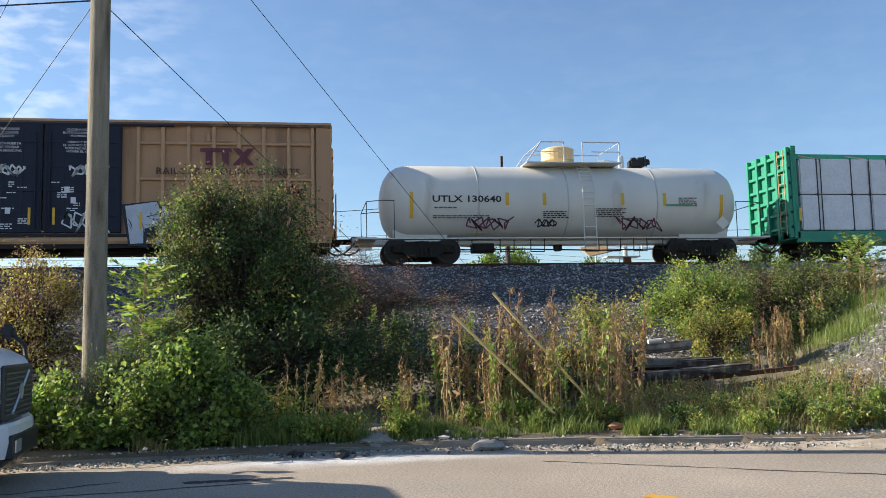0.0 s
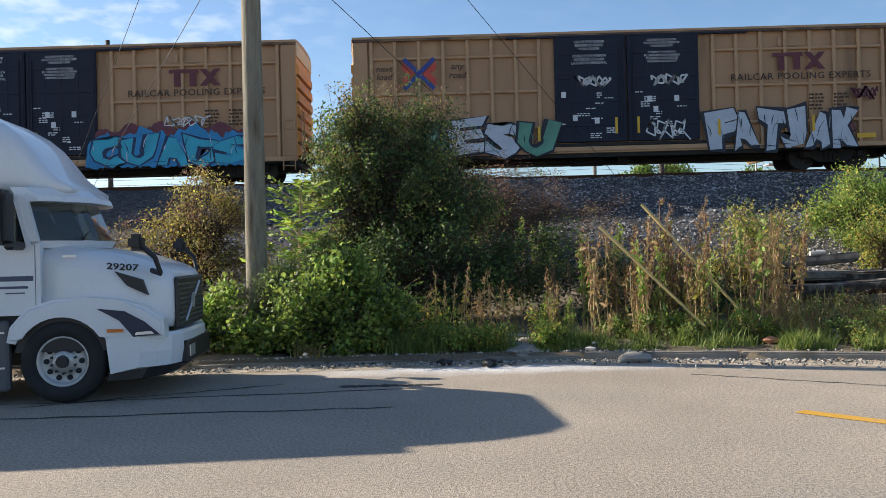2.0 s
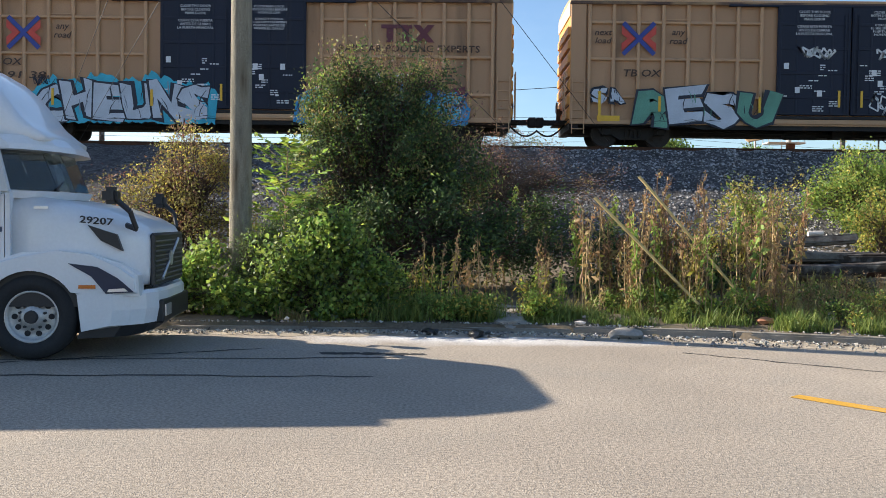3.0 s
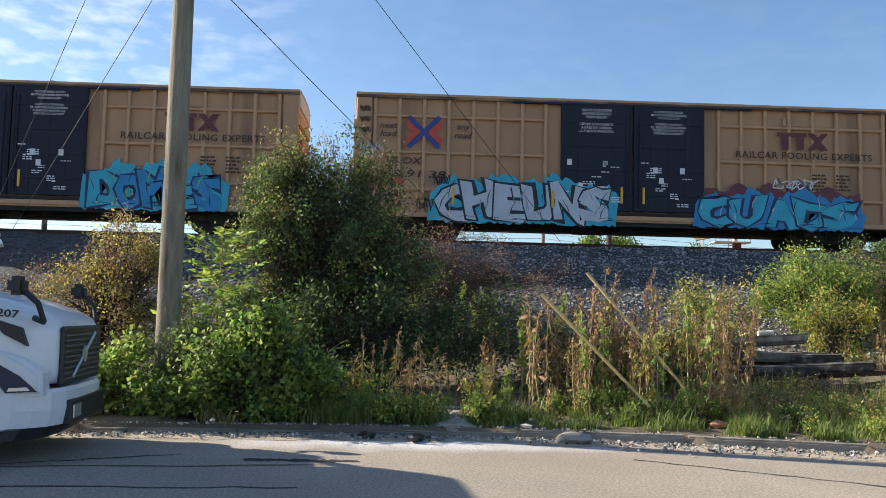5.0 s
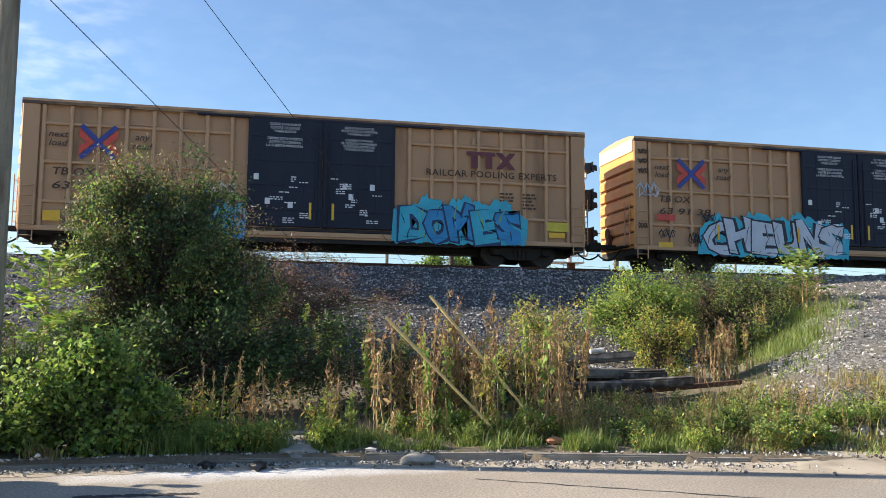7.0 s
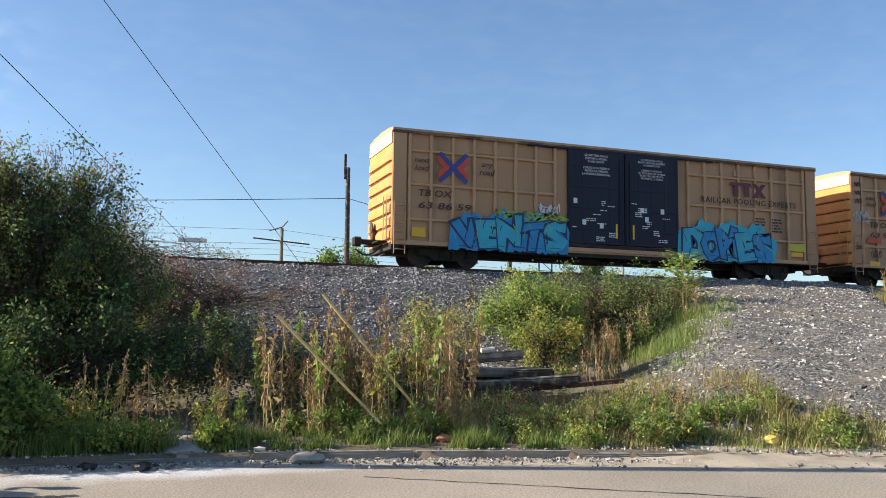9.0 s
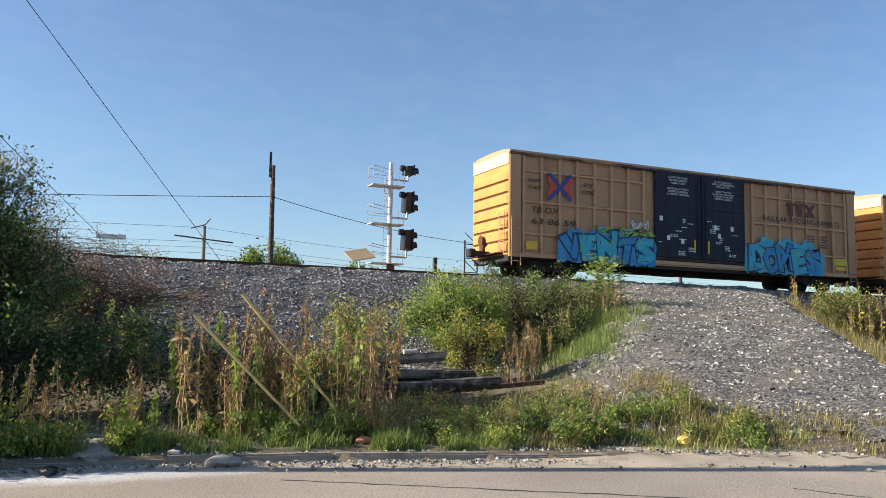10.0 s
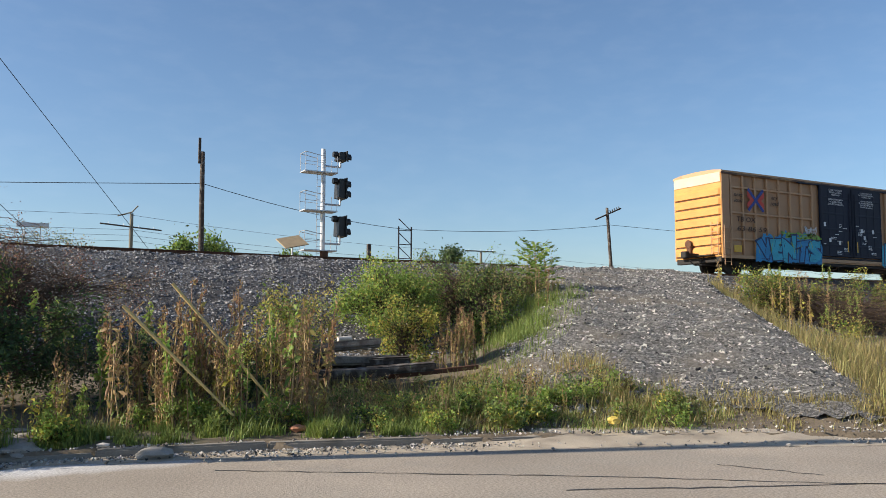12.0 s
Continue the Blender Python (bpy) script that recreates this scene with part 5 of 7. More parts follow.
        part("side_panel", prism(B(), [(-0.24, 1.0), (-0.24, 1.92), (-0.29, 1.92), (-0.29, 1.15), (-0.45, 1.03)], y0 - 0.015, y1), LORRY_WHITE, t)
    part("cab_back", box(B(), -1.42, -1.30, 0.06, W - 0.06, 0.95, 2.6), CABIN, t)
    part("cab_floor", box(B(), -1.35, -0.2, 0.12, W - 0.12, 0.95, 1.1), CABIN, t)
    for y in (0.55, W - 0.95):
        bm = box(B(), -1.12, -0.65, y, y + 0.5, 1.1, 1.62, 0.06, 2)
        box(bm, -1.24, -1.02, y + 0.02, y + 0.48, 1.55, 2.32, 0.06, 2)
        part("seat", bm, CABIN, t)
    part("steering_wheel", tube(B(), [(-0.42 + 0.1 * math.sin(a), W - 0.7 + 0.22 * math.cos(a), 1.86 + 0.2 * math.sin(a)) for a in np.linspace(0, 6.2832, 17)], 0.018), CABIN, t)
    roof = [(0.02, 0.42, 2.56, 2.62, 0.025), (-0.10, 0.36, 2.54, 2.70, 0.07), (-0.26, 0.31, 2.52, 2.84, 0.14), (-0.42, 0.28, 2.5, 3.06, 0.2), (-0.58, 0.25, 2.5, 3.26, 0.24), (-0.76, 0.22, 2.5, 3.41, 0.26),
            (-1.05, 0.17, 2.5, 3.57, 0.28), (-1.6, 0.07, 2.5, 3.76, 0.28), (-2.4, 0.0, 2.5, 3.90, 0.25), (-3.1, -0.02, 2.5, 3.94, 0.2)]
    part("roof_fairing", loft(B(), [rrect(x, y, W - y, a, b, r, 6) for x, y, a, b, r in roof]), LORRY_WHITE, t, smooth=True)
    part("roof_seam", box(B(), -1.9, -0.75, 0.028, 0.06, 2.545, 2.56), SKIRT, t)
    part("sleeper", box(B(), -3.1, -1.30, 0.03, W - 0.03, 0.95, 2.56, 0.05, 2), LORRY_WHITE, t)
    for a, b in ((0.02, 0.16), (W - 0.16, W - 0.02)):
        s = part("side_skirt", box(B(), -3.1, -0.62, a, b, 0.16, 1.0, 0.03), SKIRT, t, "dark grey side fairing")
        for z in (0.85, 0.43, 0.2):
            part("trim", box(B(), -3.05, -0.66 - (0.3 if z < 0.3 else 0), min(a - 0.01, a + 0.02), a + 0.02, z, z + 0.022), SILVER, s)
    part("chassis", box(B(), -7.5, 1.2, 0.75, W - 0.75, 0.55, 0.85), PLASTIC, t)
    for x in (0.0, -5.2, -6.5):
        wheel("wheel", t, x, 0.0, -1) if x == 0 else wheel("wheel", t, x, 0.02, -1)
        wheel("wheel", t, x, W, 1)
    # a short blunt nose: the bonnet, bumper and lamps draw in towards the axle
    for o in t.children_recursive:
        if o.parent == t and not o.name.startswith("wheel") or o.parent.name.startswith(("grille", "headlight")):
            for v in o.data.vertices:
                if v.co.x > 0.5:
                    v.co.x = 0.5 + (v.co.x - 0.5) * 0.82
    # writing: the firm's name stays plain bars
    lettering(t, "29207", 0.50, 0.88, 1.585, 0.085, BLACK_INK, 0.128, bold=0.02, tilt=5)
    bm = cyl(B(), (-0.80, 0.024, 1.50), (-0.80, 0.03, 1.50), 0.055, 0.055, 16)
    box(bm, -0.74, -0.32, 0.024, 0.03, 1.47, 1.53)
    part("door_sign", bm, BLUE_GREY, t)
    bm = box(B(), -0.70, -0.38, 0.024, 0.03, 1.38, 1.41)
    box(bm, -0.64, -0.42, 0.024, 0.03, 1.32, 1.335)
    part("door_sign", bm, BLUE_GREY, t)
    bm = cyl(B(), (-1.02, 0.150, 3.22), (-1.02, 0.17, 3.22), 0.08, 0.08, 16)
    box(bm, -0.93, -0.74, 0.165, 0.195, 3.19, 3.25)
    part("roof_sign", bm, BLUE_GREY, t)
    part("badge", box(B(), 0.0, 0.16, 0.10, 0.11, 1.74, 1.77), SILVER, t)
    bm = box(B(), -17.3, -3.55, -0.06, W + 0.06, 1.15, 4.08, 0.03)
    tr = thing("trailer", "white box trailer coupled behind the lorry", "trailer", pose(-4.80, 9.74, 0, 0, 0, 6.4))
    part("trailer_box", bm, LORRY_WHITE, tr)
    part("trailer_frame", box(B(), -17.2, -3.8, 0.6, W - 0.6, 0.95, 1.15), PLASTIC, tr)
    for x in (-14.6, -15.9):
        wheel("wheel", tr, x, 0.0, -1)
        wheel("wheel", tr, x, W, 1)


build_lorry()

# ---- plants ----
def leaf_mat(name, color, tr=0.35, spread=0.7):
    return mat(name, color, 0.6, 0, 0.25, 3, 40, 0.0, island=True, spread=spread, translucent=tr)


LEAF_BRIGHT = leaf_mat("bright_green_leaves", (0.28, 0.38, 0.075), 0.5)
LEAF_LIME = leaf_mat("lime_green_leaves", (0.27, 0.37, 0.065), 0.5)
LEAF_GREY = leaf_mat("grey_green_leaves", (0.17, 0.22, 0.10), 0.35)
LEAF_GREEN = leaf_mat("green_leaves", (0.205, 0.295, 0.06), 0.45)
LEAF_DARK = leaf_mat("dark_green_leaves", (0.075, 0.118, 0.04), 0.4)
LEAF_OLIVE = leaf_mat("olive_brown_leaves", (0.29, 0.25, 0.085), 0.4, 0.9)
LEAF_YELLOW = leaf_mat("yellowing_leaves", (0.50, 0.43, 0.09), 0.5)
LEAF_DRY = leaf_mat("dry_straw_leaves", (0.42, 0.29, 0.13), 0.4)
SEED = leaf_mat("brown_seed_heads", (0.36, 0.23, 0.10), 0.35, 0.8)
RUSSET = leaf_mat("russet_leaves", (0.24, 0.135, 0.09), 0.35, 0.8)
GRASS = leaf_mat("verge_grass", (0.20, 0.26, 0.065), 0.45, 0.6)
GRASS_DRY = leaf_mat("sun_dried_grass", (0.33, 0.28, 0.11), 0.4, 0.7)
TWIG = mat("brown_twig_bark", (0.075, 0.05, 0.035), 0.9, 0, 0.3, 8, 60, 0.2)
STALK = mat("pale_dry_stalk", (0.38, 0.27, 0.14), 0.85, 0, 0.3, 8, 60, 0.1)
STALK_DARK = mat("dark_dry_stalk", (0.22, 0.13, 0.075), 0.85, 0, 0.3, 8, 60, 0.1)


def fast(name, V, F, material, parent=None, label=""):
    V, F = np.asarray(V, np.float32), np.asarray(F, np.int32)
    me = bpy.data.meshes.new(name)
    me.vertices.add(len(V))
    me.vertices.foreach_set("co", V.ravel())
    me.loops.add(F.size)
    me.loops.foreach_set("vertex_index", F.ravel())
    me.polygons.add(len(F))
    me.polygons.foreach_set("loop_start", np.arange(0, F.size, F.shape[1], dtype=np.int32))
    me.update(calc_edges=True)
    me.materials.append(material)
    ob = new(name, me)
    ob.parent = parent
    return tagged(ob, label)


def unit(v):
    return v / np.maximum(np.linalg.norm(v, axis=-1, keepdims=True), 1e-6)


def leaf_quads(r, P, size, aspect=0.5, axis=None, droop=0.2):
    """Folded leaves at P: two facets each."""
    n = len(P)
    d = unit(r.normal(size=(n, 3)) + (0 if axis is None else axis) - np.array([0, 0, droop]))
    w = unit(np.cross(d, r.normal(size=(n, 3))))
    up = np.cross(w, d)
    s = (size * r.uniform(0.6, 1.35, n))[:, None]
    a = P
    tip = P + d * s
    mid = P + d * s * 0.45 + up * s * 0.10
    V = np.stack([a, mid + w * s * aspect / 2, tip, mid - w * s * aspect / 2], 1).reshape(-1, 3)
    k = 4 * np.arange(n)[:, None]
    F = np.concatenate([k + np.array([0, 1, 2]), k + np.array([0, 2, 3])])
    return V, F


def twigs(r, A, Bp, r0, r1, bend=0.15, seg=4):
    """Tapered bent three-sided twigs from A to Bp."""
    n = len(A)
    D = Bp - A
    ln = np.linalg.norm(D, axis=1, keepdims=True)
    side = unit(np.cross(D, r.normal(size=(n, 3))))
    s2 = unit(np.cross(D, side))
    rings = []
    for k in range(seg + 1):
        u = k / seg
        c = A + D * u + side * ln * bend * math.sin(math.pi * u) * 0.5
        rad = (r0 + (r1 - r0) * u)
        rad = np.asarray(rad).reshape(-1, 1) if np.ndim(rad) else rad
        rings.append(np.stack([c + rad * (math.cos(q) * side + math.sin(q) * s2) for q in (0, 2.094, 4.189)], 1))
    V = np.stack(rings, 1).reshape(n, -1, 3)
    f = []
    for k in range(seg):
        for q in range(3):
            a, b = 3 * k + q, 3 * k + (q + 1) % 3
            f += [(a, b, b + 3), (a, b + 3, a + 3)]
    m = 3 * (seg + 1)
    F = (np.array(f)[None] + m * np.arange(n)[:, None, None]).reshape(-1, 3)
    return V.reshape(-1, 3), F


def clusters(r, blobs):
    """Leaf clumps: each crown is a heap of uneven sprays with gaps between them."""
    out = []
    for cx, cy, cz, rx, ry, rz, n in blobs:
        m = max(5, int(n / 14))
        d = unit(r.normal(size=(m, 3)))
        k = (0.30 + 0.75 * r.uniform(0, 1, m) ** 0.6)[:, None]
        S = d * k * np.array([rx, ry, rz])
        i = r.randint(0, m, n)
        size = min(rx, ry, rz) * r.uniform(0.22, 0.5, m)
        out.append(np.array([cx, cy, cz]) + S[i] + r.normal(size=(n, 3)) * size[i][:, None] * np.array([0.62, 0.62, 0.75]))
    P = np.concatenate(out)
    return P[P[:, 2] > ground_z(P[:, 0], P[:, 1]) + 0.08]


def shrub(name, label, seed, base, blobs, per, size, spread, leaves, bark=TWIG, stems=5, thick=0.05, cat="bush", aspect=0.5):
    """stems from base, twigs to every clump, and the clumps' leaves; leaves: (material, share) pairs."""
    r = np.random.RandomState(seed)
    e = thing(name, label, cat)
    C = clusters(r, blobs)
    bx, by = base
    bz = float(ground_z(bx, by)) - 0.05
    mid = C.mean(0)
    tops = np.stack([np.full(stems, bx), np.full(stems, by), np.full(stems, bz)], 1) + r.normal(size=(stems, 3)) * [0.25, 0.2, 0]
    heads = C[r.choice(len(C), stems)] * 0.6 + mid * 0.4
    V, F = twigs(r, tops, heads, thick, thick * 0.4, 0.12, 5)
    part_v, part_f = [V], [F]
    k = r.randint(0, stems, len(C))
    u = r.uniform(0.25, 1.0, (len(C), 1))
    A = tops[k] + (heads[k] - tops[k]) * u
    V2, F2 = twigs(r, A, C, thick * 0.25, 0.004, 0.2, 3)
    part_v.append(V2)
    part_f.append(F2 + len(V))
    fast("branchwork", np.concatenate(part_v), np.concatenate(part_f), bark, e, "thin brown branches")
    P = np.repeat(C, per, 0) + r.normal(size=(len(C) * per, 3)) * spread
    P = P[P[:, 2] > ground_z(P[:, 0], P[:, 1]) + 0.02]
    pick, lo = r.uniform(0, 1, len(P)), 0.0
    # each clump keeps one colour for the most part
    pick = np.clip(np.repeat(r.uniform(0, 1, len(C)), per)[:len(P)] * 0.8 + pick * 0.2, 0, 0.999)
    for m, share in leaves:
        q = P[(pick >= lo) & (pick < lo + share)]
        lo += share
        if len(q):
            V, F = leaf_quads(r, q, size, aspect)
            o = fast("foliage", V, F, m, e)
            o["kind"] = "stuff"
    return e


def ailanthus(seed, x, y, h, m, name="sapling", label="young sapling with long feathered green leaves", lean=0.0, fronds=16, flen=0.75):
    r = np.random.RandomState(seed)
    e = thing(name, label, "sapling")
    z = float(ground_z(x, y))
    V, F = twigs(r, np.array([[x, y, z - 0.05]]), np.array([[x + lean, y, z + h * 0.85]]), 0.03, 0.01, 0.05, 6)
    Vs, Fs, n = [V], [F], len(V)
    P, ax = [], []
    for i in range(fronds):
        u = 0.35 + 0.65 * i / fronds
        a = i * 2.4
        o = np.array([x + lean * u, y, z + h * 0.85 * u])
        L = flen * (1.15 - 0.5 * u)
        tip = o + np.array([math.cos(a) * L, math.sin(a) * L * 0.8, L * (0.15 + 0.55 * u)])
        V, F = twigs(r, o[None], tip[None], 0.008, 0.003, 0.1, 4)
        Vs.append(V)
        Fs.append(F + n)
        n += len(V)
        side = unit(np.cross(tip - o, [0, 0, 1.0]))
        for k in range(13):
            w = 0.15 + 0.85 * k / 12
            for s in (-1, 1):
                P.append(o + (tip - o) * w - np.array([0, 0, 0.1 * w * w]))
                ax.append(side * s * 2.2 + (tip - o) / L * 0.8)
    fast("stem", np.concatenate(Vs), np.concatenate(Fs), STALK, e)
    V, F = leaf_quads(r, np.array(P), 0.135 * flen / 0.75, 0.30, np.array(ax) * 2, 0.3)
    fast("foliage", V, F, m, e)
    return e


def weed(seed, h, kind):
    """One tall weed at the origin, a few upright stems: kind dry, seedy, green or yellow."""
    r = np.random.RandomState(seed)
    look_of = {"dry": (LEAF_DRY, SEED, STALK, "tall dry straw coloured weed"), "seedy": (LEAF_OLIVE, SEED, STALK_DARK, "tall brown weed gone to seed"),
               "green": (LEAF_GREEN, LEAF_BRIGHT, STALK, "tall green leafy weed"), "yellow": (LEAF_YELLOW, LEAF_DRY, STALK, "tall yellowing weed with dry leaves")}
    lm, sm, st, label = look_of[kind]
    e = thing("weed", label, "weed", group="tall weeds")
    n = r.randint(3, 6)
    A = np.stack([r.normal(0, 0.09, n), r.normal(0, 0.09, n), np.full(n, -0.05)], 1)
    T = A + np.stack([r.normal(0, 0.06, n) * h, r.normal(0, 0.06, n) * h, h * r.uniform(0.6, 1.0, n)], 1)
    V, F = twigs(r, A, T, 0.011, 0.005, 0.08, 5)
    Vs, Fs = [V], [F]
    P1, P2, axes = [], [], []
    for a, t in zip(A, T):
        m = 8
        u = r.uniform(0.55, 1.0, m)[:, None]
        o = a + (t - a) * u
        b = o + np.stack([r.normal(0, 0.05, m), r.normal(0, 0.05, m), r.uniform(0.05, 0.14, m)], 1)
        V2, F2 = twigs(r, o, b, 0.004, 0.002, 0.1, 2)
        Fs.append(F2 + sum(len(v) for v in Vs))
        Vs.append(V2)
        k = r.randint(0, m, 46)
        P2.append(o[k] + (b - o)[k] * r.uniform(0.1, 1, (46, 1)) + r.normal(0, 0.012, (46, 3)))
        # withered leaves hang along the stem
        q = 15
        u = r.uniform(0.18, 0.92, q)[:, None]
        P1.append(a + (t - a) * u + r.normal(0, 0.012, (q, 3)))
        axes.append(np.stack([r.normal(0, 1.2, q), r.normal(0, 1.2, q), r.uniform(-1.4, 0.3 if kind != "green" else 1.0, q)], 1))
    fast("stalk", np.concatenate(Vs), np.concatenate(Fs), st, e)["kind"] = "stuff"
    V, F = leaf_quads(r, np.concatenate(P1), 0.105 if kind != "green" else 0.12, 0.30, np.concatenate(axes), 0.3)
    fast("foliage", V, F, lm, e)["kind"] = "stuff"
    V, F = leaf_quads(r, np.concatenate(P2), 0.034 if kind != "green" else 0.06, 0.55)
    fast("seed_head", V, F, sm, e)["kind"] = "stuff"
    return e


def blades(name, n, place, h0, h1, material, label, seed, lean=0.85):
    r = np.random.RandomState(seed)
    x, y = place(r, n)
    n = len(x)
    z = ground_z(x, y) - 0.02
    h = r.uniform(h0, h1, n) * r.choice([0.6, 1, 1, 1.25], n)
    h *= 0.5 + 0.75 * np.clip(0.5 + 0.5 * np.sin(x * 3.7 + 2 * np.sin(y * 2.9)) * np.cos(y * 4.3 + np.sin(x * 1.9)) + r.normal(0, 0.15, n), 0, 1)
    a = r.uniform(0, 6.283, n)
    w = r.uniform(0.004, 0.010, n)
    k = h * lean * r.uniform(0.2, 1.0, n)
    dx, dy = np.cos(a), np.sin(a)
    p = np.stack([x, y, z], 1)
    s = np.stack([-dy, dx, 0 * a], 1) * w[:, None]
    d = np.stack([dx, dy, 0 * a], 1)
    m = p + d * (k * 0.3)[:, None] + np.array([0, 0, 1]) * (h * 0.6)[:, None]
    t = p + d * k[:, None] + np.array([0, 0, 1]) * h[:, None]
    V = np.stack([p - s, p + s, m + s * 0.8, m - s * 0.8, t], 1).reshape(-1, 3)
    F = (np.array([(0, 1, 2), (0, 2, 3), (3, 2, 4)])[None] + 5 * np.arange(n)[:, None, None]).reshape(-1, 3)
    return tagged(fast(name, V, F, material), label, "grass", kind="stuff")


def tufts(r, n, x0, x1, y0, y1, k, spread):
    """Uneven grass: blades gather in tufts."""
    m = max(int(n / k), 1)
    cx, cy = r.uniform(x0, x1, m), r.uniform(0, 1, m)
    cy = curb_y(cx) + y0 + (y1 - y0) * cy
    i = r.randint(0, m, n)
    x, y = cx[i] + r.normal(0, spread, n), cy[i] + r.normal(0, spread, n)
    return x, np.maximum(y, curb_y(x) + 0.2)


def tufts_at(r, n, x0, x1, y0, y1, k, spread):
    """Tufts on a slanting strip of the slope that runs beside the drive."""
    m = max(int(n / k), 1)
    cy = r.uniform(y0, y1, m)
    cx = x0 + (x1 - x0) * (cy - y0) / (y1 - y0) + r.normal(0, 0.6, m)
    i = r.randint(0, m, n)
    return cx[i] + r.normal(0, spread, n), cy[i] + r.normal(0, spread, n)


def build_plants():
    # great dark bush behind the pole, two crowns
    shrub("bush", "large dark green bush with thin brown twigs on top", 11, (-1.4, 17.2),
          [(-2.0, 17.0, 3.75, 0.72, 0.8, 1.15, 300), (-1.0, 17.2, 3.95, 0.80, 0.8, 1.15, 330), (-1.45, 16.9, 2.6, 1.45, 0.9, 1.2, 420), (0.0, 17.3, 2.6, 0.75, 0.7, 0.95, 150), (-2.75, 16.8, 2.1, 0.6, 0.7, 0.9, 120)],
          34, 0.07, 0.11, [(LEAF_DARK, 0.62), (LEAF_GREEN, 0.16), (LEAF_OLIVE, 0.22)], stems=12)
    shrub("bush", "wispy brown leaved twigs above the large bush", 31, (-1.2, 17.3),
          [(-1.95, 17.1, 4.55, 0.6, 0.6, 0.6, 110), (-0.95, 17.3, 4.75, 0.65, 0.6, 0.55, 110), (0.0, 17.5, 3.6, 0.6, 0.5, 0.8, 70), (0.5, 17.5, 2.4, 0.6, 0.5, 0.6, 60)], 12, 0.055, 0.13, [(LEAF_OLIVE, 0.5), (RUSSET, 0.3), (LEAF_DARK, 0.2)], stems=14, thick=0.02)
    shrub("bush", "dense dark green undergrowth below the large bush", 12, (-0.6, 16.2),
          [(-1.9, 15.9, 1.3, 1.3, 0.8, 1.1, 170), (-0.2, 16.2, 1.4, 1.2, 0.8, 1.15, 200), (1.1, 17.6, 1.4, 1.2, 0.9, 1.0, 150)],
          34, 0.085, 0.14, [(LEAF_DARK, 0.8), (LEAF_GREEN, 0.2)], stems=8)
    shrub("bush", "sparse russet shrub with bare twigs on the bank", 13, (1.2, 22.5),
          [(0.6, 22.5, 3.0, 1.1, 1.2, 1.1, 150), (2.0, 23.0, 3.0, 1.4, 1.2, 1.0, 150), (-0.8, 22.3, 2.8, 1.2, 1.0, 1.0, 100), (3.3, 23.3, 3.0, 1.2, 1, 0.6, 60)], 12, 0.055, 0.13, [(RUSSET, 0.8), (LEAF_OLIVE, 0.2)], stems=12, thick=0.03)
    shrub("bush", "yellow and brown leaved bush behind the pole", 14, (-6.4, 20.0),
          [(-5.8, 19.8, 2.7, 1.0, 0.9, 1.2, 230), (-7.0, 20.2, 2.0, 1.0, 0.9, 1.2, 200), (-5.6, 19.4, 1.4, 1.1, 0.8, 1.0, 160)], 24, 0.07, 0.13, [(LEAF_YELLOW, 0.3), (LEAF_OLIVE, 0.45), (RUSSET, 0.25)], stems=9)
    shrub("bush", "brown thicket of shrubs with pale flowers", 15, (-9.5, 20.5),
          [(-8.6, 20.3, 1.6, 1.3, 1.0, 1.1, 160), (-10.6, 20.6, 1.7, 1.6, 1.0, 1.2, 170), (-13.5, 20.6, 1.7, 2.0, 1.0, 1.2, 150), (-7.2, 18.3, 1.0, 1.2, 0.8, 0.9, 120)], 20, 0.065, 0.15, [(LEAF_OLIVE, 0.4), (RUSSET, 0.4), (LEAF_DARK, 0.2)], stems=9)
    # bright climbers along the kerb; the dark leaf share paints in their shaded interior
    shrub("bush", "bright green leafy climber around the pole foot", 16, (-4.0, 13.7),
          [(-4.7, 13.5, 0.4, 0.6, 0.4, 0.5, 110), (-4.2, 13.5, 0.8, 0.5, 0.4, 0.45, 110), (-3.7, 13.3, 0.45, 0.45, 0.35, 0.5, 90), (-5.7, 13.4, 0.3, 0.6, 0.35, 0.35, 60)],
          26, 0.08, 0.12, [(LEAF_BRIGHT, 0.4), (LEAF_GREEN, 0.38), (LEAF_DARK, 0.22)], stems=8, thick=0.02, aspect=0.75)
    shrub("bush", "grey green feathery bush beside the pole", 27, (-3.0, 13.9),
          [(-3.15, 13.8, 0.95, 0.4, 0.4, 0.55, 110), (-2.7, 14.0, 1.25, 0.4, 0.4, 0.5, 90)], 30, 0.05, 0.09, [(LEAF_GREY, 0.7), (LEAF_GREEN, 0.3)], stems=7, thick=0.018, aspect=0.3)
    shrub("bush", "sunlit green leafy bush at the kerb", 17, (-2.0, 13.6),
          [(-2.4, 13.4, 0.8, 0.5, 0.4, 0.7, 160), (-1.9, 13.5, 1.05, 0.5, 0.4, 0.65, 160), (-1.4, 13.5, 0.7, 0.45, 0.4, 0.6, 110), (-2.9, 13.25, 0.4, 0.5, 0.3, 0.4, 100), (-1.9, 13.2, 0.35, 0.6, 0.25, 0.35, 100)],
          26, 0.08, 0.12, [(LEAF_BRIGHT, 0.36), (LEAF_GREEN, 0.4), (LEAF_DARK, 0.24)], stems=8, thick=0.02, aspect=0.7)
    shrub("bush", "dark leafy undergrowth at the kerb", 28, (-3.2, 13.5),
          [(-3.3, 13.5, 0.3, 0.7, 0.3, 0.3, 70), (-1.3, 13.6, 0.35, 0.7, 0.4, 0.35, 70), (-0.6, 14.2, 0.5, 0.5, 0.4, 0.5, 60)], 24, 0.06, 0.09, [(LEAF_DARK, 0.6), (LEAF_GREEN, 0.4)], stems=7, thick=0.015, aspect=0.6)
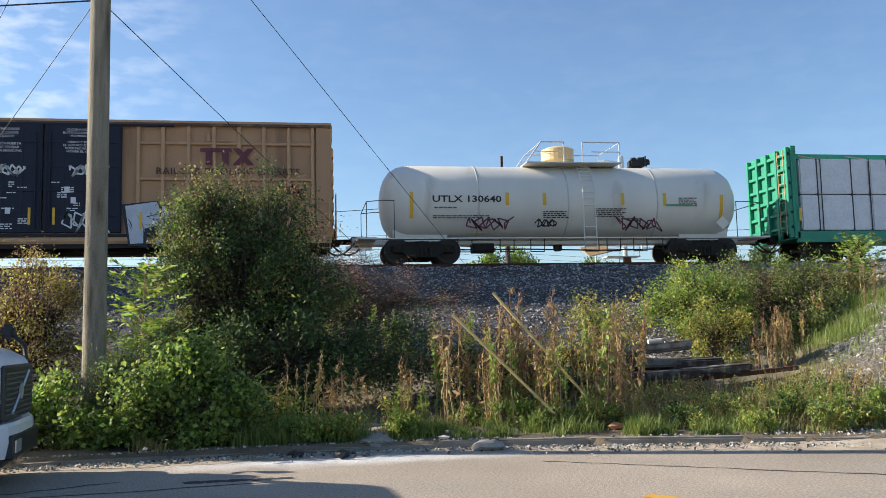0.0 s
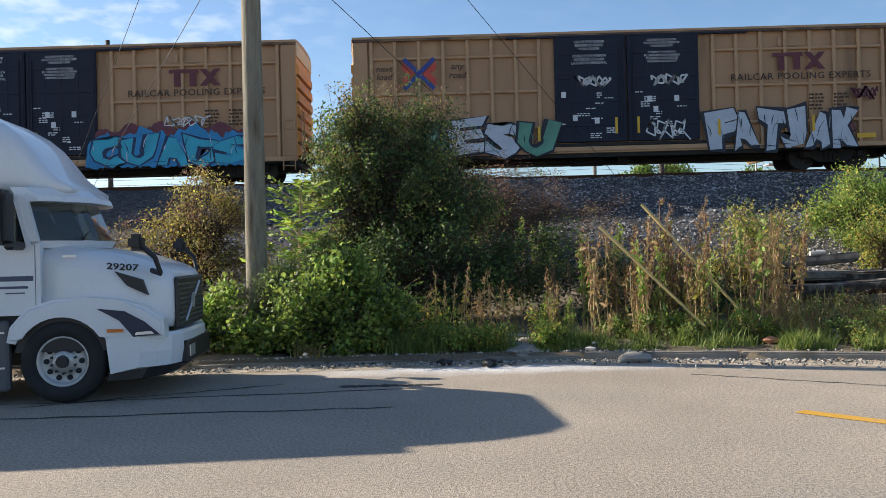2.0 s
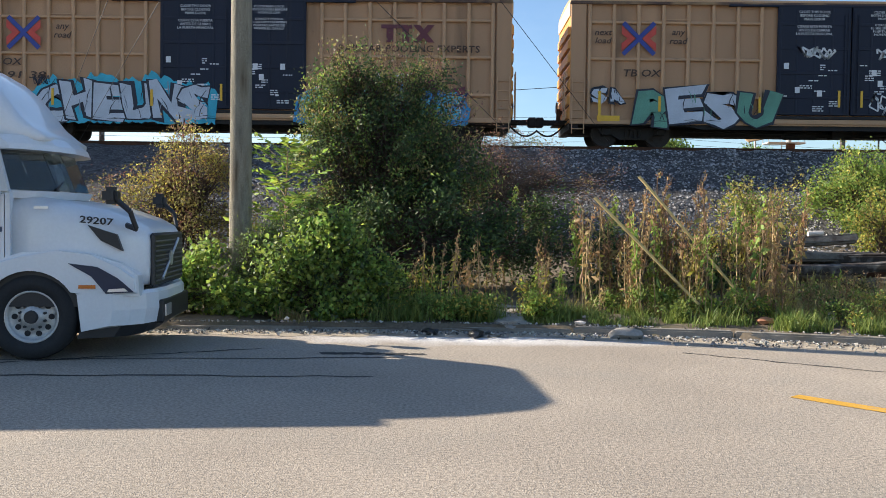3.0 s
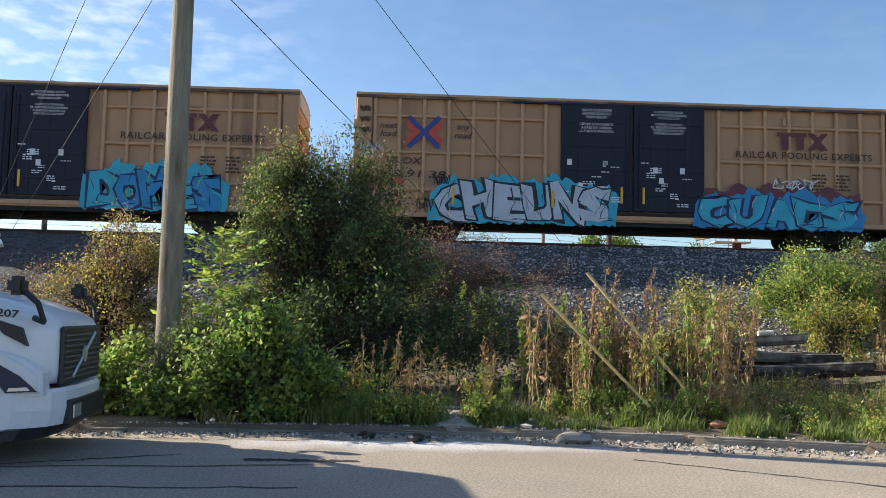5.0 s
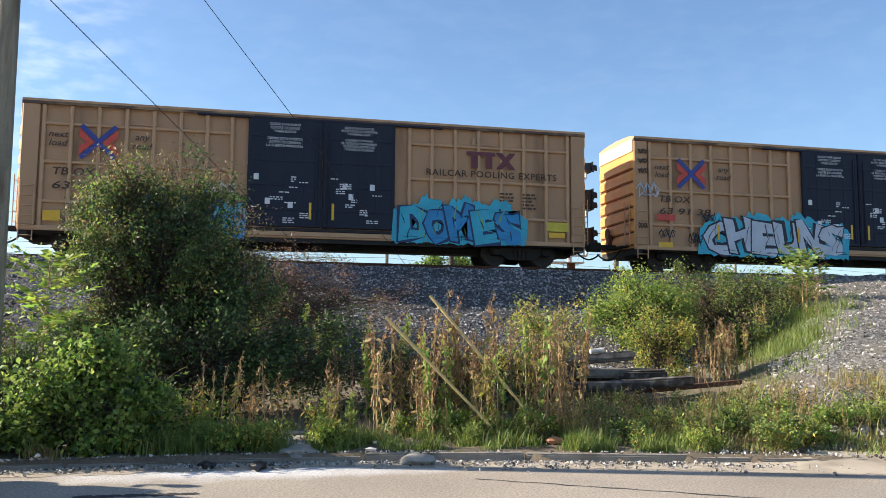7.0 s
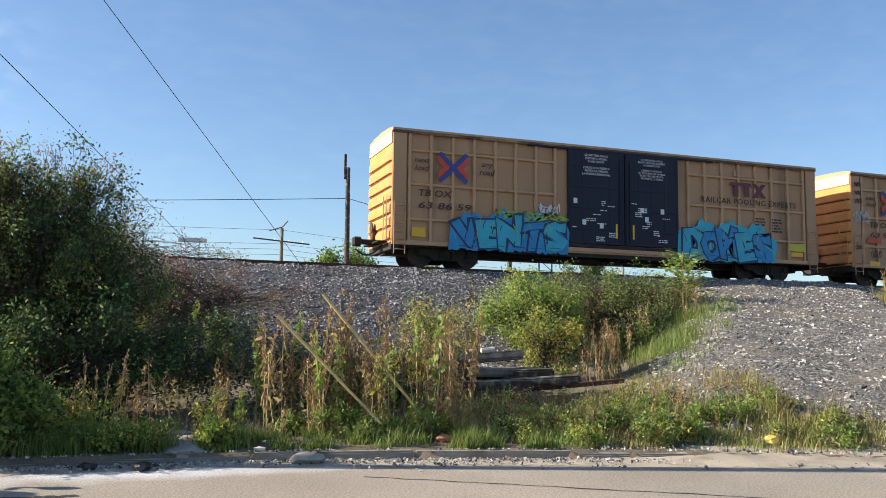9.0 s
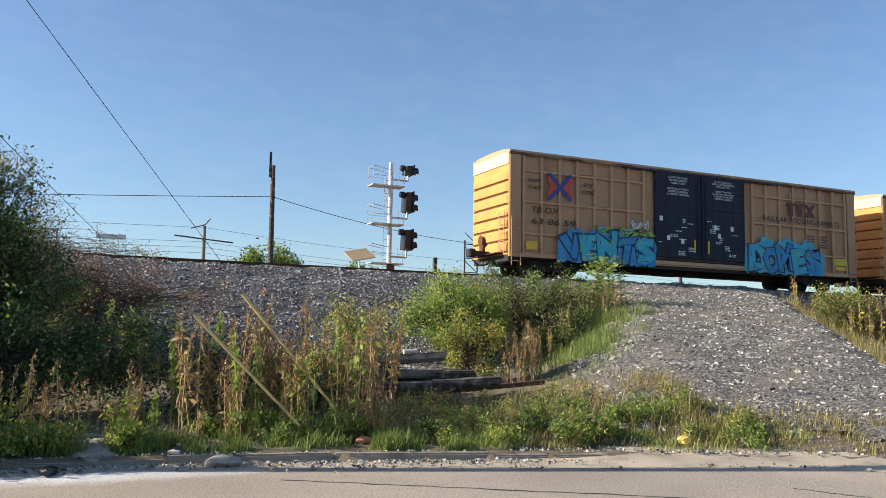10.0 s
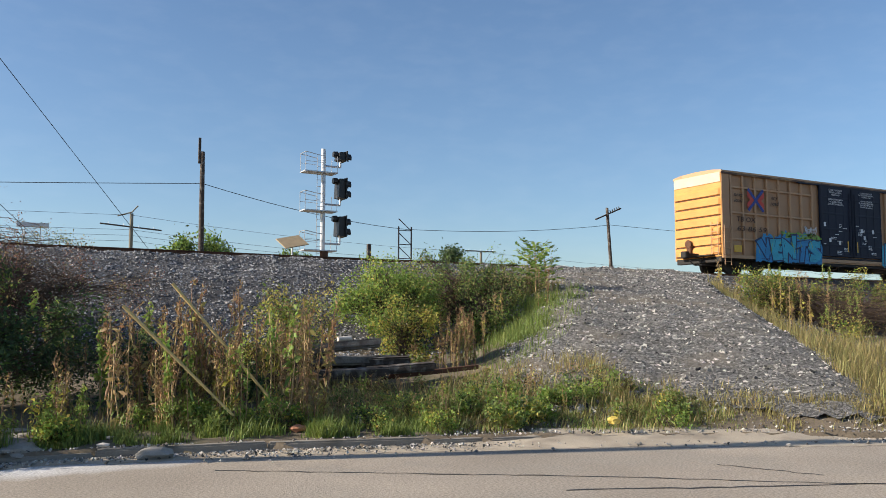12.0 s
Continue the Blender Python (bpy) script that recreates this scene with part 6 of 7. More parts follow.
    ailanthus(3, -2.85, 14.45, 3.1, LEAF_LIME, lean=0.1, fronds=26, flen=0.95)
    ailanthus(4, -0.95, 13.6, 1.2, LEAF_LIME, fronds=9, flen=0.45)
    ailanthus(5, 15.75, 22.3, 1.9, LEAF_GREEN, fronds=26, flen=0.95)
    # right hand bank
    shrub("bush", "bright green bush on the bank above old sleepers", 18, (10.6, 22.4),
          [(10.2, 22.2, 2.4, 0.95, 0.8, 0.95, 230), (11.45, 22.4, 2.6, 0.9, 0.8, 0.9, 190), (9.6, 21.8, 2.2, 0.5, 0.6, 0.7, 80)], 28, 0.08, 0.13, [(LEAF_BRIGHT, 0.5), (LEAF_GREEN, 0.35), (LEAF_YELLOW, 0.15)], stems=9)
    shrub("bush", "mixed green and brown scrub on the bank", 19, (13.5, 22.9),
          [(13.4, 21.6, 1.9, 1.3, 0.8, 0.8, 150), (12.9, 22.7, 2.4, 1.1, 0.9, 1.0, 190), (14.7, 23.1, 2.5, 1.2, 0.9, 1.2, 210), (16.1, 23.2, 2.6, 0.8, 0.7, 0.9, 100), (13.9, 23.7, 3.6, 1.6, 0.7, 0.45, 90)], 26, 0.07, 0.13, [(LEAF_GREEN, 0.45), (LEAF_DARK, 0.3), (LEAF_OLIVE, 0.25)], stems=10)
    shrub("bush", "yellow green bush beside the sleeper pile", 20, (9.2, 18.4),
          [(9.0, 18.5, 1.7, 0.45, 0.5, 0.75, 110), (9.7, 18.3, 1.35, 0.5, 0.5, 0.7, 90)], 24, 0.07, 0.11, [(LEAF_YELLOW, 0.45), (LEAF_GREEN, 0.3), (LEAF_OLIVE, 0.25)], stems=7, thick=0.02)
    # mostly dark leaves, coloured to stand in for shadow behind the weeds
    shrub("bush", "low scrub darkened as shade behind the dry weeds", 21, (5.0, 18.5),
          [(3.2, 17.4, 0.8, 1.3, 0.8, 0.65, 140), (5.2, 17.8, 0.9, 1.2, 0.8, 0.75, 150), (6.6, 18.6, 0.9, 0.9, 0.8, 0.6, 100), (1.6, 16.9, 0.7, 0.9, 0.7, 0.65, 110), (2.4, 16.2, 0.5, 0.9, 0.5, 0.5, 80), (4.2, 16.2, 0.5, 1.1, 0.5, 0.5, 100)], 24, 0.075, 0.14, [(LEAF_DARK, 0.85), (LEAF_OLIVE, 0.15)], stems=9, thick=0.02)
    shrub("bush", "olive and yellow bush among tall weeds", 22, (6.4, 17.0),
          [(5.4, 16.6, 1.6, 0.5, 0.5, 0.85, 110), (6.1, 17.2, 1.4, 0.4, 0.4, 0.6, 60), (7.4, 19.8, 1.8, 0.8, 0.7, 0.7, 90)], 22, 0.07, 0.12, [(LEAF_GREEN, 0.4), (LEAF_OLIVE, 0.35), (LEAF_YELLOW, 0.25)], stems=8, thick=0.018)
    shrub("bush", "tall grey green weeds beside the gravel drive", 23, (29.1, 22.4),
          [(27.1, 23.8, 3.4, 1.1, 0.8, 0.8, 150), (29.0, 23.4, 3.0, 1.4, 0.9, 1.1, 190), (31.1, 22.6, 2.7, 1.5, 1.0, 1.2, 200), (34, 21.6, 2.8, 1.8, 1.2, 1.5, 200), (27.0, 19.5, 1.6, 1.4, 0.8, 0.8, 120), (31, 19, 1.6, 2.0, 1.0, 1.2, 150), (36, 19, 1.8, 2.2, 1.2, 1.8, 150)],
          26, 0.085, 0.15, [(LEAF_GREEN, 0.45), (LEAF_OLIVE, 0.3), (LEAF_YELLOW, 0.25)], stems=12, thick=0.02)
    # leaning tree at the far left of the bank
    shrub("tree", "small dark tree with airy foliage beyond the line", 24, (0.6, 36.1),
          [(-2.0, 36.0, 5.5, 1.6, 1.2, 1.0, 130), (0.5, 36.2, 5.5, 1.4, 1.0, 0.7, 80), (3.1, 36.2, 4.8, 1.4, 0.8, 0.45, 50)], 14, 0.08, 0.2, [(LEAF_DARK, 0.6), (LEAF_OLIVE, 0.4)], stems=6, thick=0.06, cat="tree")
    for k, (x, y, z, w, m) in enumerate(((14.8, 70, 7.3, 1.7, LEAF_GREEN), (17.4, 70, 7.4, 1.8, LEAF_GREEN), (41.9, 75, 8.1, 2.4, LEAF_DARK), (33.2, 95.6, 9.7, 2.6, LEAF_GREEN), (-5.8, 94.4, 7.9, 2.6, LEAF_OLIVE), (1.2, 95.6, 7.9, 2.6, LEAF_OLIVE))):
        shrub("tree", "far green tree behind the railway line", 400 + k, (x, y), [(x, y, z, w, 1.4, 1.2, 90)], 30, 0.28, 0.36, [(m, 0.7), (LEAF_DARK, 0.3)], stems=4, thick=0.15, cat="tree")
    # tall weeds: a few plants built, then repeated
    protos = {}
    for k in ("dry", "seedy", "green", "yellow"):
        protos[k] = [weed(50 + i + len(k) * 10, 1.0, k) for i in range(3)]
    first = {(k, i): True for k in protos for i in range(3)}
    r = random.Random(77)

    def put(k, x, y, h):
        i = r.randrange(3)
        ob = protos[k][i]
        m = pose(x, y, float(ground_z(x, y)), r.uniform(-4, 4), r.uniform(-4, 4), r.uniform(0, 360))
        if first[(k, i)]:
            first[(k, i)] = False
            ob.matrix_basis = m
        else:
            ob = copy_thing(ob, m)
        s = r.uniform(0.9, 1.1)
        ob.scale = (h * 0.66 * s, h * 0.66 * s, h)

    for x, y, h, k in ((-0.35, 13.7, 1.45, "yellow"), (-0.1, 13.6, 1.55, "yellow"), (0.15, 13.8, 1.3, "dry"), (0.45, 13.7, 1.35, "dry"), (0.6, 13.9, 1.1, "seedy"), (-0.55, 13.9, 1.1, "yellow"),
                       (1.45, 13.5, 1.15, "yellow"), (1.6, 13.7, 1.3, "seedy"), (1.35, 13.8, 0.9, "green"), (0.95, 14.6, 0.8, "seedy"), (5.6, 16.0, 2.2, "yellow"), (5.9, 16.3, 2.0, "yellow")):
        put(k, x, y, h)
    for i in range(52):
        x = r.uniform(1.75, 6.0)
        y = float(curb_y(x)) + r.uniform(1.0, 2.9)
        top = 1.15 + 0.95 * math.sin(min((x - 1.5) / 1.3, 1.57)) - 0.5 * max(x - 4.9, 0)
        k = r.choice(["dry", "seedy", "seedy", "seedy", "seedy", "yellow", "green"]) if not 3.9 < x < 4.7 else r.choice(["green", "green", "seedy", "yellow"])
        put(k, x, y, top * r.choice([0.4, 0.55, 0.7, 0.85, 0.95, 1.0, 1.15]))
    for i in range(11):
        put(r.choice(["seedy", "dry", "seedy"]), r.uniform(9.3, 10.7), r.uniform(17.2, 18.0), r.uniform(0.9, 1.5))
    for i in range(14):
        put(r.choice(["green", "seedy", "yellow"]), r.uniform(11.2, 15.4), r.uniform(20.6, 22.0), r.uniform(0.8, 1.5))
    for i in range(26):
        x = r.uniform(6.2, 9.5)
        put(r.choice(["seedy", "dry", "green", "yellow"]), x, float(curb_y(x)) + r.uniform(0.9, 3.4), r.uniform(0.35, 0.75))
    for i in range(40):
        put(r.choice(["seedy", "dry", "yellow", "green"]), r.uniform(26.1, 35.6), r.uniform(20.9, 24.9), r.uniform(1.2, 1.9))
    for i in range(16):
        put(r.choice(["seedy", "dry"]), r.uniform(12.0, 16.5), r.uniform(22.5, 24.6), r.uniform(0.9, 1.5))
    for i in range(20):
        put(r.choice(["seedy", "green", "seedy"]), r.uniform(-0.2, 4), r.uniform(19, 22), r.uniform(0.8, 1.5))
    # low leafy cover in uneven patches
    q = random.Random(5)
    for i in range(58):
        x = q.choice([q.uniform(1.2, 6.6), q.uniform(-1.2, 0.6), q.uniform(6.5, 11), q.uniform(6.5, 9)])
        y = float(curb_y(x)) + q.uniform(0.45, 1.5 if x < 6.5 else 2.8)
        k = q.uniform(0.2, 0.45)
        z = float(ground_z(x, y))
        shrub("low_weed", "low leafy green weeds in the verge", 300 + i, (x, y), [(x, y, z + 0.16, k, k * 0.7, q.uniform(0.14, 0.32), 26)], 22, q.uniform(0.045, 0.075), 0.06,
              [(q.choice([LEAF_BRIGHT, LEAF_GREEN, GRASS, LEAF_GREEN]), 0.7), (q.choice([LEAF_YELLOW, LEAF_GREEN, LEAF_DARK]), 0.3)], stems=4, thick=0.008, cat="weed")
    # broken ground below the sleeper pile
    for i in range(34):
        x = q.uniform(5.6, 11.2)
        y = float(curb_y(x)) + q.uniform(1.5, 5.2)
        k = q.uniform(0.15, 0.4)
        z = float(ground_z(x, y))
        shrub("low_weed", "low olive weeds on broken ground", 700 + i, (x, y), [(x, y, z + 0.12, k, k * 0.7, q.uniform(0.1, 0.3), 20)], 20, q.uniform(0.04, 0.065), 0.07,
              [(q.choice([LEAF_GREEN, LEAF_OLIVE, LEAF_DARK, GRASS]), 0.65), (q.choice([LEAF_DRY, LEAF_OLIVE, LEAF_GREY]), 0.35)], stems=4, thick=0.008, cat="weed")
    blades("dry_grass", 5200, lambda q, n: tufts(q, n, 5.2, 11.5, 1.2, 5.4, 45, 0.13), 0.12, 0.42, GRASS_DRY, "thin dry grass below the sleeper pile", 13)
    # verge grass
    blades("verge_grass", 9000, lambda q, n: tufts(q, n, 1.2, 6.8, 0.25, 1.3, 130, 0.09), 0.08, 0.28, GRASS, "lush green grass along the kerb", 1)
    blades("verge_grass", 5000, lambda q, n: tufts(q, n, -1.2, 0.7, 0.3, 1.4, 60, 0.10), 0.15, 0.38, GRASS, "green grass along the kerb by the bush", 2)
    blades("dry_grass", 3000, lambda q, n: tufts(q, n, 1.2, 9.5, 1.0, 3.4, 50, 0.12), 0.2, 0.5, GRASS_DRY, "thin dry grass among the weeds", 3)
    blades("meadow_grass", 12000, lambda q, n: tufts(q, n, 6.6, 11.5, 0.8, 3.0, 120, 0.26), 0.05, 0.17, GRASS, "green grass tufts below the gravel drive", 4)
    blades("meadow_grass", 13000, lambda q, n: tufts(q, n, 6.6, 15.5, 0.8, 2.8, 110, 0.26), 0.06, 0.2, GRASS_DRY, "yellow green grass below the gravel drive", 5)

    def beside_drive(q, n):
        y = q.uniform(15.5, 24, n)
        return 10.1 + (y - 13) * 0.70 - np.abs(q.normal(0, 1.4, n)) - 0.3 + 0.5 * np.sin(y * 2.3), y

    def past_drive(q, n):
        y = q.uniform(9.5, 25, n)
        return 16.0 + (y - 12) * 0.76 + np.abs(q.normal(0, 2.2, n)), y

    blades("bank_grass", 3000, beside_drive, 0.10, 0.30, GRASS, "yellow green grass at the edge of drive", 6)
    blades("bank_grass", 12000, past_drive, 0.2, 0.6, GRASS_DRY, "tall yellow green grass beyond the drive", 7)
    blades("bank_grass", 6000, lambda q, n: (q.uniform(12, 17.5, n), q.uniform(23, 26.5, n)), 0.15, 0.45, GRASS_DRY, "dry grass on top of the bank", 8)
    blades("bank_grass", 4200, lambda q, n: tufts_at(q, n, 12.0, 16.0, 17.6, 22.4, 70, 0.2), 0.14, 0.42, GRASS, "rough green grass between scrub and drive", 10)
    blades("kerb_tuft", 260, lambda q, n: (-2.35 + q.normal(0, 0.12, n), 12.86 + q.normal(0, 0.05, n)), 0.1, 0.25, GRASS_DRY, "dry grass tuft growing at the kerb", 9)


build_plants()

# ---- beyond the line: signal, poles, panel, far trees ----
def build_signal():
    s = thing("railway_signal", "tall pale steel signal mast with black heads", "signal", pose(13.72, 35.4, 2.95))
    part("mast", cyl(B(), (0, 0, 0), (0, 0, 6.55), 0.11, 0.10, 14), GALV, s)
    part("base", box(B(), -0.35, 0.35, -0.35, 0.35, 0.0, 0.35, 0.03), CURB, s)
    bm = B()
    for x in (-0.34, -0.06):
        cyl(bm, (x, -0.16, 0.3), (x, -0.16, 6.2), 0.015, 0.015, 5)
    for k in range(20):
        cyl(bm, (-0.34, -0.16, 0.5 + k * 0.29), (-0.06, -0.16, 0.5 + k * 0.29), 0.012, 0.012, 5)
    part("ladder", bm, GALV, s)
    for z in (2.05, 3.77, 5.46):
        part("platform", box(B(), -0.95, 0.55, -0.35, 0.35, z, z + 0.05), GALV, s)
        bm = B()
        for y in (-0.33, 0.33):
            tube(bm, [(-0.93, y, z), (-0.93, y, z + 0.85), (-0.15, y, z + 0.72)], 0.016, 5)
            tube(bm, [(-0.93, y, z + 0.45), (-0.1, y, z + 0.42)], 0.012, 5)
            tube(bm, [(0.52, y, z), (0.52, y, z + 0.75)], 0.014, 5)
        tube(bm, [(-0.93, -0.33, z + 0.85), (-0.93, 0.33, z + 0.85)], 0.016, 5)
        part("guard_rail", bm, GALV, s)
        bm = B()
        tube(bm, [(0, 0, z + 0.35), (0.8, 0, z + 0.35), (0.8, 0, z + 0.75)], 0.045, 8)
        part("bracket", bm, GALV, s)
    for z, hgt in ((2.73, 0.88), (4.40, 0.88), (6.08, 0.38)):
        h = part("signal_head", prism(B(), [(0.62, z + 0.04), (0.95, z - 0.02), (0.98, z + hgt), (0.66, z + hgt - 0.02)], -0.3, 0.3), BLACK_SHELL, s, "black signal head with hoods")
        n = 2 if hgt > 0.5 else 1
        for i in range(n):
            zz = z + hgt * (i + 0.5) / n
            bm = B()
            loft(bm, [[(x, 0.19 * math.cos(a), zz + 0.19 * math.sin(a) - 0.03 * (x > 1)) for a in np.linspace(-0.6, 3.74, 12)] + [(x, 0.175 * math.cos(a), zz + 0.175 * math.sin(a) - 0.03 * (x > 1)) for a in np.linspace(3.74, -0.6, 12)] for x in (0.95, 1.25)])
            part("hood", bm, BLACK_SHELL, h)
        part("backboard", prism(B(), [(0.92, z - 0.03), (0.97, z - 0.03), (0.99, z + hgt + 0.03), (0.94, z + hgt + 0.03)], -0.4, 0.4), BLACK_SHELL, h)
        part("lamp_case", cyl(B(), (0.45, 0, z + hgt - 0.1), (0.64, 0, z + hgt - 0.1), 0.13, 0.15, 10), BLACK_SHELL, h)
    part("cable_box", box(B(), -0.15, 0.15, -0.32, -0.1, 1.45, 2.05, 0.02), RUST, s)
    p = thing("solar_panel", "tan backed solar panel on a short post", "solar panel", pose(11.5, 32.9, 3.8))
    part("post", cyl(B(), (0, 0, 0), (0, 0, 1.25), 0.03, 0.03, 8), GALV, p)
    o = part("panel", box(B(), -0.55, 0.55, -0.36, 0.36, -0.02, 0.02, 0.005), PANEL_TAN, p)
    o.matrix_basis = pose(0.0, 0, 1.3, 35, -12, 15)


build_signal()


def cross(p, z, w, n, drop=0.0, turn=0.0):
    arm = part("cross_arm", box(B(), -w / 2, w / 2, -0.06, 0.06, -0.06, 0.06, 0.01), WOOD_DARK, p)
    arm.matrix_basis = pose(0, 0, z, 0, drop, turn)
    for i in range(n):
        x = -w / 2 + w * (i + 0.5) / n
        part("insulator", cyl(B(), (x, 0, 0.06), (x, 0, 0.22), 0.045, 0.03, 8), GALV, arm)


def build_far_poles():
    a = pole_at("wooden_pole", 12.0, 50, 2.5, 11.8, 0.17, 0.13, WOOD_DARK, "tall dark wooden pole without cross arms", (-0.08, 0))
    part("pole_bracket", box(B(), -0.32, -0.18, -0.05, 0.05, 8.6, 10.1), WOOD_DARK, a)
    b = pole_at("telegraph_pole", 51.7, 61.2, 2.5, 12.55, 0.18, 0.13, WOOD_DARK, "leaning dark wooden pole with one cross arm", (-0.7, 0))
    arm = part("cross_arm", box(B(), -1.6, 1.6, -0.06, 0.06, -0.06, 0.06, 0.01), WOOD_DARK, b)
    arm.matrix_basis = pose(-0.55, 0, 9.5, 0, -22, 0)
    for i in range(5):
        part("insulator", cyl(B(), (0.3 + i * 0.28, 0, 0.06), (0.3 + i * 0.28, 0, 0.25), 0.05, 0.04, 8), WOOD_DARK, arm)
    c = pole_at("telegraph_pole", 12.92, 80, 2.5, 11.7, 0.2, 0.15, WOOD_GREY, "grey wooden pole with two crossing arms")
    cross(c, 8.0, 5.2, 4, 4)
    part("brace", tube(B(), [(-1.2, -0.1, 8.9), (0, -0.1, 9.3), (0.5, -0.1, 9.9)], 0.06), WOOD_GREY, c)
    e = pole_at("telegraph_pole", 57.3, 93.4, 2.5, 11.2, 0.2, 0.15, WOOD_GREY, "far wooden pole with one cross arm")
    cross(e, 8.8, 4.4, 5)
    k = pole_at("telegraph_pole", -24.3, 60, 2.5, 17.3, 0.2, 0.15, WOOD_DARK, "tall wooden pole with stacked cross arms")
    for z in (14.2, 13.2, 12.3):
        cross(k, z, 2.6, 4, 0, 35)
    g = thing("steel_frame", "narrow dark lattice steel mast", "mast", pose(30.2, 60.5, 2.25))
    bm = B()
    for x in (-0.55, 0.55):
        cyl(bm, (x, 0, 0), (x, 0, 7.3), 0.06, 0.06, 6)
    for k in range(7):
        z = 0.4 + k * 1.1
        tube(bm, [(-0.55, 0, z), (0.55, 0, z), (-0.55, 0, z + 0.9)], 0.035, 5)
    part("lattice", bm, WIRE, g)
    h = thing("lattice_tower", "far pale lattice tower", "tower", pose(8.06, 130, 1.6))
    bm = B()
    for z in np.arange(0, 14, 2.0):
        w, w2 = 1.4 - z * 0.03, 1.4 - (z + 2) * 0.03
        for sx in (-1, 1):
            cyl(bm, (sx * w, 0, z), (sx * w2, 0, z + 2), 0.08, 0.08, 5)
            cyl(bm, (sx * w, 0, z), (-sx * w2, 0, z + 2), 0.05, 0.05, 5)
    box(bm, -2, 2, -0.3, 0.3, 13.6, 14.2)
    part("lattice", bm, GALV, h)
    f = thing("short_post", "short dark trackside post", "post", pose(20.3, 45.2, 2.85))
    part("post", box(B(), -0.1, 0.1, -0.1, 0.1, 0, 3.6), WOOD_DARK, f)
    lab, gp = "thin dark overhead line between far poles", "overhead lines"
    wire("overhead_line", [(-41.5, 60.5, 8.6), (11.95, 50, 9.95), (30.2, 60.5, 9.35), (51.3, 61.2, 11.0), (138, 78, 13.6)], 0.02, lab, sag=0.35, group=gp)
    for k, z in enumerate((10.7, 10.2, 9.7, 12.0)):
        wire("overhead_line", [(-62, 83, z - 0.1), (12.9, 80, z - 0.45), (57.3, 93.4, z - 0.8), (137, 113, z - 0.5)], 0.014, lab, sag=0.5, group=gp)


build_far_poles()
# guy wires of the near pole: two fall to the bank on each side
wire("guy_wire", [(PX + 0.12, PY, 7.2), (2.5, 27.7, 3.8)], 0.008)
wire("guy_wire", [(PX + 0.12, PY, 10.35), (5.4, 27.1, 3.58)], 0.008)
wire("guy_wire", [(PX - 0.15, PY, 7.2), (-12.17, 28.1, 4.1)], 0.008)
wire("guy_wire", [(PX - 0.15, PY, 10.35), (-13.0, 28.1, 4.1)], 0.008)
wire("service_line", [(PX, PY, 7.33), (-30, 22, 8.0)], 0.014, "thin dark overhead cable from the pole", sag=0.0, group="overhead lines")


# ---- loose things by the road ----
def lump(name, x, y, z, sx, sy, sz, m, label, cat, seed, cuts=2):
    r = random.Random(seed)
    bm = B()
    bmesh.ops.create_icosphere(bm, subdivisions=cuts, radius=1)
    for v in bm.verts:
        n = noise.noise(v.co * 1.7 + Vector((seed, 0, 0))) * 0.45 + noise.noise(v.co * 4 + Vector((0, seed, 0))) * 0.15
        v.co = Vector((v.co.x * sx, v.co.y * sy, v.co.z * sz)) * (1 + n)
    o = part(name, bm, m)
    o.matrix_basis = pose(x, y, z, 0, 0, r.uniform(0, 360))
    return tagged(o, label, cat)


BAG = mat("black_plastic_bag", (0.012, 0.012, 0.014), 0.3, 0, 0.3, 5, 30, 0.4)
PAPER = mat("pale_litter_paper", (0.62, 0.55, 0.48), 0.8, 0, 0.2, 6, 40, 0.1)
ORANGE = mat("orange_litter", (0.45, 0.20, 0.11), 0.7, 0, 0.2, 6, 40, 0.1)
YELLOW_BAG = mat("yellow_plastic_litter", (0.62, 0.46, 0.10), 0.55, 0, 0.15, 6, 40, 0.2)
CONCRETE = mat("broken_concrete", (0.30, 0.275, 0.24), 0.9, 0, 0.25, 6, 50, 0.4)


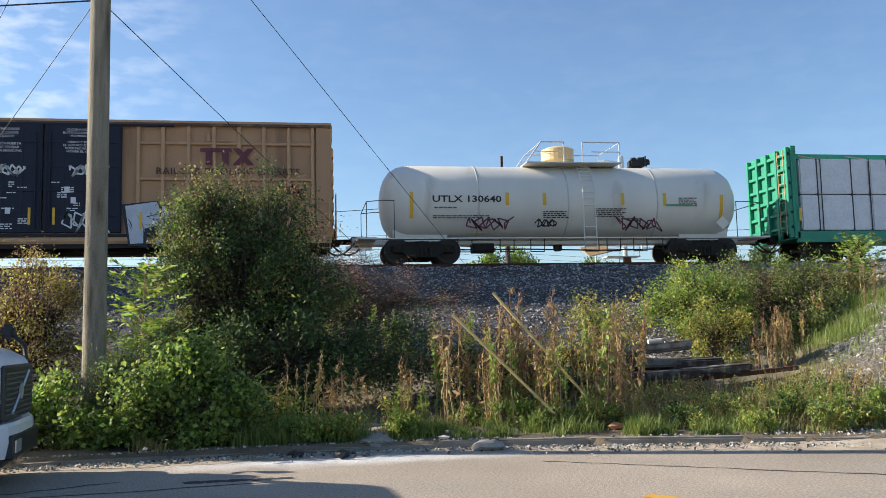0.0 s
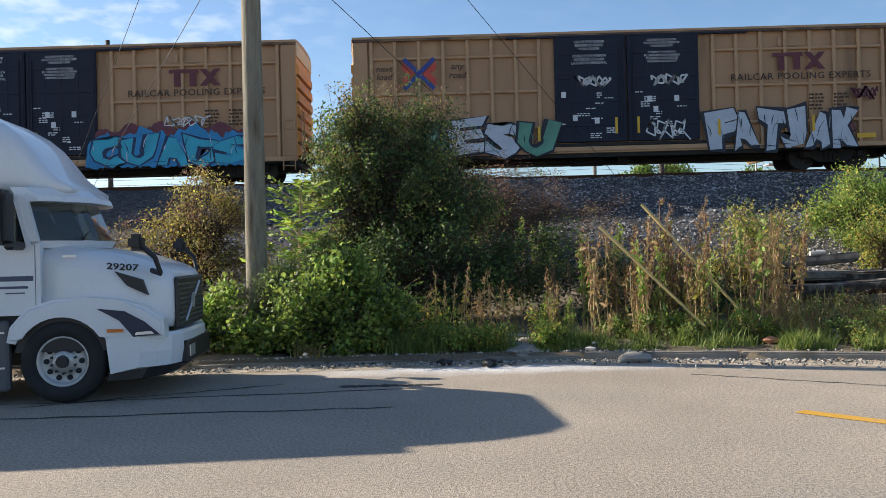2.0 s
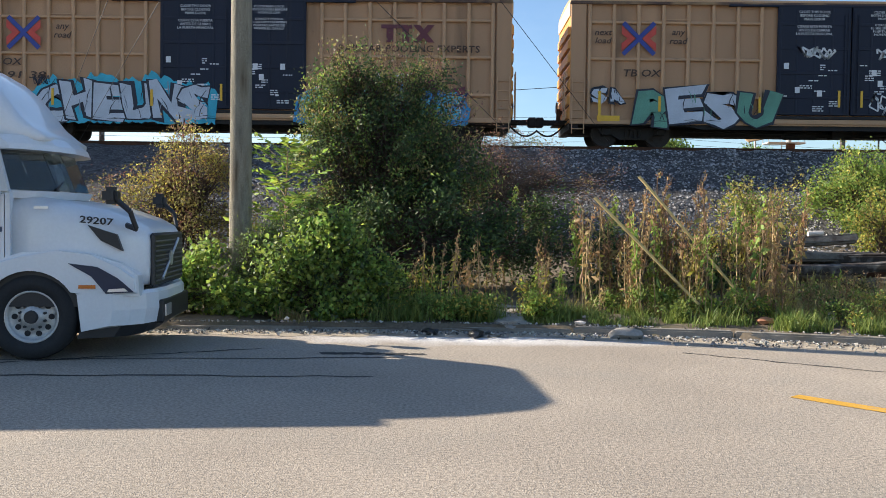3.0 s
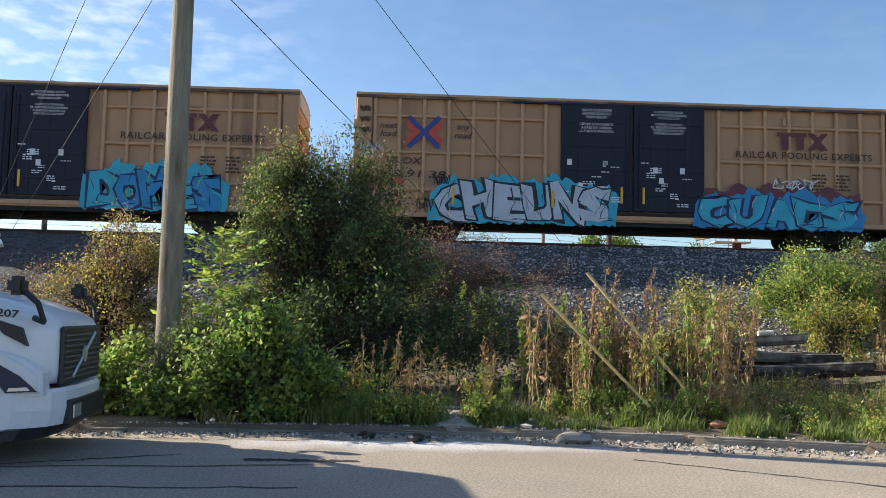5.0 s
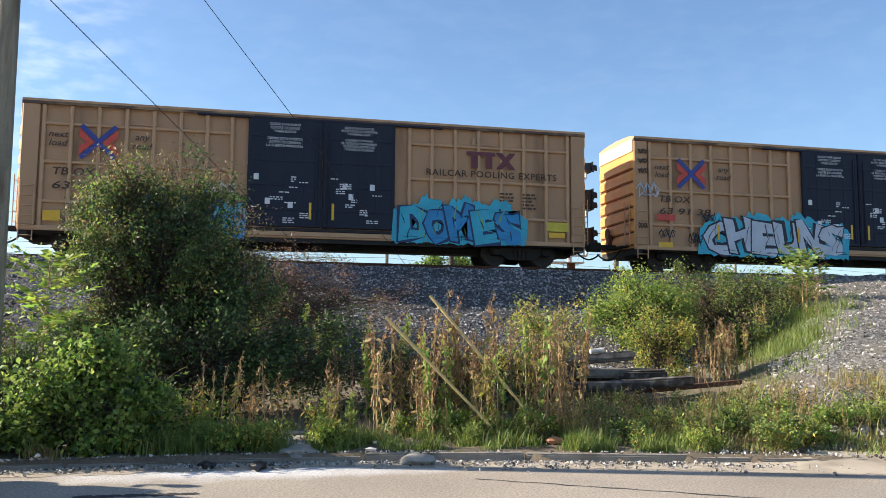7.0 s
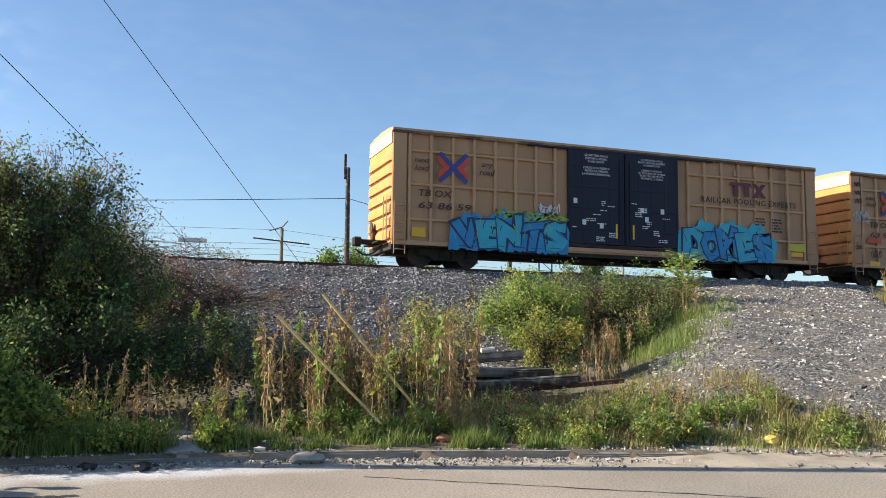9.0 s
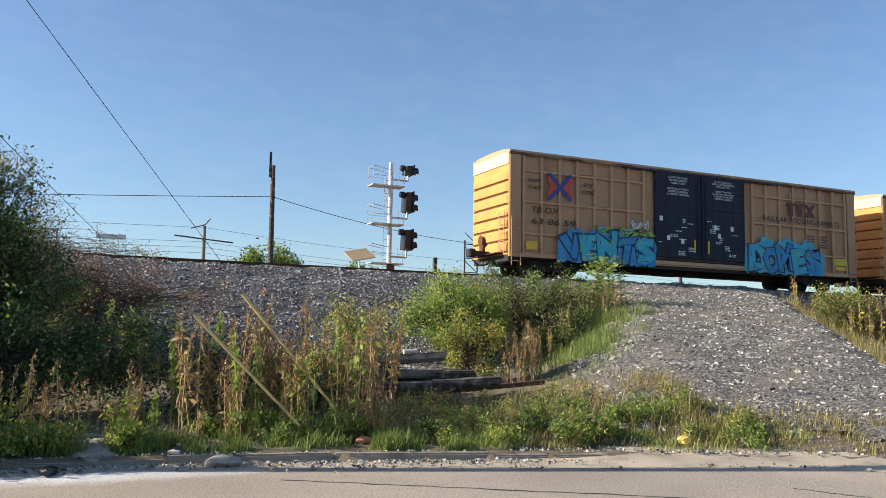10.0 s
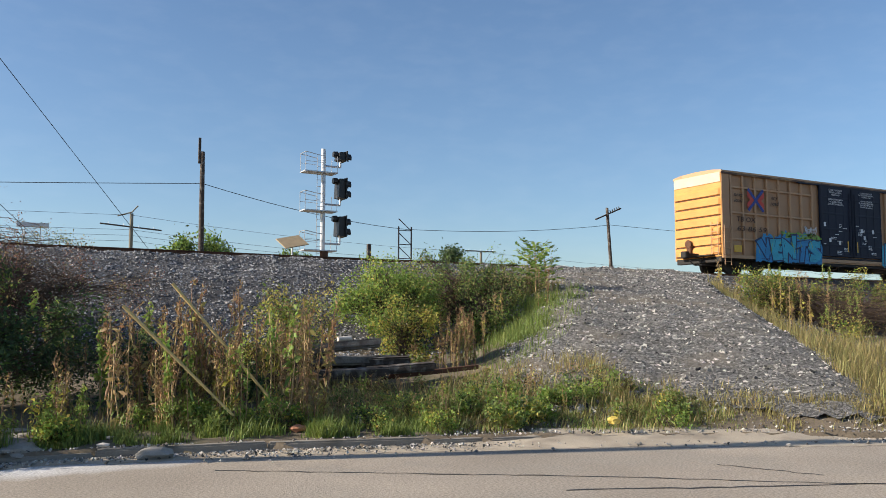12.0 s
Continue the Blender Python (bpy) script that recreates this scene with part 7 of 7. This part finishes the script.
def build_litter():
    lump("black_bag", 0.38, 12.38, 0.04, 0.30, 0.11, 0.05, BAG, "torn black plastic bag by the kerb", "litter", 4)
    lump("black_bag", -0.29, 12.48, 0.04, 0.15, 0.11, 0.055, BAG, "small black plastic bag by the kerb", "litter", 7)
    lump("concrete_lump", 2.53, 12.3, 0.07, 0.24, 0.14, 0.1, CONCRETE, "broken lump of grey concrete in gutter", "rubble", 9)
    lump("yellow_litter", 9.25, 10.95, 0.30, 0.11, 0.09, 0.07, YELLOW_BAG, "crumpled bright yellow plastic litter", "litter", 11)
    lump("paper_litter", 5.77, 13.0, 0.27, 0.10, 0.05, 0.10, PAPER, "crumpled pale paper litter in weeds", "litter", 13)
    lump("orange_litter", 4.75, 12.95, 0.22, 0.13, 0.05, 0.06, ORANGE, "orange litter lying in the grass", "litter", 15)
    for i, (x, y, k) in enumerate(((3.56, 12.4, 0.1), (4.4, 12.05, 0.07), (1.9, 12.5, 0.09), (-2.4, 12.6, 0.05), (-5.0, 12.4, 0.09), (2.1, 13.3, 0.07), (6.4, 11.7, 0.06), (9.9, 10.9, 0.06), (13.2, 10.4, 0.1))):
        lump("litter", x, y, 0.03 if y < 12.5 else 0.2, k, k * 0.6, 0.03, PAPER, "small pale scrap of litter", "litter", 20 + i, 1)
    for i, (x, y, sx) in enumerate(((0.95, 13.2, 0.35), (1.0, 13.6, 0.45), (1.15, 14.2, 0.55), (0.8, 14.9, 0.5), (1.7, 14.6, 0.4))):
        lump("rubble_slab", x, y, 0.13, sx, 0.5, 0.09, CONCRETE, "pale dusty rubble heap between weeds", "rubble", 40 + i)
    r = random.Random(8)
    for i, (x, y, z, a, w) in enumerate(((8.1, 18.2, 0.78, 4, 2.6), (8.8, 17.8, 0.92, -14, 2.5), (7.6, 18.4, 1.05, 19, 2.6), (8.4, 18.1, 1.2, -6, 2.3), (7.3, 17.7, 0.68, 24, 2.2), (9.3, 17.3, 0.74, -22, 2.2),
                                         (9.0, 17.7, 0.95, 9, 1.8), (8.2, 17.3, 0.7, -4, 2.4), (7.9, 17.9, 0.9, 10, 2.5))):
        o = part("old_sleeper", box(B(), -w / 2, w / 2, -0.13, 0.13, -0.085, 0.085, 0.035, 2), WOOD_DARK if i % 3 else WOOD_WORN)
        for v in o.data.vertices:
            v.co.z += 0.03 * math.sin(v.co.x * 1.7 + i) + r.uniform(-0.012, 0.012)
            v.co.y += r.uniform(-0.015, 0.015)
        o.matrix_basis = pose(x - 1.45, y - 0.75, z + 0.12, r.uniform(-16, 16), r.uniform(-7, 7), a)
        tagged(o, "weathered dark timber railway sleeper on a pile", "timber", "pile of old sleepers")
    o = part("rusty_rail_piece", box(B(), -1.1, 1.1, -0.05, 0.05, -0.05, 0.05, 0.01), RUST)
    o.matrix_basis = pose(9.0, 16.6, 0.8, 0, -5, -8)
    tagged(o, "rusty brown steel bar lying in weeds", "scrap")
    o = part("white_cup", cyl(B(), (0, 0, 0), (0.3, 0, 0.02), 0.05, 0.05, 10), PAPER)
    o.matrix_basis = pose(7.15, 17.3, 1.50)
    tagged(o, "white litter lying on the old sleepers", "litter")
    for a, b, n in (((3.02, 13.9, 2.42), (4.65, 13.4, 0.42), 1), ((2.26, 13.6, 2.06), (3.85, 13.3, 0.42), 2)):
        tagged(part("stick", cyl(B(), a, b, 0.027, 0.022, 7), STICK), "long straight bleached stick leaning in weeds", "stick", "leaning sticks")


build_litter()


# ---- what moves ----
def along(t):
    """Where the last boxcar's left end is at t seconds."""
    return -58.4411 + 6.92552 * t + 9.89263e-2 * t * t - 4.6802e-3 * t ** 3 - 0.239 * math.exp(-((t - 0.65) / 0.45) ** 2)


def motions():
    for car, off in ((CAR_A, 0.0), (CAR_B, 20.38), (CAR_C, 40.8), (TANK, 61.0), (LUMBER, 76.24)):
        walk(car, [(t, pose(along(t) + off, SIDE_Y, RAIL_Z)) for t in [k * 0.25 for k in range(49)]])
    # the wheels roll without slipping
    rows = []
    for k in range(151):
        t = k * 0.08
        rows.append((t, math.degrees((along(t) - along(0)) / 0.455)))
    for w in WHEELSETS:
        x, z = w.location.x, w.location.z
        walk(w, [(t, pose(x, 0, z, 0, a, 0)) for t, a in rows])


motions()
